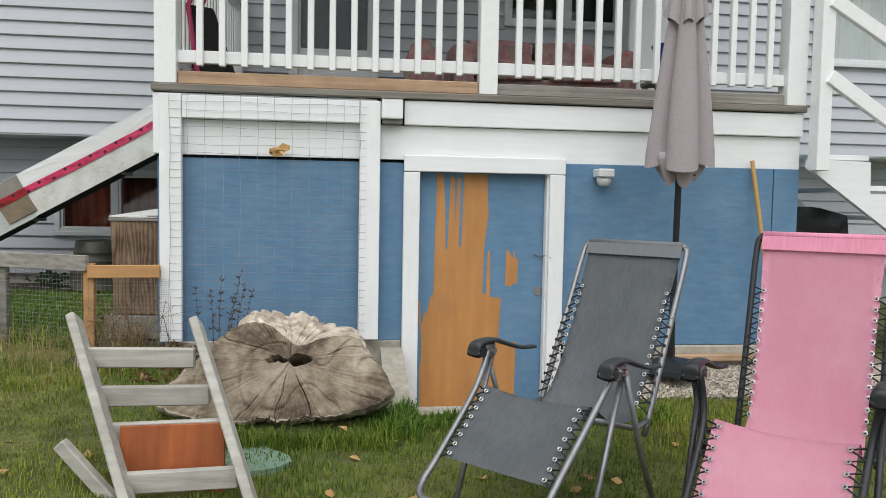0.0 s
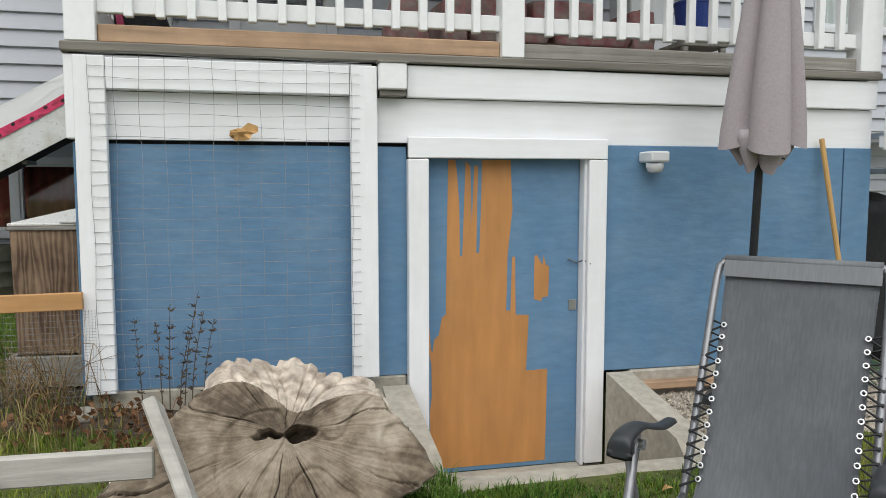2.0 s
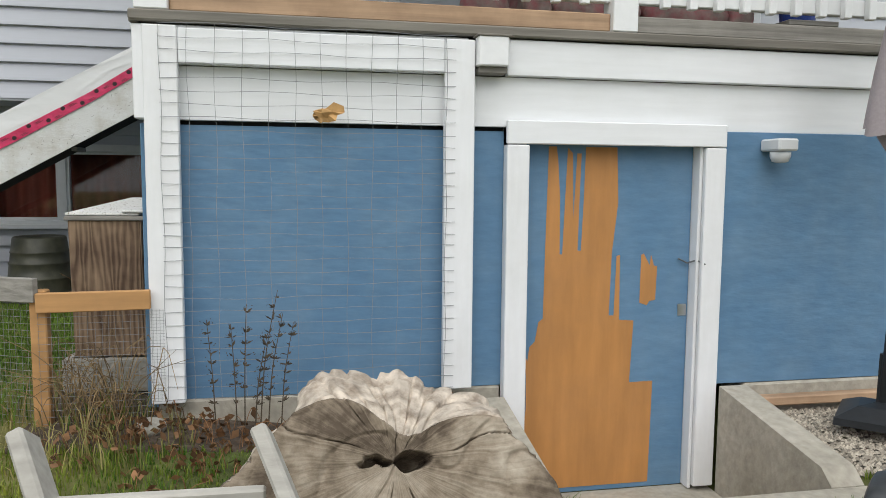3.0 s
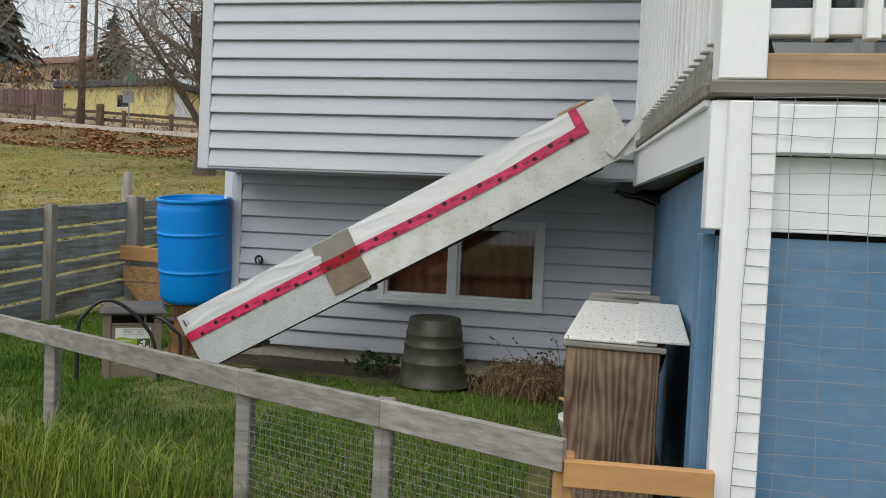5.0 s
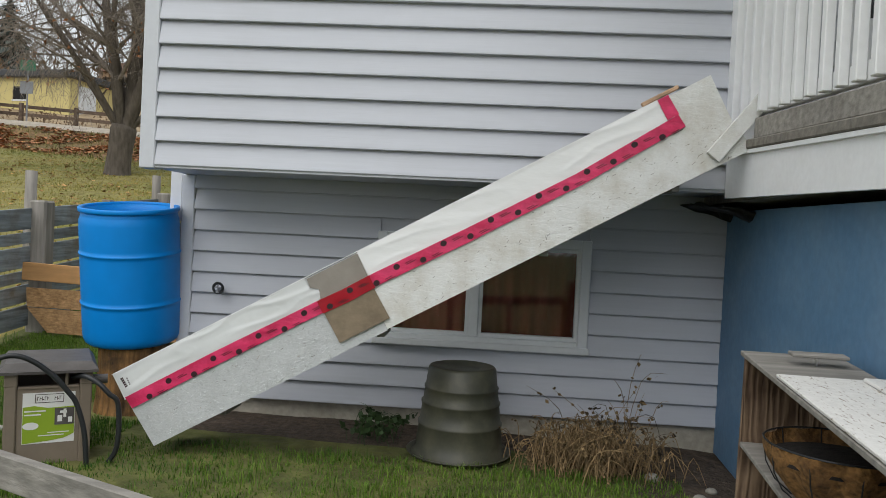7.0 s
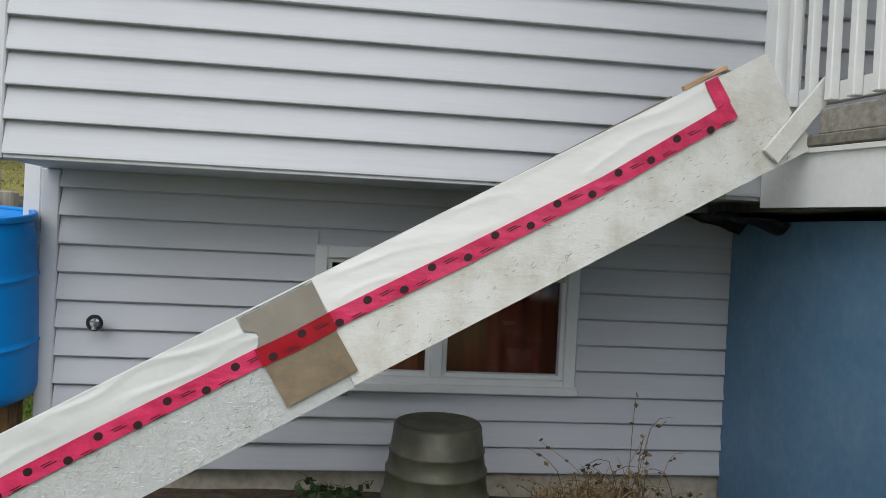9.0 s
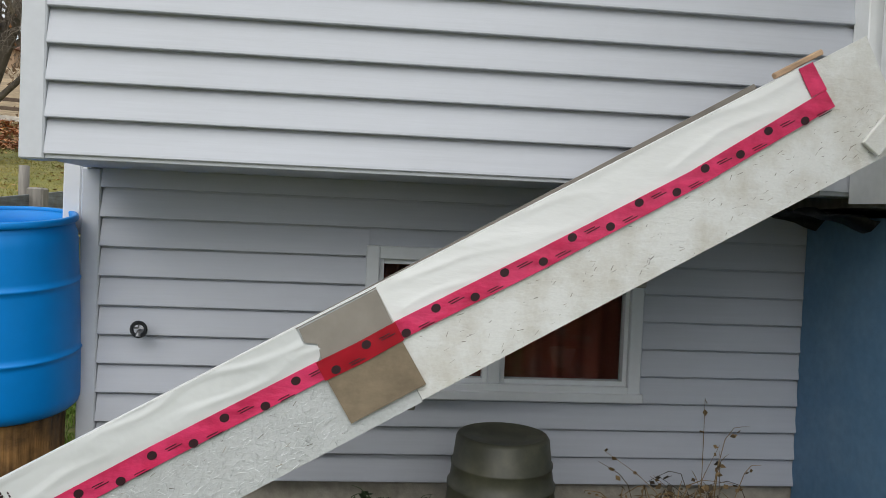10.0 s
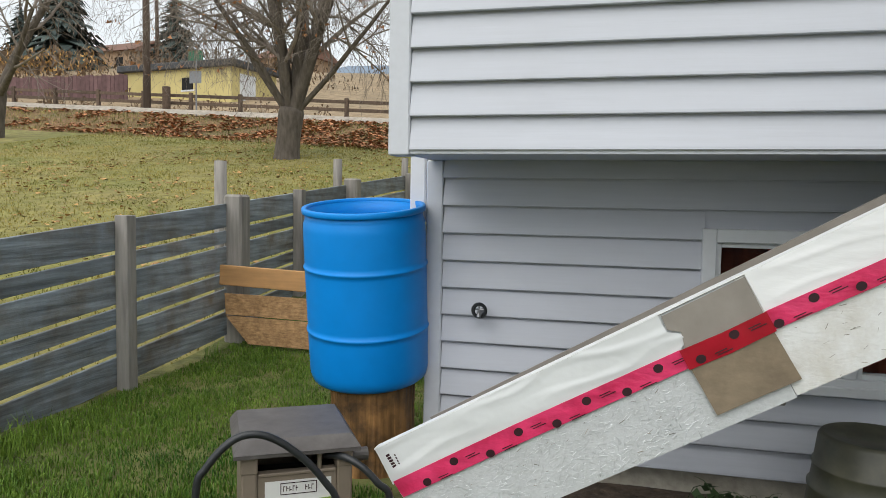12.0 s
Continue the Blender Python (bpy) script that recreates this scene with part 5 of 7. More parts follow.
M["stump_side"] = material("bleached_stump_flank", (0.56, 0.49, 0.41), 0.9, grain=16, amount=0.35, bump=1.0, bump_size=0.02,
                           stain=(0.15, 0.105, 0.07), stain_amount=0.9, stain_scale=13.0, detail=10)


def build_stump():
    """A broad cut round lying tilted: a checked, rotted cut face and fluted, flaring flanks behind it."""
    face_r = [0.41, 0.36, 0.35, 0.27, 0.19, 0.11, 0.09, 0.08, 0.08, 0.08, 0.09, 0.11, 0.13, 0.18, 0.23, 0.27, 0.3, 0.33, 0.35, 0.39, 0.44, 0.53, 0.63, 0.55, 0.47, 0.4, 0.35, 0.31, 0.29, 0.28, 0.28, 0.28, 0.29, 0.3, 0.33, 0.37, 0.42, 0.47, 0.52, 0.46]
    flank_r = [0.42, 0.39, 0.38, 0.4, 0.37, 0.32, 0.29, 0.27, 0.3, 0.31, 0.29, 0.29, 0.33, 0.36, 0.37, 0.37, 0.35, 0.33, 0.36, 0.41, 0.45, 0.55, 0.65, 0.57, 0.48, 0.41, 0.36, 0.32, 0.3, 0.29, 0.28, 0.28, 0.29, 0.3, 0.33, 0.37, 0.42, 0.47, 0.52, 0.46]
    n, rows = 560, 56
    c = Vector((-0.44, 3.72, 0.64))
    right, up = Vector((1, 0, 0)), Vector((0, 0.46, 0.888)).normalized()
    out = right.cross(up)
    verts, faces, mats = [], [], []
    cracks = [(0.95, 0.010, 0.30), (2.75, 0.008, 0.3), (3.45, 0.007, 0.4), (5.15, 0.012, 0.25), (5.8, 0.006, 0.6), (1.57, 0.016, 0.35), (0.2, 0.007, 0.4), (4.5, 0.007, 0.2), (2.25, 0.008, 0.5), (4.05, 0.006, 0.5)]

    def radius(table, a):
        t = a / math.tau * len(table)
        i = int(t) % len(table)
        f = t - int(t)
        return (table[i] * (1 - f) + table[(i + 1) % len(table)] * f) * (1 + 0.03 * noise.noise(Vector((math.cos(a) * 9, math.sin(a) * 9, 1))) + 0.006 * noise.noise(Vector((math.cos(a) * 30, math.sin(a) * 30, 2))))

    levels = [((i + 1) / rows, 0.0, 0.0) for i in range(rows)] + [(1, m, 0.17 * m) for m in (0.04, 0.10, 0.18, 0.28, 0.4, 0.52, 0.64, 0.76, 0.88, 1.0)] + [(0.97, 1, 0.24), (0.9, 1, 0.32), (0.75, 1, 0.38)]

    def ridge(q):
        return 1 - abs(noise.noise(q)) * 2

    for k, m, depth in levels:
        for i in range(n):
            a = i * math.tau / n
            mm = m ** 0.8
            ru = (radius(face_r, a) * (1 - mm) + radius(flank_r, a) * mm) * k
            px, py = math.cos(a) * ru, math.sin(a) * ru
            q = Vector((px, py, 0))
            h = -depth
            if m:
                w = 0.022 * noise.noise(Vector((px * 9, py * 9, depth * 14))) + 0.007 * noise.noise(Vector((px * 26, py * 26, depth * 30))) - 0.02 * max(ridge(Vector((a * 4, depth * 7, 4))) - 0.75, 0) / 0.25
                px, py = px + math.cos(a) * w, py + math.sin(a) * w
                h += 0.012 * noise.noise(Vector((a * 8, depth * 20, 9)))
            else:
                h += 0.018 * noise.noise(q * 4.5 + Vector((7, 0, 0))) + 0.006 * noise.noise(q * 14) + 0.004 * noise.noise(q * 38) + 0.002 * noise.noise(q * 90)
                h -= 0.010 * max(0.0, ridge(q * 5 + Vector((3, 1, 0))) - 0.9) / 0.1
                h -= 0.008 * smooth01(0.93, 1.0, k)
                hx, hy = px + 0.015 * noise.noise(q * 30), py + 0.018 * noise.noise(q * 26 + Vector((0, 0, 5)))
                h -= 0.16 * (1 - smooth01(0.75, 1.1, math.sqrt(((hx - 0.05) / 0.055) ** 2 + (hy / 0.026) ** 2)))
                h -= 0.12 * (1 - smooth01(0.7, 1.1, math.sqrt(((hx + 0.06) / 0.045) ** 2 + ((hy - 0.004) / 0.014) ** 2)))
                for ca, cw, c0 in cracks:
                    ww = ((a - ca - 0.12 * noise.noise(Vector((k * 3.0, ca * 3, 0))) + math.pi) % math.tau) - math.pi
                    if c0 < k:
                        h -= 0.045 * math.exp(-(ww * k * 0.45 / (cw * 0.19)) ** 2) * min(1, (k - c0) * 5)
            p = c + right * px + up * py + out * h
            verts.append((p.x, p.y, max(p.z, 0.22)))
    for j in range(len(levels) - 1):
        for i in range(n):
            faces.append((j * n + i, j * n + (i + 1) % n, (j + 1) * n + (i + 1) % n, (j + 1) * n + i))
            mats.append(1 if j >= rows - 1 else 0)
    faces.append(tuple(range(n))[::-1])
    faces.append(tuple(range((len(levels) - 1) * n, len(levels) * n)))
    me = bpy.data.meshes.new("tree_stump")
    me.from_pydata(verts, [], faces)
    me.transform(Matrix.Translation(-c))
    me.materials.append(M["stump"])
    me.materials.append(M["stump_side"])
    me.polygons.foreach_set("material_index", mats + [0, 1])
    me.polygons.foreach_set("use_smooth", [True] * len(faces))
    ob = new("tree_stump", me)
    ob.location = c
    return tagged(ob, "broad bleached tree stump round with a rotted hole", "stump")


build_stump()

# ---- little pen fence ----
pen = thing("pen_fence", (-2.6, 5.1, 0.45), "low pen fence of grey boards with wire netting", "fence")
PEN = [(-1.275, 4.715), (-1.68, 4.70), (-2.28, 4.97), (-2.9, 5.23), (-4.22, 5.85), (-5.6, 6.5)]
for i, (x, y) in enumerate(PEN[1:]):
    z = ground_z(x, y)
    part("post", box(x - 0.03, x + 0.03, y - 0.01, y + 0.045, z - 0.05, 1.058 if i else 1.015, 0.005), M["orange_wood"] if i == 0 else M["grey_wood"], pen)
for i, (p, q) in enumerate(zip(PEN, PEN[1:])):
    h = 1.0 if i == 0 else 1.018
    o = -0.025
    part("rail", beam((p[0], p[1] + o, h - 0.027 if i == 0 else h), (q[0], q[1] + o, h - 0.03 if i == 0 else h), 0.03, 0.075 if i == 0 else 0.092, 0.003), M["orange_wood"] if i == 0 else M["grey_wood"], pen)
bm = bmesh.new()
for p, q in zip(PEN, PEN[1:4]):
    L = math.dist(p, q)
    d = ((q[0] - p[0]) / L, (q[1] - p[1]) / L)
    for k in range(int(L / 0.026)):
        x, y = p[0] + d[0] * k * 0.026, p[1] + d[1] * k * 0.026
        tube([(x, y - 0.012, 0.46), (x + 0.004 * math.sin(k), y - 0.012, 0.98)], 0.0007, 3, bm, caps=False)
    for k in range(20):
        tube([(p[0], p[1] - 0.012, 0.47 + k * 0.026), (q[0], q[1] - 0.012, 0.47 + k * 0.026)], 0.0007, 3, bm, caps=False)
for k in range(5):
    x = -1.284 + k * 0.013
    tube([(x, FRONT - 0.053, 0.56), (x, FRONT - 0.053, 0.93)], 0.0006, 3, bm, caps=False)
for k in range(29):
    tube([(-1.286, FRONT - 0.053, 0.56 + k * 0.013), (-1.228, FRONT - 0.053, 0.56 + k * 0.013)], 0.0006, 3, bm, caps=False)
tagged(part("wire_netting", bm, M["steel_wire"], pen), kind="stuff")

# ---- potting shelf by the blue wall ----
M["grain_ply"] = bpy.data.materials.new("weathered_plywood_with_raised_grain")
M["grain_ply"].use_nodes = True
gn, gl = M["grain_ply"].node_tree.nodes, M["grain_ply"].node_tree.links
tc = gn.new("ShaderNodeTexCoord")
mp = gn.new("ShaderNodeMapping")
mp.inputs["Scale"].default_value = (1.0, 1.0, 0.14)
gl.new(tc.outputs["Object"], mp.inputs[0])
wv = gn.new("ShaderNodeTexWave")
wv.wave_type, wv.bands_direction = "BANDS", "X"
wv.inputs["Scale"].default_value, wv.inputs["Distortion"].default_value = 13.0, 13.0
wv.inputs["Detail"].default_value, wv.inputs["Detail Scale"].default_value = 3.0, 1.1
gl.new(mp.outputs[0], wv.inputs[0])
blot = gn.new("ShaderNodeTexNoise")
blot.inputs["Scale"].default_value, blot.inputs["Detail"].default_value = 6.0, 6.0
gl.new(tc.outputs["Object"], blot.inputs["Vector"])
cr = gn.new("ShaderNodeValToRGB")
cr.color_ramp.elements[0].color, cr.color_ramp.elements[1].color = (0.075, 0.042, 0.025, 1), (0.30, 0.205, 0.13, 1)
cr.color_ramp.elements[0].position, cr.color_ramp.elements[1].position = 0.15, 0.9
addm = gn.new("ShaderNodeMath")
addm.operation = "MULTIPLY_ADD"
addm.inputs[1].default_value = 0.38
sub = gn.new("ShaderNodeMath")
sub.operation = "MULTIPLY_ADD"
sub.inputs[1].default_value, sub.inputs[2].default_value = 1.5, -0.42
gl.new(blot.outputs[0], sub.inputs[0])
gl.new(wv.outputs[1], addm.inputs[0])
gl.new(sub.outputs[0], addm.inputs[2])
gl.new(addm.outputs[0], cr.inputs[0])
gb = gn["Principled BSDF"]
gb.inputs["Roughness"].default_value = 0.8
gl.new(cr.outputs[0], gb.inputs["Base Color"])
bp = gn.new("ShaderNodeBump")
bp.inputs["Strength"].default_value, bp.inputs["Distance"].default_value = 0.6, 0.006
gl.new(wv.outputs[1], bp.inputs["Height"])
gl.new(bp.outputs[0], gb.inputs["Normal"])
M["flaky"] = material("flaking_white_strand_board", (0.70, 0.69, 0.66), 0.7, grain=45, amount=0.08, bump=0.6, bump_size=0.004)


def flake_cracks(m):
    """White paint left on the strands, bare brown wood in the gaps between them."""
    n, l = m.node_tree.nodes, m.node_tree.links
    b = n["Principled BSDF"]
    paint = b.inputs["Base Color"].links[0].from_socket
    tcn = n.new("ShaderNodeTexCoord")
    gap = None
    for turn, stretch in ((15, (1, 0.2, 1)), (-62, (1, 0.22, 1))):
        mp = n.new("ShaderNodeMapping")
        mp.inputs["Rotation"].default_value = (0, 0, radians(turn))
        mp.inputs["Scale"].default_value = stretch
        l.new(tcn.outputs["Object"], mp.inputs[0])
        ns = n.new("ShaderNodeTexNoise")
        ns.inputs["Scale"].default_value, ns.inputs["Detail"].default_value = 150.0, 2.0
        l.new(mp.outputs[0], ns.inputs["Vector"])
        cut = n.new("ShaderNodeMapRange")
        cut.inputs[1].default_value, cut.inputs[2].default_value = 0.655, 0.70
        l.new(ns.outputs[0], cut.inputs[0])
        if gap:
            top = n.new("ShaderNodeMath")
            top.operation = "MAXIMUM"
            l.new(gap, top.inputs[0])
            l.new(cut.outputs[0], top.inputs[1])
            gap = top.outputs[0]
        else:
            gap = cut.outputs[0]
    mix = n.new("ShaderNodeMix")
    mix.data_type = "RGBA"
    mix.inputs[7].default_value = (0.22, 0.165, 0.115, 1)
    l.new(gap, mix.inputs[0])
    l.new(paint, mix.inputs[6])
    l.new(mix.outputs[2], b.inputs["Base Color"])


flake_cracks(M["flaky"])
M["coco"] = material("coco_fibre", (0.26, 0.135, 0.045), 0.95, grain=60, amount=0.6, bump=1.0, bump_size=0.01, stain=(0.09, 0.05, 0.025), stain_amount=0.8, stain_scale=12)
M["plant_soil"] = material("potting_soil", (0.018, 0.015, 0.013), 0.95, grain=60, amount=0.6, bump=1.0, bump_size=0.01)
SM = pose(-1.69, 5.175, 0.645, 2.6, 0, -5.1)
shelf = thing("potting_shelf", (-1.55, 5.85, 0.645), "open weathered plywood shelf standing on concrete blocks", "shelf")


def shelf_box(*a, bevel=0.003):
    b = box(*a, bevel)
    b.transform(SM)
    return b


LX, LY, LZ = 0.31, 1.36, 0.63
part("end_panel", shelf_box(0, LX - 0.01, 0.0, 0.018, 0, LZ - 0.02), M["grain_ply"], shelf, "brown plywood end with raised grain")
part("end_panel", shelf_box(0, LX - 0.01, LY - 0.018, LY, 0, LZ - 0.02), M["grain_ply"], shelf)
part("shelf_board", shelf_box(0, LX - 0.012, 0.019, LY - 0.019, 0.0, 0.018), M["grey_wood"], shelf)
part("shelf_board", shelf_box(0, LX - 0.012, 0.019, LY - 0.019, 0.28, 0.298), M["grey_wood"], shelf)
part("back_panel", shelf_box(LX - 0.009, LX, 0, LY, 0, LZ - 0.02), M["grain_ply"], shelf)
part("top_board", shelf_box(-0.012, LX + 0.02, -0.012, LY + 0.01, LZ - 0.019, LZ), M["grey_wood"], shelf)
part("divider", shelf_box(0.19, LX - 0.012, LY - 0.16, LY - 0.145, 0.3, LZ - 0.02), M["grain_ply"], shelf)
loose = thing("board_scraps", (-1.5, 5.5, 1.30), "flaking white board scraps lying on the shelf", "boards")
part("scrap_board", shelf_box(-0.01, 0.30, 0.0, 0.93, LZ + 0.002, LZ + 0.014), M["flaky"], loose)
part("scrap_board", shelf_box(0.23, 0.40, -0.01, 0.9, LZ + 0.0155, LZ + 0.027), M["flaky"], loose)
part("plank", shelf_box(0.1, 0.28, 1.14, 1.2, LZ + 0.03, LZ + 0.042), M["grey_wood"], loose)
part("screw", shelf_box(0.18, 0.186, 1.16, 1.166, LZ + 0.001, LZ + 0.029, bevel=0), M["chrome"], loose)


def basket(x, y, z, r):
    c = SM @ Vector((x, y, z))
    bk = thing("hanging_basket", c, "coco-lined wire hanging basket on the shelf", "basket", "baskets on the shelf")
    bm = bmesh.new()
    n, rings = 72, []
    for k in range(9):
        t = k / 8
        rr = r * (0.55 + 0.45 * math.sin(t * math.pi / 2))
        rings.append([bm.verts.new((c.x + math.cos(i * math.tau / n) * rr * (1 + 0.05 * math.sin(i * math.tau / n * 10) + 0.02 * noise.noise(Vector((i * 0.7, k, r)))), c.y + math.sin(i * math.tau / n) * rr * (1 + 0.05 * math.sin(i * math.tau / n * 10)), c.z + 0.005 + t * 0.165)) for i in range(n)])
    for a, b in zip(rings, rings[1:]):
        for i in range(n):
            bm.faces.new((a[i], a[(i + 1) % n], b[(i + 1) % n], b[i]))
    bm.faces.new(rings[0][::-1])
    part("coco_liner", bm, M["coco"], bk, smooth=True)
    part("soil", lathe([(0.0, 0.135), (r * 0.5, 0.14), (r * 0.93, 0.13), (r * 0.93, 0.12)], 30, c), M["plant_soil"], bk)
    part("wire_rim", tube([(c.x + r * 1.02 * math.cos(i * math.tau / 40), c.y + r * 1.02 * math.sin(i * math.tau / 40), c.z + 0.172) for i in range(40)], 0.003, 6, closed=True), M["black_metal"], bk)
    for i in range(10):
        a = i * math.tau / 10 + 0.15
        part("wire_rib", tube([(c.x + math.cos(a) * r * q * 1.05, c.y + math.sin(a) * r * q * 1.05, c.z + h) for q, h in ((0.57, 0.002), (0.8, 0.04), (0.93, 0.09), (0.99, 0.172))], 0.0022, 5), M["black_metal"], bk)
    return bk


basket(0.15, 0.80, 0.298, 0.205)
basket(0.10, 0.26, 0.0, 0.17)
M["white_pot"] = material("white_glazed_pot", (0.72, 0.71, 0.69), 0.35, grain=12, amount=0.05, bump=0.05)
M["green_inside"] = material("dark_green_pot_inside", (0.035, 0.055, 0.045), 0.6, grain=12, amount=0.2, bump=0.1)
M["terracotta"] = material("terracotta", (0.36, 0.13, 0.06), 0.8, grain=18, amount=0.2, bump=0.3)
c = SM @ Vector((0.02, 0.66, 0.02))
pot = thing("flower_pot", c, "white pot with dark green inside", "pot")
part("pot_body", lathe([(0.07, 0), (0.10, 0.13), (0.105, 0.135), (0.105, 0.15), (0.098, 0.15)], 32, c), M["white_pot"], pot, smooth=True)
part("pot_lining", lathe([(0.0, 0.03), (0.07, 0.035), (0.096, 0.149)], 32, c), M["green_inside"], pot, smooth=True)
c = SM @ Vector((0.055, 0.20, 0.30))
jar = thing("flower_pot", c, "terracotta pot with white and blue bands", "pot")
part("pot_body", lathe([(0.045, 0), (0.066, 0.11), (0.07, 0.112), (0.07, 0.135), (0.063, 0.135), (0.05, 0.03)], 30, c), M["terracotta"], jar, smooth=True)
part("band", lathe([(0.0595, 0.055), (0.0645, 0.085)], 30, c, closed=True), M["white_pot"], jar)
c = SM @ Vector((0.04, 0.78, 0.20))
solo("wooden_stick", tube([SM @ Vector((-0.10, 0.86, 0.19)), SM @ Vector((0.16, 0.66, 0.185))], 0.008, 6, tube([SM @ Vector((-0.06, 0.88, 0.20)), SM @ Vector((0.2, 0.70, 0.19))], 0.008, 6)), M["rake_handle"], c, "two pale sticks laid across a pot", "stick")
M["block"] = material("concrete_block", (0.30, 0.285, 0.25), 0.95, grain=50, amount=0.2, bump=0.7, stain=(0.2, 0.19, 0.15), stain_amount=0.6, stain_scale=5)


def cinder_block(x, y, z, turn):
    bm = box(-0.20, 0.20, -0.095, -0.065, 0, 0.15, 0.004)
    box(-0.20, 0.20, 0.065, 0.095, 0, 0.15, 0.004, bm)
    for xx in (-0.185, 0, 0.185):
        box(xx - 0.015, xx + 0.015, -0.066, 0.066, 0.002, 0.148, 0, bm)
    bm.transform(pose(x, y, z, 0, 0, turn))
    return solo("concrete_block", bm, M["block"], (x, y, z), "grey hollow concrete block under the shelf", "block", group="blocks under the shelf")


cinder_block(-1.53, 5.22, 0.49, -5)
cinder_block(-1.45, 6.40, 0.52, -5)

# ---- basement wall things ----
tap = thing("garden_tap", (-4.19, BASE, 1.29), "brass garden tap with a round handle", "tap")
part("flange", lathe([(0.032, 0), (0.03, 0.008)], 20), M["grey_metal"], tap).matrix_basis = Matrix.Translation((0, 0, 0)) @ pose(0, 0, 0, 90)
part("spout", tube(arc([(-4.19, BASE, 1.29), (-4.19, BASE - 0.06, 1.29), (-4.19, BASE - 0.085, 1.28), (-4.19, BASE - 0.092, 1.268)], 4), 0.012, 10), M["grey_metal"], tap)
part("handle", tube([(-4.19 + 0.030 * math.cos(i * math.tau / 16), BASE - 0.085, 1.300 + 0.030 * math.sin(i * math.tau / 16)) for i in range(16)], 0.009, 6, closed=True), M["black_metal"], tap)
for k in range(4):
    a = k * math.tau / 4
    part("handle_spoke", tube([(-4.19, BASE - 0.085, 1.305), (-4.19 + 0.026 * math.cos(a), BASE - 0.085, 1.305 + 0.026 * math.sin(a))], 0.004, 5), M["grey_metal"], tap)
M["spout_white"] = material("white_downspout", (0.74, 0.75, 0.76), 0.4, grain=20, amount=0.03, bump=0)
down = thing("downspout", (-4.53, 8.36, 1.7), "white downspout emptying into the barrel", "downspout")
part("pipe", box(-4.57, -4.49, 8.32, 8.40, 1.70, 4.85, 0.008), M["spout_white"], down)
for z in (2.6, 3.9):
    part("strap", box(-4.575, -4.466, 8.315, 8.405, z, z + 0.03, 0.002), M["spout_white"], down)
M["olive"] = material("dark_olive_plastic", (0.055, 0.056, 0.040), 0.45, grain=10, amount=0.25, bump=0.15, stain=(0.095, 0.09, 0.06), stain_amount=0.7, stain_scale=5)
cz = 0.50
comp = thing("upturned_planter", (-2.64, 7.78, cz), "upturned dark olive ribbed planter on soil", "planter")
prof = [(0.262, 0.0), (0.262, 0.012), (0.238, 0.016), (0.236, 0.10), (0.226, 0.165), (0.231, 0.172), (0.231, 0.184), (0.222, 0.19), (0.212, 0.28), (0.217, 0.287), (0.217, 0.297), (0.208, 0.303), (0.200, 0.365), (0.204, 0.371), (0.204, 0.379), (0.197, 0.384), (0.186, 0.475), (0.178, 0.487), (0.165, 0.490), (0.155, 0.484), (0.10, 0.480), (0.09, 0.474), (0.0, 0.474)]
part("body", lathe(prof, 56, (-2.64, 7.78, cz)), M["olive"], comp, smooth=True)
part("saucer", lathe([(0.25, 0.0), (0.285, 0.03), (0.29, 0.035), (0.28, 0.035), (0.265, 0.012)], 48, (-2.64, 7.78, cz - 0.01)), M["olive"], comp, smooth=True)
M["tarp"] = material("black_tarpaulin", (0.014, 0.014, 0.016), 0.35, grain=6, amount=0.3, bump=0.4, bump_size=0.02)
bm = bmesh.new()
rows = []
for j in range(9):
    rows.append([bm.verts.new((-1.42 + i * 0.05, 7.72 + j * 0.06, 1.945 - 0.10 * math.sin(i / 16 * math.pi) * (0.5 + 0.5 * math.sin(j * 0.9)) - 0.025 * noise.noise(Vector((i * 0.4, j * 0.5, 0))))) for i in range(17)])
for a, b in zip(rows, rows[1:]):
    for i in range(16):
        bm.faces.new((a[i], a[i + 1], b[i + 1], b[i]))
bmesh.ops.solidify(bm, geom=bm.faces[:], thickness=0.004)
solo("tarpaulin", bm, M["tarp"], (-1.0, 7.95, 1.90), "black tarpaulin sagging under the deck", "tarpaulin", smooth=True)
# cross boards between the fence and the house
gate = thing("board_barrier", (-5.7, 10.1, 0.6), "orange boards closing the gap beside the fence", "barrier")
M["osb"] = material("orange_strand_board", (0.44, 0.265, 0.125), 0.8, grain=40, amount=0.35, bump=0.5, stain=(0.24, 0.13, 0.055), stain_amount=0.9, stain_scale=18, stretch=(0.5, 1, 1.6))
part("board", beam((-6.70, 10.12, 1.18), (-4.6, 10.1, 1.11), 0.03, 0.16, 0.004), M["orange_wood"], gate)
part("board", sheet([(-6.67, 10.13, 1.03), (-6.66, 10.13, 0.86), (-4.6, 10.13, 0.82), (-4.6, 10.13, 1.0)], 0.012), M["osb"], gate)
part("board", sheet([(-6.66, 10.13, 0.85), (-6.46, 10.13, 0.63), (-4.6, 10.13, 0.60), (-4.6, 10.13, 0.81)], 0.012), M["osb"], gate)

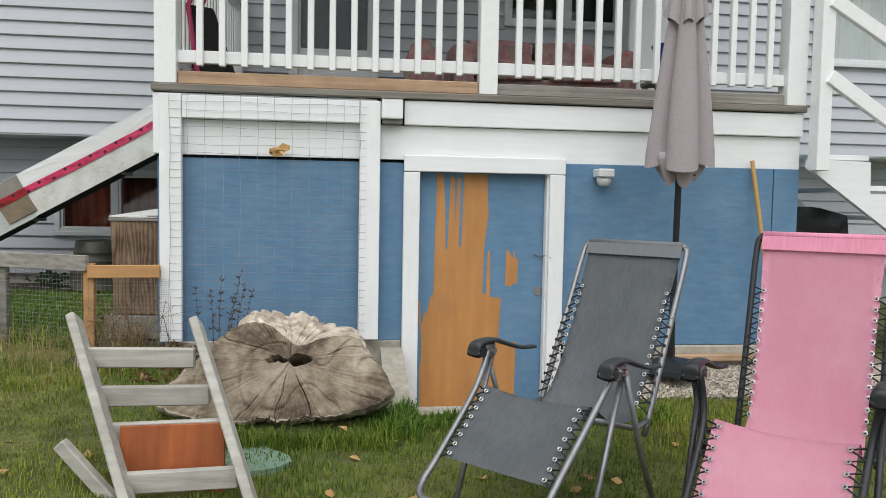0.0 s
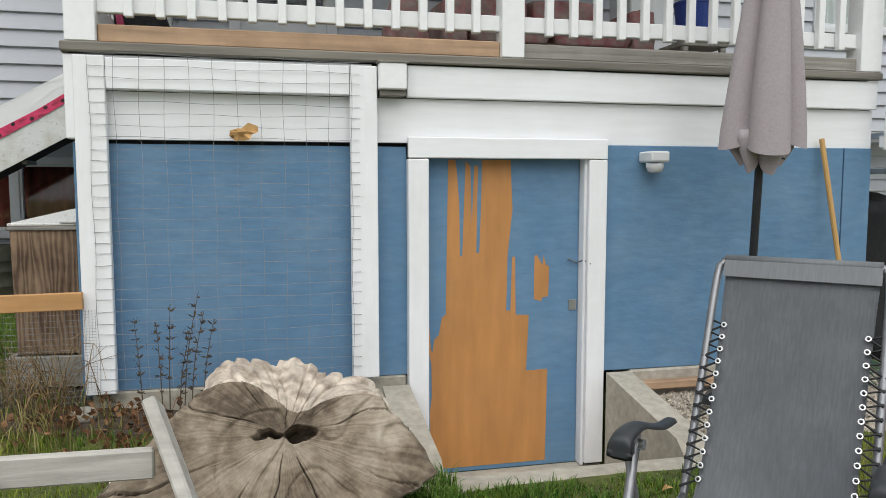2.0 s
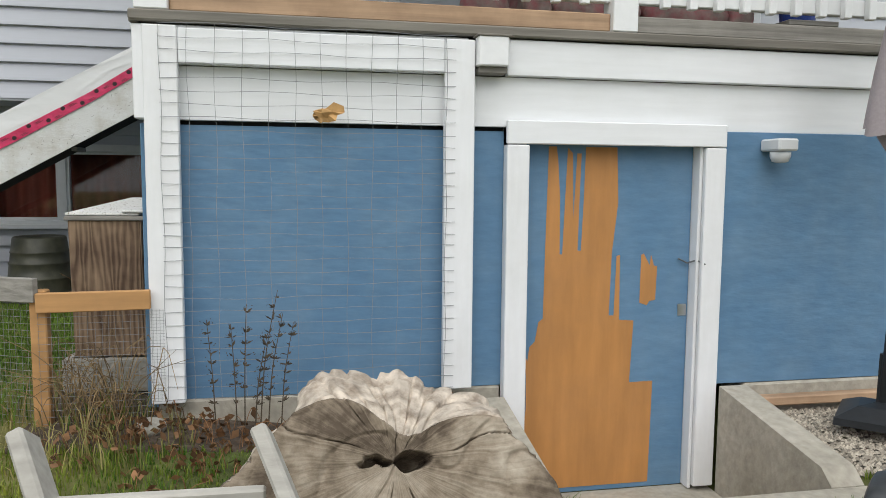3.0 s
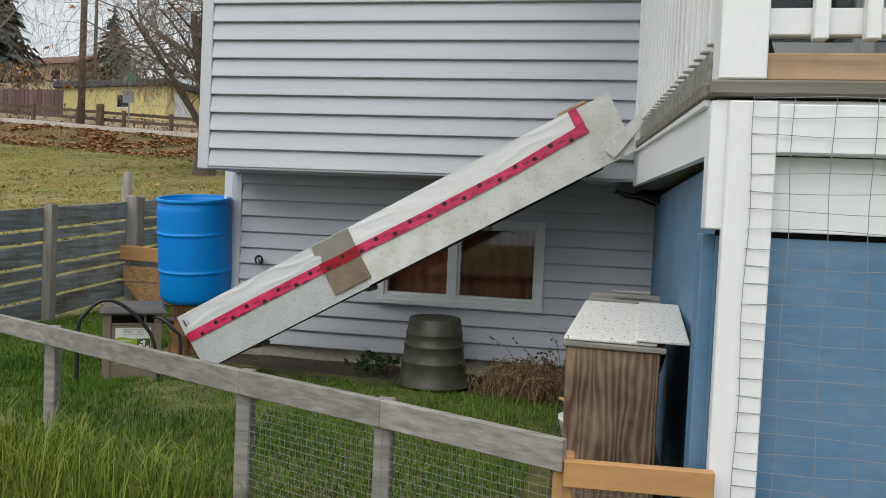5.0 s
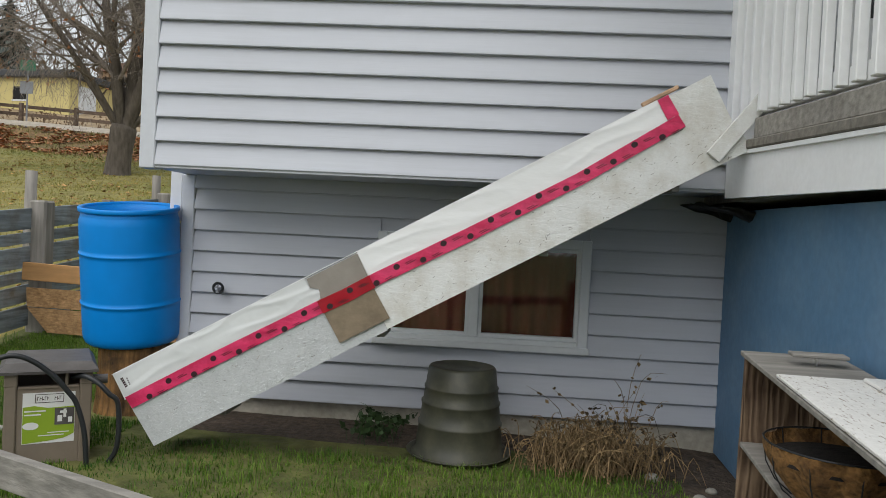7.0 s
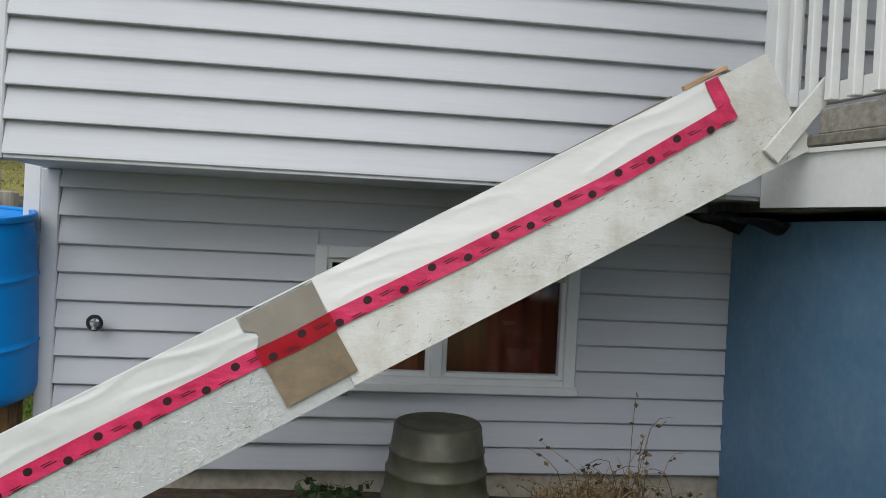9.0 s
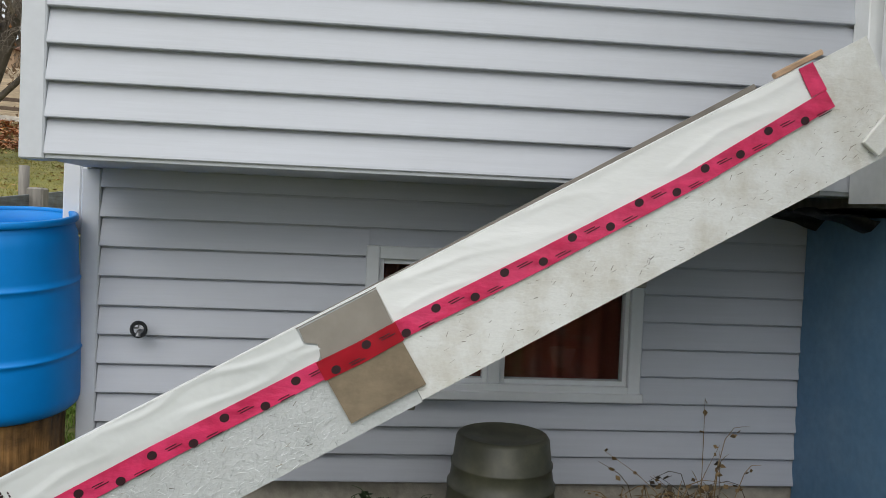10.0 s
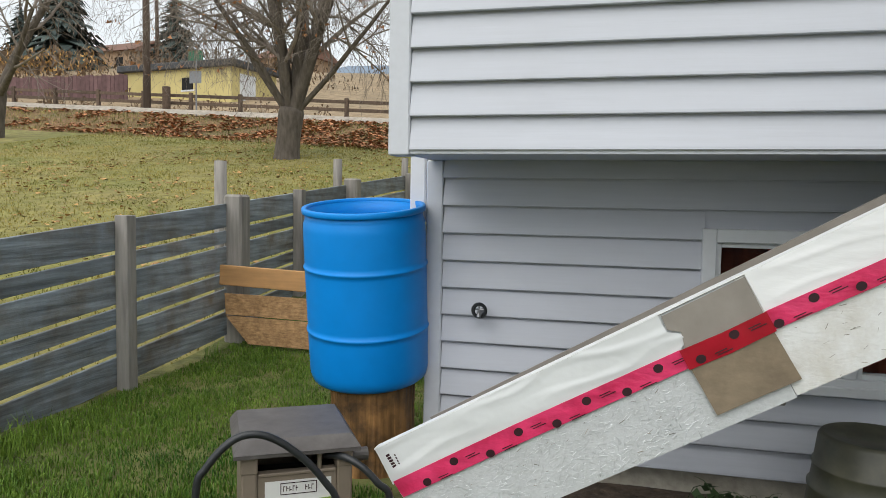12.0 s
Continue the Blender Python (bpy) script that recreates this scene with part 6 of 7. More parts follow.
# ---- hose reel box ----
M["taupe"] = material("taupe_plastic", (0.21, 0.17, 0.13), 0.5, grain=18, amount=0.08, bump=0.1)
M["lid_grey"] = material("dark_grey_plastic_lid", (0.082, 0.074, 0.070), 0.5, grain=20, amount=0.15, bump=0.15, stain=(0.14, 0.13, 0.125), stain_amount=0.6, stain_scale=8)
M["label_white"] = material("white_label", (0.72, 0.72, 0.70), 0.4, grain=10, amount=0.03, bump=0)
M["label_green"] = material("green_label", (0.26, 0.38, 0.03), 0.4, grain=10, amount=0.05, bump=0)
M["hose"] = material("black_rubber_hose", (0.022, 0.024, 0.026), 0.4, grain=40, amount=0.15, bump=0.05)
reel = thing("hose_reel_box", (-4.6, 7.25, 0.50), "taupe hose reel box with grey lid", "hose reel")
rx0, rx1, ry0, ry1 = -4.785, -4.415, 7.06, 7.44


def face(x0, x1, z0, z1, out, name, mat, parent, label=""):
    return part(name, sheet([(x0, ry0 - out, z0), (x0, ry0 - out, z1), (x1, ry0 - out, z1), (x1, ry0 - out, z0)], 0.001), mat, parent, label)


part("front_panel", box(rx0 + 0.05, rx1 - 0.05, ry0, ry0 + 0.02, 0.49, 0.885, 0.004), M["taupe"], reel)
part("front_ledge", box(rx0 + 0.055, rx1 - 0.055, ry0 - 0.006, ry0 + 0.03, 0.880, 0.892, 0.003), M["taupe"], reel)
for x0, x1 in ((rx0, rx0 + 0.052), (rx1 - 0.052, rx1)):
    part("corner_column", box(x0, x1, ry0 - 0.012, ry0 + 0.05, 0.485, 0.955, 0.006), M["taupe"], reel)
    part("column_step", box(x0 - 0.002, x1 + 0.002, ry0 - 0.015, ry0 + 0.05, 0.895, 0.955, 0.005), M["taupe"], reel)
part("side_panel", box(rx0, rx0 + 0.02, ry0 + 0.05, ry1, 0.485, 0.955), M["taupe"], reel)
part("side_panel", box(rx1 - 0.02, rx1, ry0 + 0.05, ry1, 0.485, 0.955), M["taupe"], reel)
part("back_panel", box(rx0 + 0.02, rx1 - 0.02, ry1 - 0.02, ry1, 0.485, 0.955), M["taupe"], reel)
part("inner_drum", tube([(rx0 + 0.03, 7.27, 0.72), (rx1 - 0.03, 7.27, 0.72)], 0.12, 20), M["dark"], reel)
part("opening_post", box(-4.532, -4.518, ry0, ry0 + 0.03, 0.888, 0.955), M["taupe"], reel)
lid = part("lid", sheet([(rx0 - 0.025, ry0 - 0.035, 0.956), (rx1 + 0.025, ry0 - 0.035, 0.956), (rx1 + 0.025, ry1 + 0.03, 0.956), (rx0 - 0.025, ry1 + 0.03, 0.956)], 0.012, axis=(0, 0, 1)), M["lid_grey"], reel)
bm = bmesh.new()
lo = [bm.verts.new(p) for p in ((rx0 - 0.025, ry0 - 0.035, 0.969), (rx1 + 0.025, ry0 - 0.035, 0.969), (rx1 + 0.025, ry1 + 0.03, 0.969), (rx0 - 0.025, ry1 + 0.03, 0.969))]
hi = [bm.verts.new(p) for p in ((rx0 + 0.0, ry0 + 0.02, 1.002), (rx1 - 0.0, ry0 + 0.02, 1.002), (rx1 - 0.0, ry1 + 0.012, 1.002), (rx0 + 0.0, ry1 + 0.012, 1.002))]
for i in range(4):
    bm.faces.new((lo[i], lo[(i + 1) % 4], hi[(i + 1) % 4], hi[i]))
bm.faces.new(hi)
part("lid_top", bm, M["lid_grey"], lid)
part("crank_hub", tube([(rx1, 7.16, 0.895), (rx1 + 0.075, 7.16, 0.895)], 0.024, 14), M["lid_grey"], reel)
part("hose_fitting", tube(arc([(rx0 - 0.002, 7.09, 0.70), (rx0 - 0.03, 7.09, 0.70), (rx0 - 0.035, 7.09, 0.66)], 4), 0.012, 10), M["chrome"], reel, "steel hose fitting")
lab = face(-4.708, -4.486, 0.62, 0.862, 0.002, "label", M["label_white"], reel, "white and green product label")
part("green_field", sheet([(-4.706, ry0 - 0.0035, 0.622), (-4.706, ry0 - 0.0035, 0.795), (-4.66, ry0 - 0.0035, 0.800), (-4.60, ry0 - 0.0035, 0.788), (-4.488, ry0 - 0.0035, 0.792), (-4.488, ry0 - 0.0035, 0.66), (-4.53, ry0 - 0.0035, 0.64), (-4.60, ry0 - 0.0035, 0.63)], 0.001), M["label_green"], lab)
face(-4.572, -4.49, 0.705, 0.785, 0.0048, "label_picture", M["lid_grey"], lab)
for x, z, w, h in ((-4.56, 0.72, 0.02, 0.03), (-4.535, 0.74, 0.012, 0.04), (-4.515, 0.715, 0.018, 0.025), (-4.55, 0.76, 0.03, 0.012)):
    face(x, x + w, z, z + h, 0.0058, "label_bar", M["label_white"], lab)
part("label_bubble", sheet([(-4.672 + 0.034 * math.cos(k * math.tau / 14), ry0 - 0.0048, 0.705 + 0.018 * math.sin(k * math.tau / 14)) for k in range(14)], 0.001), M["label_white"], lab)
for k, (x, w) in enumerate(((-4.70, 0.09), (-4.70, 0.07), (-4.64, 0.05), (-4.60, 0.09), (-4.60, 0.07))):
    face(x, x + w, (0.772, 0.755, 0.655, 0.668, 0.655)[k], (0.778, 0.761, 0.659, 0.672, 0.659)[k], 0.0048, "label_bar", M["label_white"], lab)
for z0, z1, x0, x1 in ((0.8135, 0.816, -4.657, -4.535), (0.852, 0.8545, -4.657, -4.535), (0.8165, 0.8515, -4.657, -4.6545), (0.8165, 0.8515, -4.5375, -4.535)):
    face(x0, x1, z0, z1, 0.0036, "label_rule", M["print"], lab)
for k in range(10):
    if k in (5, 6):
        continue
    x = -4.648 + k * 0.0105
    face(x, x + 0.0022, 0.825, 0.843, 0.0036, "label_bar", M["print"], lab)
    face(x + 0.0022, x + 0.0075, 0.840 - 0.006 * (k % 3), 0.843 - 0.006 * (k % 3), 0.0036, "label_bar", M["print"], lab)
part("label_disc", lathe([(0.011, 0), (0.011, 0.0015)], 18), M["tape_dark"], lab).matrix_basis = Matrix.Translation((-4.588 + 4.6, ry0 - 0.0036 - 7.25, 0.834 - 0.5)) @ pose(0, 0, 0, 90)
reel.matrix_basis = pose(-4.68, 7.265, 0.5, 0, 0, 32)
hose = thing("garden_hose", (-4.5, 6.95, 0.5), "black rubber hose looping out of the reel", "hose")
part("hose_loop", tube(arc([(-4.808, 6.855, 0.49), (-4.808, 6.855, 0.873), (-4.779, 6.873, 0.964), (-4.715, 6.913, 1.041), (-4.652, 6.952, 1.057), (-4.586, 6.994, 1.024), (-4.512, 7.04, 0.949), (-4.462, 7.071, 0.875), (-4.433, 7.089, 0.82), (-4.40, 7.10, 0.70), (-4.385, 7.10, 0.58), (-4.38, 7.10, 0.49)], 7), 0.0125, 10), M["hose"], hose, smooth=True)
part("hose_loop", tube(arc([(-4.514, 7.192, 0.922), (-4.43, 7.15, 0.939), (-4.363, 7.145, 0.913), (-4.31, 7.154, 0.861), (-4.274, 7.176, 0.804), (-4.274, 7.176, 0.6), (-4.334, 7.176, 0.5)], 7), 0.0125, 10), M["hose"], hose, smooth=True)

# ---- weeds, dead plants ----
M["dead_stem"] = material("dead_stems", (0.22, 0.15, 0.075), 0.9, grain=20, amount=0.4, bump=0.2, island=0.45)
M["weed"] = material("dark_dry_weed", (0.085, 0.066, 0.045), 0.9, grain=20, amount=0.4, bump=0.2, island=0.4)
M["green_leaf"] = material("dark_green_leaves", (0.04, 0.075, 0.025), 0.7, grain=20, amount=0.3, bump=0.2, island=0.35)
M["rust_leaf"] = material("rust_brown_leaves", (0.20, 0.105, 0.05), 0.85, grain=20, amount=0.4, bump=0.2, island=0.5)


def weed(name, at, height, lean, seed, label, leafy=26):
    rnd = random.Random(seed)
    w = thing(name, at, label, "weed", "dry weeds by the wall")
    top = Vector(at) + Vector((lean, 0.02, height))
    line = arc([at, (at[0] + lean * 0.3, at[1], at[2] + height * 0.5), top], 6)
    part("stem", tube(line, [0.003 - 0.002 * i / len(line) for i in range(len(line))], 5), M["weed"], w)
    bm = bmesh.new()
    for _ in range(leafy):
        t = rnd.uniform(0.25, 1.0)
        p = line[int(t * (len(line) - 1))]
        d = Vector((rnd.uniform(-1, 1), rnd.uniform(-0.6, 0.6), rnd.uniform(0.1, 1))).normalized() * rnd.uniform(0.01, 0.035)
        q = p + d
        s = d.cross(Vector((rnd.random(), 1, rnd.random()))).normalized() * 0.0045
        bm.faces.new([bm.verts.new(v) for v in (p, p + d * 0.5 + s, q, p + d * 0.5 - s)])
        for k in range(2):
            c = q + Vector((rnd.uniform(-1, 1), rnd.uniform(-1, 1), rnd.uniform(-1, 1))) * 0.01
            bm.faces.new([bm.verts.new(c + Vector((rnd.uniform(-1, 1), rnd.uniform(-1, 1), rnd.uniform(-1, 1))) * 0.0055) for _ in range(3)])
    tagged(part("seed_spike", bm, M["weed"], w), kind="stuff")


for i, (x, h, lean) in enumerate(((-1.03, 0.42, -0.03), (-0.92, 0.47, 0.01), (-0.95, 0.40, -0.02), (-0.88, 0.36, 0.05), (-0.86, 0.53, 0.07), (-0.78, 0.40, 0.05), (-0.83, 0.44, 0.06))):
    weed("dry_weed", (x, 4.60, 0.48), h, lean, 20 + i, "dark dry weed stalk against the blue wall", 30)


def tangle(name, centre, spread, n, height, mat, seed, label, droop=0.6, leaf=0.0, r=0.002):
    """A clump of many bent stems, some with small leaves."""
    rnd = random.Random(seed)
    bm = bmesh.new()
    for _ in range(n):
        x, y = centre[0] + rnd.gauss(0, spread[0]), centre[1] + rnd.gauss(0, spread[1])
        z = ground_z(x, y)
        a, l = rnd.uniform(0, math.tau), rnd.uniform(0.4, 1.0) * height
        d = Vector((math.cos(a), math.sin(a), 0))
        p1 = Vector((x, y, z))
        p2 = p1 + Vector((0, 0, l * rnd.uniform(0.5, 0.9))) + d * l * 0.25
        p3 = p1 + d * l * rnd.uniform(0.4, 0.9) + Vector((0, 0, l * rnd.uniform(1 - droop * 1.4, 1.0)))
        p3.z = max(p3.z, ground_z(p3.x, p3.y) + 0.005)
        tube(arc([p1, p2, p3], 3), [r, r, r, r, r * 0.8, r * 0.6, r * 0.4], 3, bm, caps=False)
        if leaf:
            for _k in range(3):
                q = p2.lerp(p3, rnd.random())
                u = Vector((rnd.uniform(-1, 1), rnd.uniform(-1, 1), rnd.uniform(-1, 0.3))).normalized() * leaf * rnd.uniform(0.5, 1.2)
                s = u.cross(Vector((0.3, 1, 0.5))).normalized() * leaf * 0.4
                bm.faces.new([bm.verts.new(v) for v in (q, q + u * 0.5 + s, q + u, q + u * 0.5 - s)])
    return solo(name, bm, mat, (*centre, ground_z(*centre)), label, "plant", "stuff")


tangle("dead_plant", (-1.93, 7.70), (0.15, 0.10), 620, 0.30, M["dead_stem"], 4, "tangled straw-brown dead plant on the soil bed", 0.95, 0.018, 0.0028)
tangle("dead_plant", (-1.72, 7.85), (0.10, 0.08), 40, 0.34, M["weed"], 5, "dark withered plant on the soil bed", 0.5, 0.035)
tangle("dead_plant", (-1.80, 7.9), (0.10, 0.05), 16, 0.62, M["dead_stem"], 6, "thin upright dead stems by the house wall", 0.1, 0.03)
tangle("leafy_plant", (-3.13, 7.92), (0.08, 0.06), 36, 0.22, M["green_leaf"], 7, "small green plant by the house wall", 0.4, 0.05)
tangle("dead_plant", (-1.15, 4.55), (0.25, 0.13), 60, 0.14, M["rust_leaf"], 8, "rust-brown dead leaves and stems at the wall foot", 0.9, 0.04)
tangle("dead_plant", (-1.5, 4.75), (0.12, 0.12), 120, 0.42, M["dead_stem"], 9, "dry tan grass stalks at the fence corner", 0.5)
tangle("dead_plant", (-0.95, 4.3), (0.3, 0.15), 50, 0.11, M["rust_leaf"], 10, "fallen rust leaves round the stump", 0.9, 0.035)


def rocks(pts):
    for x, y, r, s in pts:
        bm = bmesh.new()
        bmesh.ops.create_icosphere(bm, subdivisions=3, radius=r)
        for v in bm.verts:
            v.co = v.co * (1 + 0.25 * noise.noise(v.co * 9 + Vector((s, s, 0))))
            v.co.z *= 0.65
            v.co += Vector((x, y, ground_z(x, y) + r * 0.3))
        solo("stone", bm, M["block"], (x, y, ground_z(x, y)), "pale stone lying on bare soil", "stone", group="stones in the bed", smooth=True)


rocks([(-1.27, 4.62, 0.06, 1), (-1.62, 7.6, 0.04, 2), (-1.45, 7.35, 0.035, 3), (-1.35, 7.5, 0.03, 4), (-1.5, 7.15, 0.03, 5)])


# ---- grass ----
def grass_material(name, base, tip):
    m = bpy.data.materials.new(name)
    m.use_nodes = True
    n, l = m.node_tree.nodes, m.node_tree.links
    geo = n.new("ShaderNodeNewGeometry")
    big = n.new("ShaderNodeTexNoise")
    big.inputs["Scale"].default_value, big.inputs["Detail"].default_value = 0.9, 5.0
    tcn = n.new("ShaderNodeTexCoord")
    l.new(tcn.outputs["Object"], big.inputs["Vector"])
    add = n.new("ShaderNodeMath")
    add.operation = "MULTIPLY_ADD"
    add.inputs[1].default_value = 0.55
    sc = n.new("ShaderNodeMath")
    sc.operation = "MULTIPLY_ADD"
    sc.inputs[1].default_value, sc.inputs[2].default_value = 1.9, -0.72
    l.new(big.outputs[0], sc.inputs[0])
    l.new(geo.outputs["Random Per Island"], add.inputs[0])
    l.new(sc.outputs[0], add.inputs[2])
    ramp = n.new("ShaderNodeValToRGB")
    ramp.color_ramp.elements[0].color, ramp.color_ramp.elements[1].color = (*base, 1), (*tip, 1)
    ramp.color_ramp.elements[0].position, ramp.color_ramp.elements[1].position = 0.15, 0.95
    l.new(add.outputs[0], ramp.inputs[0])
    b = n["Principled BSDF"]
    b.inputs["Roughness"].default_value = 0.6
    b.inputs["Specular IOR Level"].default_value = 0.25
    l.new(ramp.outputs[0], b.inputs["Base Color"])
    return m


M["grass"] = grass_material("lawn_grass", (0.035, 0.105, 0.008), (0.25, 0.275, 0.04))
M["grass_pen"] = grass_material("lush_grass", (0.018, 0.075, 0.006), (0.15, 0.235, 0.03))
M["grass_dry"] = grass_material("dry_lawn_grass", (0.13, 0.135, 0.04), (0.38, 0.31, 0.12))


def inside_pen(x, y):
    for p, q in zip(PEN, PEN[1:]):
        if q[0] <= x <= p[0]:
            t = (x - p[0]) / (q[0] - p[0])
            return y > p[1] + (q[1] - p[1]) * t
    return y > 6.6


def grass(name, count, area, keep, hmin, hmax, width, mat, seed, label, lean=0.6):
    """Bent three-point blades scattered over the area (x0, x1, y0, y1) where keep(x, y) says so."""
    rng = np.random.default_rng(seed)
    verts, faces = [], []
    xs, ys = rng.uniform(area[0], area[1], count), rng.uniform(area[2], area[3], count)
    ang, hs, ln = rng.uniform(0, math.tau, count), rng.uniform(hmin, hmax, count), rng.uniform(0.15, 1, count) * lean
    k = 0
    for x, y, a, h, le in zip(xs.tolist(), ys.tolist(), ang.tolist(), hs.tolist(), ln.tolist()):
        if not keep(x, y):
            continue
        z = ground_z(x, y) - 0.006
        h *= 0.95 + 0.6 * noise.noise(Vector((x * 1.7, y * 1.7, 9))) + 0.5 * noise.noise(Vector((x * 6.3, y * 6.3, 4)))
        dx, dy = math.cos(a), math.sin(a)
        sx, sy = -dy * width / 2, dx * width / 2
        mx, my, mz = x + dx * h * le * 0.35, y + dy * h * le * 0.35, z + h * 0.62
        tx, ty, tz = x + dx * h * le, y + dy * h * le, z + h * (1 - 0.25 * le)
        verts += [(x - sx, y - sy, z), (x + sx, y + sy, z), (mx + sx * 0.8, my + sy * 0.8, mz), (mx - sx * 0.8, my - sy * 0.8, mz), (tx, ty, tz)]
        faces += [(k, k + 1, k + 2, k + 3), (k + 3, k + 2, k + 4)]
        k += 5
    me = bpy.data.meshes.new(name)
    me.from_pydata(verts, [], faces)
    me.materials.append(mat)
    return tagged(new(name, me), label, "grass", kind="stuff")


def lawn_ok(x, y):
    if y > 4.45 and x > -1.8 or (0.0 < x < 1.38 and y > 3.86) or (x > 1.36 and y > 4.05):
        return False
    return not inside_pen(x, y) and (x + 0.55) ** 2 * 1.2 + (y - 3.72) ** 2 * 4 > 0.2


def pen_ok(x, y):
    return inside_pen(x, y) and y < 7.60 + 0.12 * noise.noise(Vector((x * 3, 1, 0))) and not (-4.83 < x < -4.37 and 7.09 < y < 7.42) and not (x > -1.85 and y < 6.6) and not (x > -1.5)


grass("lawn_grass", 120000, (-3.2, 3.2, 1.3, 4.5), lawn_ok, 0.018, 0.05, 0.0042, M["grass"], 1, "short yellow-green autumn lawn grass")
grass("pen_grass", 80000, (-6.6, -1.3, 4.8, 7.9), pen_ok, 0.02, 0.06, 0.0045, M["grass_pen"], 2, "lush green grass inside the pen")
grass("yard_grass", 90000, (-6.65, -4.5, 6.6, 11.0), lambda x, y: not (-5.0 < x < -4.45 and 7.9 < y < 8.5) and noise.noise(Vector((x * 1.1, y * 1.1, 2))) + 0.5 * noise.noise(Vector((x * 5, y * 5, 8))) < 0.85, 0.015, 0.05, 0.0045, M["grass_pen"], 3, "green grass between the fence and house")
grass("tall_grass", 2600, (-4.2, -1.3, 4.4, 5.9), lambda x, y: any(abs((q[0] - p[0]) * (p[1] - y) - (p[0] - x) * (q[1] - p[1])) / math.dist(p, q) < 0.10 and q[0] < x < p[0] for p, q in zip(PEN, PEN[1:])), 0.07, 0.24, 0.0045, M["grass"], 4, "tall uncut grass along the pen fence", 0.9)
grass("tall_grass", 1600, (-4.6, -3.0, 5.0, 5.7), lambda x, y: not inside_pen(x, y), 0.10, 0.28, 0.0045, M["grass"], 5, "tall uncut grass along the pen fence", 0.9)
grass("fence_grass", 3000, (-6.68, -6.25, 7.0, 11.5), lambda x, y: noise.noise(Vector((x * 2.5, y * 1.6, 3))) > 0.05 + 0.5 * (x + 6.6), 0.06, 0.20, 0.005, M["grass_pen"], 6, "long grass at the foot of the fence", 0.8)
grass("curb_grass", 2200, (-0.05, 1.5, 3.62, 3.84), lambda x, y: True, 0.03, 0.085, 0.005, M["grass_pen"], 7, "longer green grass at the concrete curb", 0.9)
grass("curb_grass", 900, (0.0, 0.19, 3.5, 4.1), lambda x, y: True, 0.05, 0.11, 0.005, M["grass_pen"], 8, "longer green grass at the concrete curb", 0.9)
grass("lawn_grass", 45000, (-5.6, -3.2, 2.9, 5.9), lawn_ok, 0.02, 0.055, 0.0045, M["grass"], 21, "short yellow-green autumn lawn grass by the pen")
grass("tall_grass", 700, (-2.4, -1.1, 4.25, 5.0), lambda x, y: True, 0.05, 0.16, 0.0045, M["grass_dry"], 22, "dry tan grass at the fence corner", 1.0)
grass("stump_grass", 1500, (-1.15, 0.05, 3.38, 3.52), lambda x, y: True, 0.05, 0.12, 0.0045, M["grass"], 15, "longer grass at the foot of the stump", 0.9)
M["grass_field"] = grass_material("mown_autumn_grass", (0.14, 0.155, 0.03), (0.42, 0.33, 0.10))
grass("bank_grass", 26000, (-27, -5.5, 18, 33), lambda x, y: -5.8 < road_q(x, y) < -1.0, 0.05, 0.14, 0.022, M["grass_dry"], 16, "rough grass on the roadside bank", 0.9)
grass("field_grass", 70000, (-19, -6.8, 9.0, 24), lambda x, y: road_q(x, y) < -5.4, 0.02, 0.045, 0.014, M["grass_field"], 9, "pale autumn grass of the neighbouring lawn")
M["gravel_stone"] = material("mixed_gravel_stones", (0.36, 0.32, 0.26), 0.85, grain=20, amount=0.2, bump=0.2, island=0.5)


def gravel(count, area, seed):
    rng = np.random.default_rng(seed)
    verts, faces = [], []
    for i in range(count):
        x, y = rng.uniform(area[0], area[1]), rng.uniform(area[2], area[3])
        r = rng.uniform(0.006, 0.015)
        z = ground_z(x, y) + r * 0.4
        k = len(verts)
        j = rng.uniform(0.6, 1.25, 6) * r
        verts += [(x + j[0], y, z), (x, y + j[1], z), (x - j[2], y, z), (x, y - j[3], z), (x + r * 0.2, y, z + j[4] * 0.8), (x, y, z - j[5])]
        faces += [(k, k + 1, k + 4), (k + 1, k + 2, k + 4), (k + 2, k + 3, k + 4), (k + 3, k, k + 4)]
    me = bpy.data.meshes.new("gravel")
    me.from_pydata(verts, [], faces)
    me.materials.append(M["gravel_stone"])
    tagged(new("gravel", me), "loose tan and grey gravel bed", "gravel", kind="stuff")


gravel(9000, (1.36, 3.4, 4.05, 4.74), 3)


def scatter_leaves(name, count, area, keep, size, mat, seed, label):
    rng = np.random.default_rng(seed)
    verts, faces = [], []
    for i in range(count):
        x, y = rng.uniform(area[0], area[1]), rng.uniform(area[2], area[3])
        if not keep(x, y):
            continue
        z = ground_z(x, y) + size * rng.uniform(0.2, 0.9)
        a = rng.uniform(0, math.tau)
        k = len(verts)
        for j in range(5):
            r = size * rng.uniform(0.5, 1.1)
            verts.append((x + r * math.cos(a + j * 1.257), y + r * math.sin(a + j * 1.257), z + size * rng.uniform(-0.35, 0.5)))
        faces.append((k, k + 1, k + 2))
        faces.append((k, k + 2, k + 3, k + 4))
    me = bpy.data.meshes.new(name)
    me.from_pydata(verts, [], faces)
    me.materials.append(mat)
    tagged(new(name, me), label, "leaves", kind="stuff")


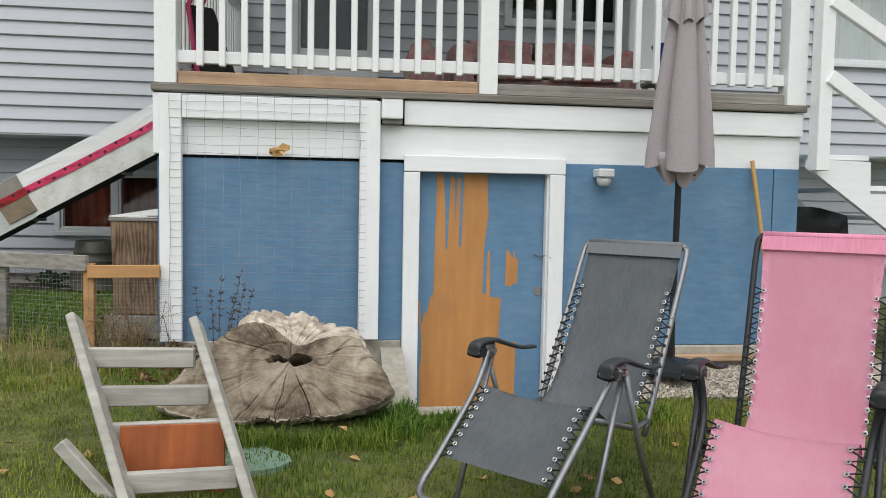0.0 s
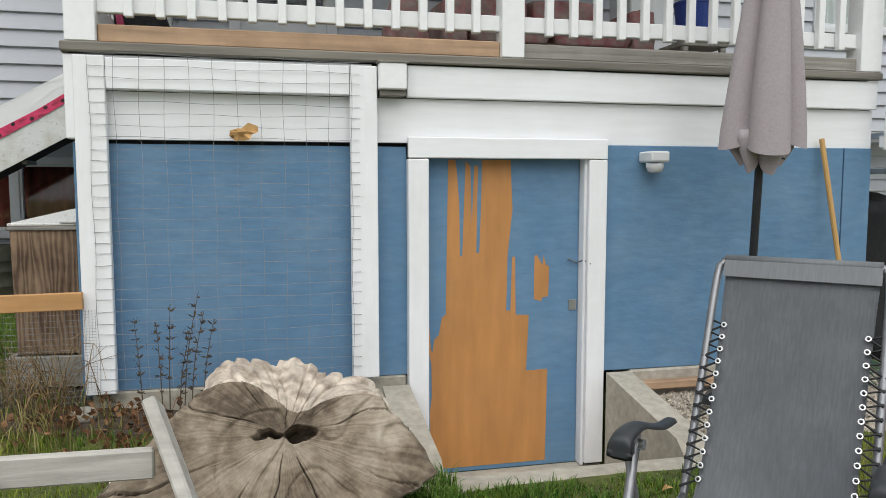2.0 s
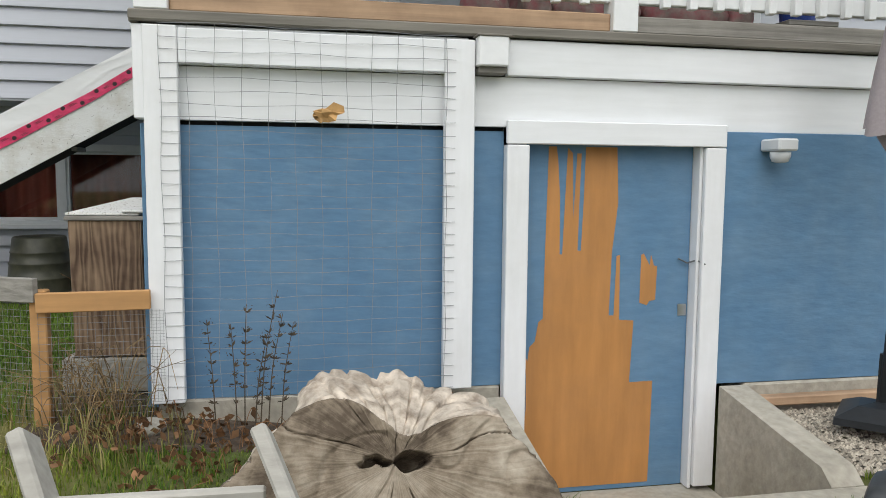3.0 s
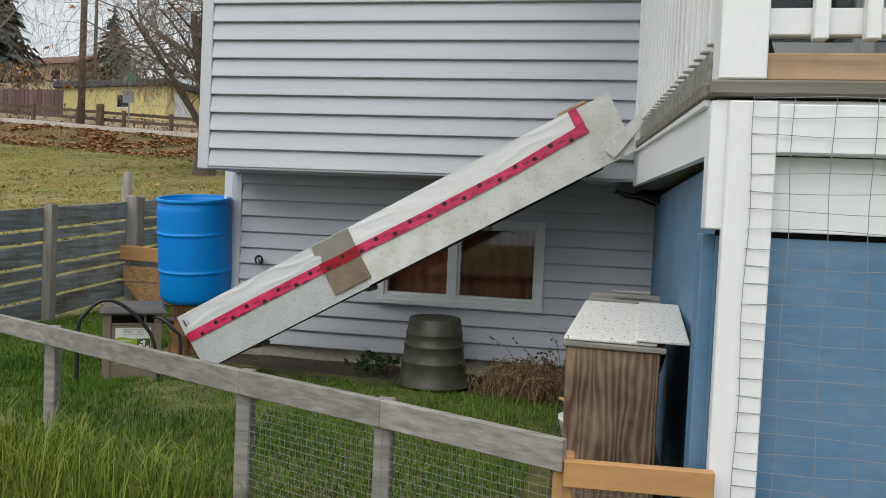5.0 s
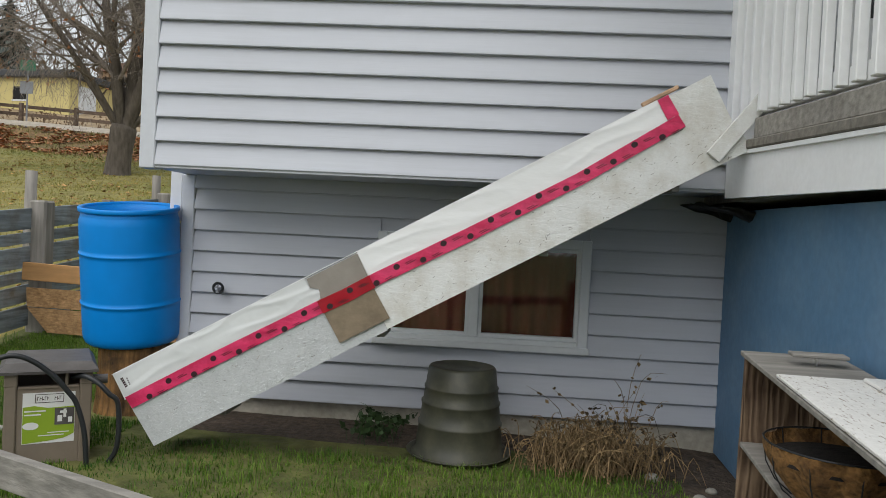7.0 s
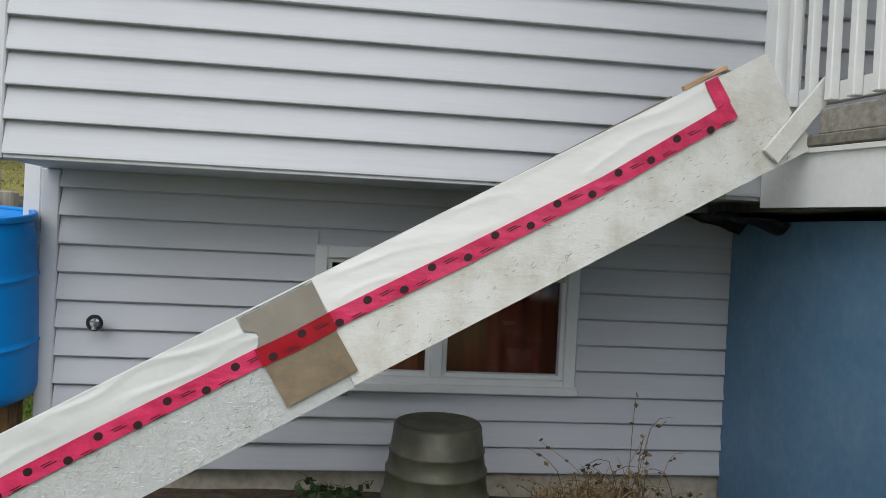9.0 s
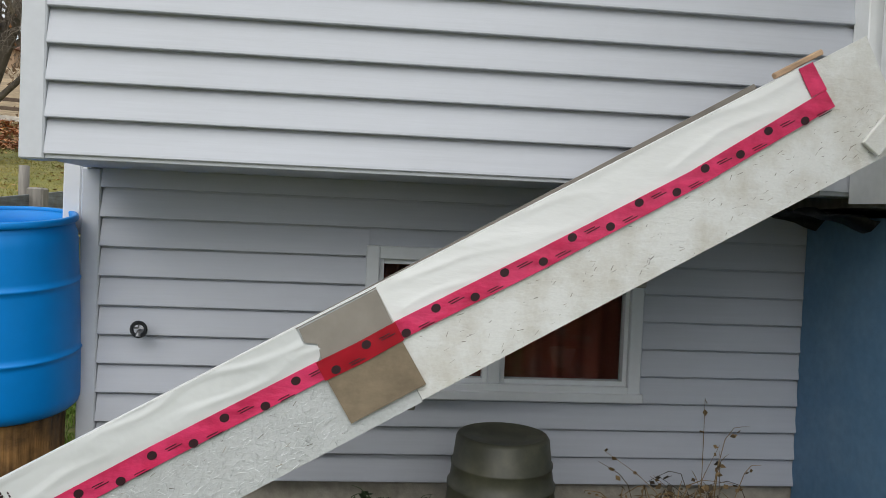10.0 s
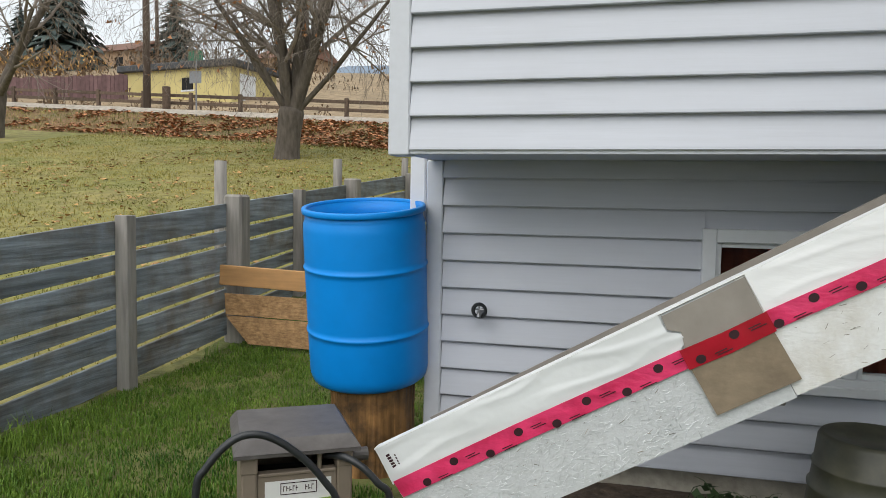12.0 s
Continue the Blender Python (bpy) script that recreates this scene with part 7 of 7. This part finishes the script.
M["fallen"] = material("fallen_rust_leaves", (0.34, 0.155, 0.07), 0.85, grain=10, amount=0.3, bump=0.1, island=0.55)
scatter_leaves("fallen_leaves", 26000, (-27, -5.5, 18, 33), lambda x, y: -5.6 < road_q(x, y) < -0.3 and noise.noise(Vector((x * 0.7, y * 0.7, 0))) + 0.5 * noise.noise(Vector((x * 2.1, y * 2.1, 4))) > -0.2 - 0.035 * (x + 14), 0.085, M["fallen"], 11, "fallen rust-brown leaves covering the roadside bank")
M["lawn_leaf"] = material("tan_lawn_leaves", (0.34, 0.20, 0.08), 0.85, grain=8, amount=0.3, bump=0, island=0.5)
scatter_leaves("fallen_leaves", 2200, (-18, -6.8, 10, 24), lambda x, y: road_q(x, y) < -5.4 and noise.noise(Vector((x * 0.35, y * 0.35, 7))) > -0.1, 0.045, M["lawn_leaf"], 12, "scattered fallen leaves on the neighbouring lawn")
scatter_leaves("fallen_leaves", 60, (-2.5, 1.5, 1.8, 4.0), lawn_ok, 0.03, M["dead_leaf"], 13, "few dead leaves on the lawn")


# ---- neighbourhood ----
M["bark"] = material("grey_brown_bark", (0.105, 0.088, 0.072), 0.95, grain=14, amount=0.4, bump=1.0, bump_size=0.03, stretch=(1, 1, 0.3))
M["twig"] = material("dark_twigs", (0.19, 0.16, 0.135), 0.95, grain=10, amount=0.3, bump=0)


def bare_tree(base, height, girth, seed, limbs, label, depth=4, leaves=0, rise=0.22):
    rnd = random.Random(seed)
    tr = thing("bare_tree", base, label, "tree", "bare autumn trees")
    trunk, crown, rest = bmesh.new(), bmesh.new(), bmesh.new()
    b = Vector(base)
    fork = b + Vector((0.12, 0, height * rise))
    tube(arc([b - Vector((0, 0, 0.2)), b + Vector((0, 0, 0.25)), b + Vector((0.05, 0, height * rise * 0.55)), fork], 4), [girth * k for k in (1.5, 1.35, 1.2, 1.1, 1.0, 0.97, 0.95, 0.93, 0.93, 0.95, 0.98, 1.0, 0.9)], 16, trunk)

    def grow(p, d, length, r, level):
        n = 5
        pts, q = [p], p
        for i in range(n):
            d = (d + Vector((rnd.uniform(-1, 1), rnd.uniform(-1, 1), rnd.uniform(-0.6, 0.5))) * (0.13 + 0.06 * level) + Vector((0, 0, (0.05, 0.03, -0.05, -0.12, -0.16)[level]))).normalized()
            q = q + d * length / n
            pts.append(q)
        rs = [r * (1 - 0.5 * i / n) for i in range(n + 1)]
        tube(pts, rs, max(3, 10 - 2 * level), crown if level else trunk, caps=False)
        if level >= depth:
            return
        for i in range(1 if level else 2, n + 1):
            for _ in range(2):
                if rnd.random() < (0.60 if level < 3 else 0.48):
                    side = d.cross(Vector((rnd.uniform(-1, 1), rnd.uniform(-1, 1), rnd.uniform(-1, 1)))).normalized()
                    nd = (d * 0.55 + side * 0.85 + Vector((0, 0, 0.12 - 0.13 * level))).normalized()
                    grow(pts[i], nd, length * rnd.uniform(0.5, 0.68), max(rs[i] * 0.5, 0.004), level + 1)
        if leaves and level >= 2 and rnd.random() < leaves:
            for _ in range(3):
                c = q + Vector((rnd.uniform(-1, 1), rnd.uniform(-1, 1), rnd.uniform(-1, 0.5))) * 0.25
                rest.faces.new([rest.verts.new(c + Vector((rnd.uniform(-1, 1), rnd.uniform(-1, 1), rnd.uniform(-1, 1))) * 0.07) for _ in range(4)])

    for dx, dy, dz, l, k in limbs:
        grow(fork - Vector((0, 0, 0.25)), Vector((dx, dy, dz)).normalized(), height * l, girth * k, 0)
    part("trunk", trunk, M["bark"], tr, smooth=True)
    part("crown", crown, M["twig"], tr)
    if leaves:
        tagged(part("last_leaves", rest, M["fallen"], tr), kind="stuff")
    return tr


bare_tree((-11.28, 20.5, 2.5), 8.5, 0.29, 3, ((-0.12, 0, 1, 0.42, 0.62), (0.20, 0.1, 1, 0.45, 0.68), (0.46, -0.1, 1, 0.42, 0.60), (0.05, 0.3, 1, 0.40, 0.5), (1.0, -0.2, 0.8, 0.42, 0.24), (-0.62, 0.1, 1, 0.48, 0.34), (0.1, -0.5, 1, 0.36, 0.4), (-0.4, -0.5, 1, 0.42, 0.24)),
          "bare autumn tree with a forked trunk on the lawn", leaves=0.06, rise=0.155)
bare_tree((-20.3, 21.3, 2.75), 8.0, 0.24, 8, ((-0.5, 0, 1, 0.40, 0.6), (0.3, 0.2, 1, 0.42, 0.6), (0.9, -0.2, 0.7, 0.38, 0.4)), "bare autumn tree on the sloping lawn", depth=3)
M["needles"] = material("dark_conifer_needles", (0.045, 0.062, 0.055), 0.9, grain=4, amount=0.4, bump=0, island=0.4)


def conifer(base, height, width, seed):
    rnd = random.Random(seed)
    tr = thing("conifer", base, "tall dark spruce behind the houses", "tree", "distant spruces")
    part("trunk", tube([base, (base[0], base[1], base[2] + height)], [width * 0.06, width * 0.01], 8), M["bark"], tr)
    bm = bmesh.new()
    b = Vector(base)
    for i in range(int(height * 55)):
        t = rnd.random() ** 1.25
        z = height * (0.06 + 0.94 * t)
        r = width * 0.5 * (1 - t) ** 0.85 * rnd.uniform(0.45, 1.15) + 0.1
        a = rnd.uniform(0, math.tau)
        d = Vector((math.cos(a), math.sin(a), 0))
        s = Vector((-d.y, d.x, 0))
        p = b + Vector((0, 0, z))
        for k in range(5):
            f0, w = 0.2 + 0.2 * k, r * 0.22 * (1.2 - 0.15 * k)
            c = p + d * r * f0 + Vector((0, 0, -r * 0.28 * f0))
            e = c + d * r * 0.3 + Vector((0, 0, -r * 0.22)) + s * rnd.uniform(-1, 1) * w
            bm.faces.new([bm.verts.new(v) for v in (c + s * w, c - s * w, e)])
    part("crown", bm, M["needles"], tr)


conifer((-56.3, 64.5, 10.5), 13.5, 10.0, 1)
conifer((-62.5, 66.0, 10.5), 10.0, 7.0, 4)
conifer((-49.0, 71.5, 12.0), 10.5, 7.0, 2)
conifer((-75.0, 66.0, 10.5), 11.0, 5.0, 3)
# utility poles and wires
M["pole"] = material("dark_utility_pole_wood", (0.09, 0.065, 0.05), 0.9, grain=10, amount=0.3, bump=0.4, stretch=(1, 1, 0.1))
for x, y in ((-22.8, 31.2), (-40.0, 56.0)):
    z = ground_z(x, y)
    up = thing("utility_pole", (x, y, z), "dark wooden utility pole by the road", "pole", "utility poles")
    part("shaft", tube([(x, y, z - 0.3), (x, y, z + 9.5)], [0.16, 0.11], 12), M["pole"], up, smooth=True)
    part("cross_arm", box(x - 1.1, x + 1.1, y - 0.06, y + 0.06, z + 8.6, z + 8.72), M["pole"], up)
wires = thing("overhead_wires", (-22.8, 31.2, 12), "thin dark overhead wires between poles", "wires")
for h, o in ((7.9, 0), (7.4, 0), (9.0, -1.0), (9.0, 1.0), (6.9, 0)):
    for x1, y1 in ((-70.0, 36.0), (30.0, 30.0)):
        a, b = Vector((-22.8 + o, 31.2, ground_z(-22.8, 31.2) + h)), Vector((x1, y1, ground_z(-22.8, 31.2) + h))
        part("wire", tube([a.lerp(b, k / 14) - Vector((0, 0, 1.2 * math.sin(k / 14 * math.pi))) for k in range(15)], 0.014, 4), M["dark"], wires)
# rail fence
M["rail_brown"] = material("brown_rail_fence", (0.095, 0.065, 0.045), 0.9, grain=10, amount=0.35, bump=0.3, random_ob=0.2)
rf = thing("rail_fence", (-20, 32, 5), "brown wooden rail fence along the field", "fence")
fp = [(-52.0 + 2.35 * k, 33.9 - 0.055 * k * 2.35) for k in range(22)]
for x, y in fp:
    z = ground_z(x, y)
    part("post", box(x - 0.07, x + 0.07, y - 0.07, y + 0.07, z - 0.2, z + 1.2, 0.01), M["rail_brown"], rf)
for (x0, y0), (x1, y1) in zip(fp, fp[1:]):
    for h in (0.42, 0.75, 1.06):
        part("rail", beam((x0, y0, ground_z(x0, y0) + h), (x1, y1, ground_z(x1, y1) + h), 0.045, 0.13, 0.006), M["rail_brown"], rf)
part("gate_post", box(-22.6, -22.35, 31.9, 32.15, 4.6, 6.25, 0.02), M["rail_brown"], rf)
# pale gravel shoulder along the top of the bank
M["shoulder"] = material("pale_gravel_shoulder", (0.56, 0.51, 0.44), 0.95, grain=6, amount=0.2, bump=0.3)
bm = bmesh.new()
edge = []
for k in range(60):
    u = -40.0 + k * 0.9
    d = 25.7 - (min(max(u, -45.0), 12.0) + 4.4) * 0.316
    edge.append([bm.verts.new((x, y, ground_z(x, y) + (0.05 if q < -0.5 else 0.20) + 0.02 * noise.noise(Vector((k * 0.7, q, 0))))) for q in (-0.75, -0.3, 0.3) for x, y in ((EYE0[0] + (d + q) * AX[0] + u * AX[1], EYE0[1] + (d + q) * AX[1] - u * AX[0]),)])
for p, q in zip(edge, edge[1:]):
    for i in range(2):
        bm.faces.new((p[i], p[i + 1], q[i + 1], q[i]))
bmesh.ops.solidify(bm, geom=bm.faces[:], thickness=0.16)
solo("road_shoulder", bm, M["shoulder"], (-15, 30, 4.3), "pale gravel shoulder of the road", "road", "structure")
M["far_boards"] = material("red_brown_fence_boards", (0.13, 0.075, 0.075), 0.9, grain=4, amount=0.25, bump=0.2, random_ob=0.2)
bf = thing("far_board_fence", (-43.49, 42.0, 7.24), "low red-brown board fence beyond the field", "fence")
for k in range(40):
    x = -43.49 + k * 0.2878
    part("board", box(x, x + 0.2678, 42.0, 42.05, 6.7, 8.62 + 0.04 * math.sin(k * 1.7)), M["far_boards"], bf)
# yellow workshop
M["yellow"] = material("pale_yellow_siding", (0.56, 0.47, 0.20), 0.7, grain=3, amount=0.06, bump=0.1, stain=(0.48, 0.40, 0.18), stain_amount=0.5, stain_scale=0.5)
M["shingle"] = material("dark_shingles", (0.06, 0.062, 0.066), 0.9, grain=3, amount=0.25, bump=0.4)
shop = thing("workshop", (-29, 46, 7), "long pale yellow workshop with dark shingle roof", "building", kind="")
bw = Matrix.Translation((-25.9, 43.0, 7.0)) @ pose(0, 0, 0, 0, 0, -9)


def local_box(m, *a, bevel=0.0):
    b = box(*a, bevel)
    b.transform(m)
    return b


part("wall", local_box(bw, -8.2, 0, 0, 4.2, -0.9, 2.1), M["yellow"], shop)
part("roof", local_box(bw, -8.5, 0.3, -0.3, 4.5, 2.1, 2.5, bevel=0.05), M["shingle"], shop)
win = part("window", local_box(bw, -3.6, -2.8, -0.05, 0.02, 0.9, 1.6), M["dark"], shop)
part("frame", local_box(bw, -3.7, -2.7, -0.03, 0.0, 0.8, 0.9), M["vinyl_white"], win)
part("door", local_box(bw, -0.02, 0.04, 0.7, 2.1, -0.3, 1.8), M["vinyl_white"], shop)
# far houses
M["brown_house"] = material("tan_house_wall", (0.32, 0.22, 0.14), 0.8, grain=2, amount=0.1, bump=0.1)
M["brown_roof"] = material("red_brown_roof", (0.16, 0.085, 0.06), 0.9, grain=2, amount=0.2, bump=0.2)


def far_house(x, y, z, w, d, h, turn, label, wall_m, roof_m):
    hs = thing("house", (x, y, z), label, "house", "distant houses", turn=turn)
    m = pose(x, y, z, 0, 0, turn)
    part("wall", local_box(m, -w / 2, w / 2, -d / 2, d / 2, -2.0, h), wall_m, hs)
    bm = bmesh.new()
    v = [bm.verts.new(p) for p in ((-w / 2 - 0.5, -d / 2 - 0.5, h), (w / 2 + 0.5, -d / 2 - 0.5, h), (w / 2 + 0.5, d / 2 + 0.5, h), (-w / 2 - 0.5, d / 2 + 0.5, h), (-w / 2 - 0.2, 0, h + 1.9), (w / 2 + 0.2, 0, h + 1.9))]
    for f_ in ((0, 1, 5, 4), (2, 3, 4, 5), (1, 2, 5), (3, 0, 4), (3, 2, 1, 0)):
        bm.faces.new([v[i] for i in f_])
    bm.transform(m)
    part("roof", bm, roof_m, hs)
    for k in range(3):
        wx = -w * 0.35 + k * w * 0.33
        wd = part("window", local_box(m, wx - 0.6, wx + 0.6, -d / 2 - 0.04, -d / 2 + 0.02, h - 1.9, h - 0.7), M["dark"], hs)
        part("frame", local_box(m, wx - 0.7, wx + 0.7, -d / 2 - 0.03, -d / 2, h - 2.0, h - 1.9), M["vinyl_white"], wd)


far_house(-47.0, 95.0, 17.2, 8, 7, 2.0, -8, "distant tan house with red-brown roof", M["brown_house"], M["brown_roof"])
far_house(-66.0, 86.0, 16.0, 11, 8, 2.6, -10, "distant low tan house beyond the field", M["brown_house"], M["brown_roof"])
# street sign
sg = thing("street_sign", (-19.7, 29.9, ground_z(-19.7, 29.9)), "green street sign on a thin steel post", "sign")
z = ground_z(-19.7, 29.9)
part("sign_post", tube([(-19.7, 29.9, z - 0.2), (-19.7, 29.9, z + 2.55)], 0.03, 8), M["grey_metal"], sg)
M["sign_green"] = material("green_sign_face", (0.02, 0.15, 0.08), 0.5, grain=5, amount=0.05, bump=0)
part("sign_plate", box(-20.0, -19.4, 29.86, 29.88, z + 2.15, z + 2.52, 0.003), M["sign_green"], sg)
part("sign_plate", box(-19.95, -19.45, 29.84, 29.86, z + 1.3, z + 1.75, 0.003), M["grey_metal"], sg)
# shrubs and wooded far hills
M["shrub"] = material("brown_autumn_shrubs", (0.13, 0.085, 0.05), 0.95, grain=1.2, amount=0.4, bump=0, island=0.5)


def shrubs(name, count, area, hmin, hmax, seed, mat, label):
    rng = random.Random(seed)
    bm = bmesh.new()
    for _ in range(count):
        x, y = rng.uniform(area[0], area[1]), rng.uniform(area[2], area[3])
        z, h = ground_z(x, y), rng.uniform(hmin, hmax)
        for _k in range(46):
            c = Vector((x + rng.gauss(0, h * 0.3), y + rng.gauss(0, h * 0.3), z + h * rng.random()))
            s = h * 0.09
            bm.faces.new([bm.verts.new(c + Vector((rng.uniform(-s, s), rng.uniform(-s, s), rng.uniform(-s * 1.8, s * 1.8)))) for _v in range(3)])
    solo(name, bm, mat, (area[0], area[2], 5), label, "shrubs", "stuff")


shrubs("shrubs", 46, (-60, -16, 47, 62), 1.0, 2.6, 2, M["shrub"], "brown leafless shrubs beyond the field")
shrubs("shrubs", 20, (-34, -17, 34, 37), 0.5, 1.3, 3, M["shrub"], "dry bushes behind the rail fence")
M["shrub_gold"] = material("golden_autumn_shrubs", (0.36, 0.215, 0.075), 0.95, grain=1.2, amount=0.4, bump=0, island=0.5)
shrubs("shrubs", 26, (-60, -48, 56, 63), 1.0, 2.2, 7, M["shrub_gold"], "golden brown autumn bushes on the slope")
shrubs("shrubs", 16, (-46, -17, 36, 40), 0.5, 1.1, 9, M["shrub"], "dry brush in the field")
# pale blue base colour carries the distance haze over the woods
M["hill"] = material("hill_with_painted_haze", (0.20, 0.25, 0.31), 1.0, grain=0.02, amount=0.15, bump=0)
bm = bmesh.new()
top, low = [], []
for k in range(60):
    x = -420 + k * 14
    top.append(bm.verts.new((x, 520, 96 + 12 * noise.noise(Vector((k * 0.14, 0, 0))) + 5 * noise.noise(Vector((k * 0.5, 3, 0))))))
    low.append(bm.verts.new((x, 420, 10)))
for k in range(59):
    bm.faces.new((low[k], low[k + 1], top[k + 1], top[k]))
solo("backdrop", bm, M["hill"], (0, 480, 10), "far wooded hills with the haze painted in pale blue", "hills", "structure")
# round posts of the wire fence beyond
for x, y in ((-7.35, 11.2), (-7.4, 14.2), (-7.4, 17.2)):
    z = ground_z(x, y)
    solo("round_post", tube([(x, y, z - 0.1), (x, y, 2.14 + 0.06 * (y - 11.2))], [0.062, 0.058], 14), M["post_wood"], (x, y, z), "weathered round wooden fence post", "post", group="round posts", smooth=True)
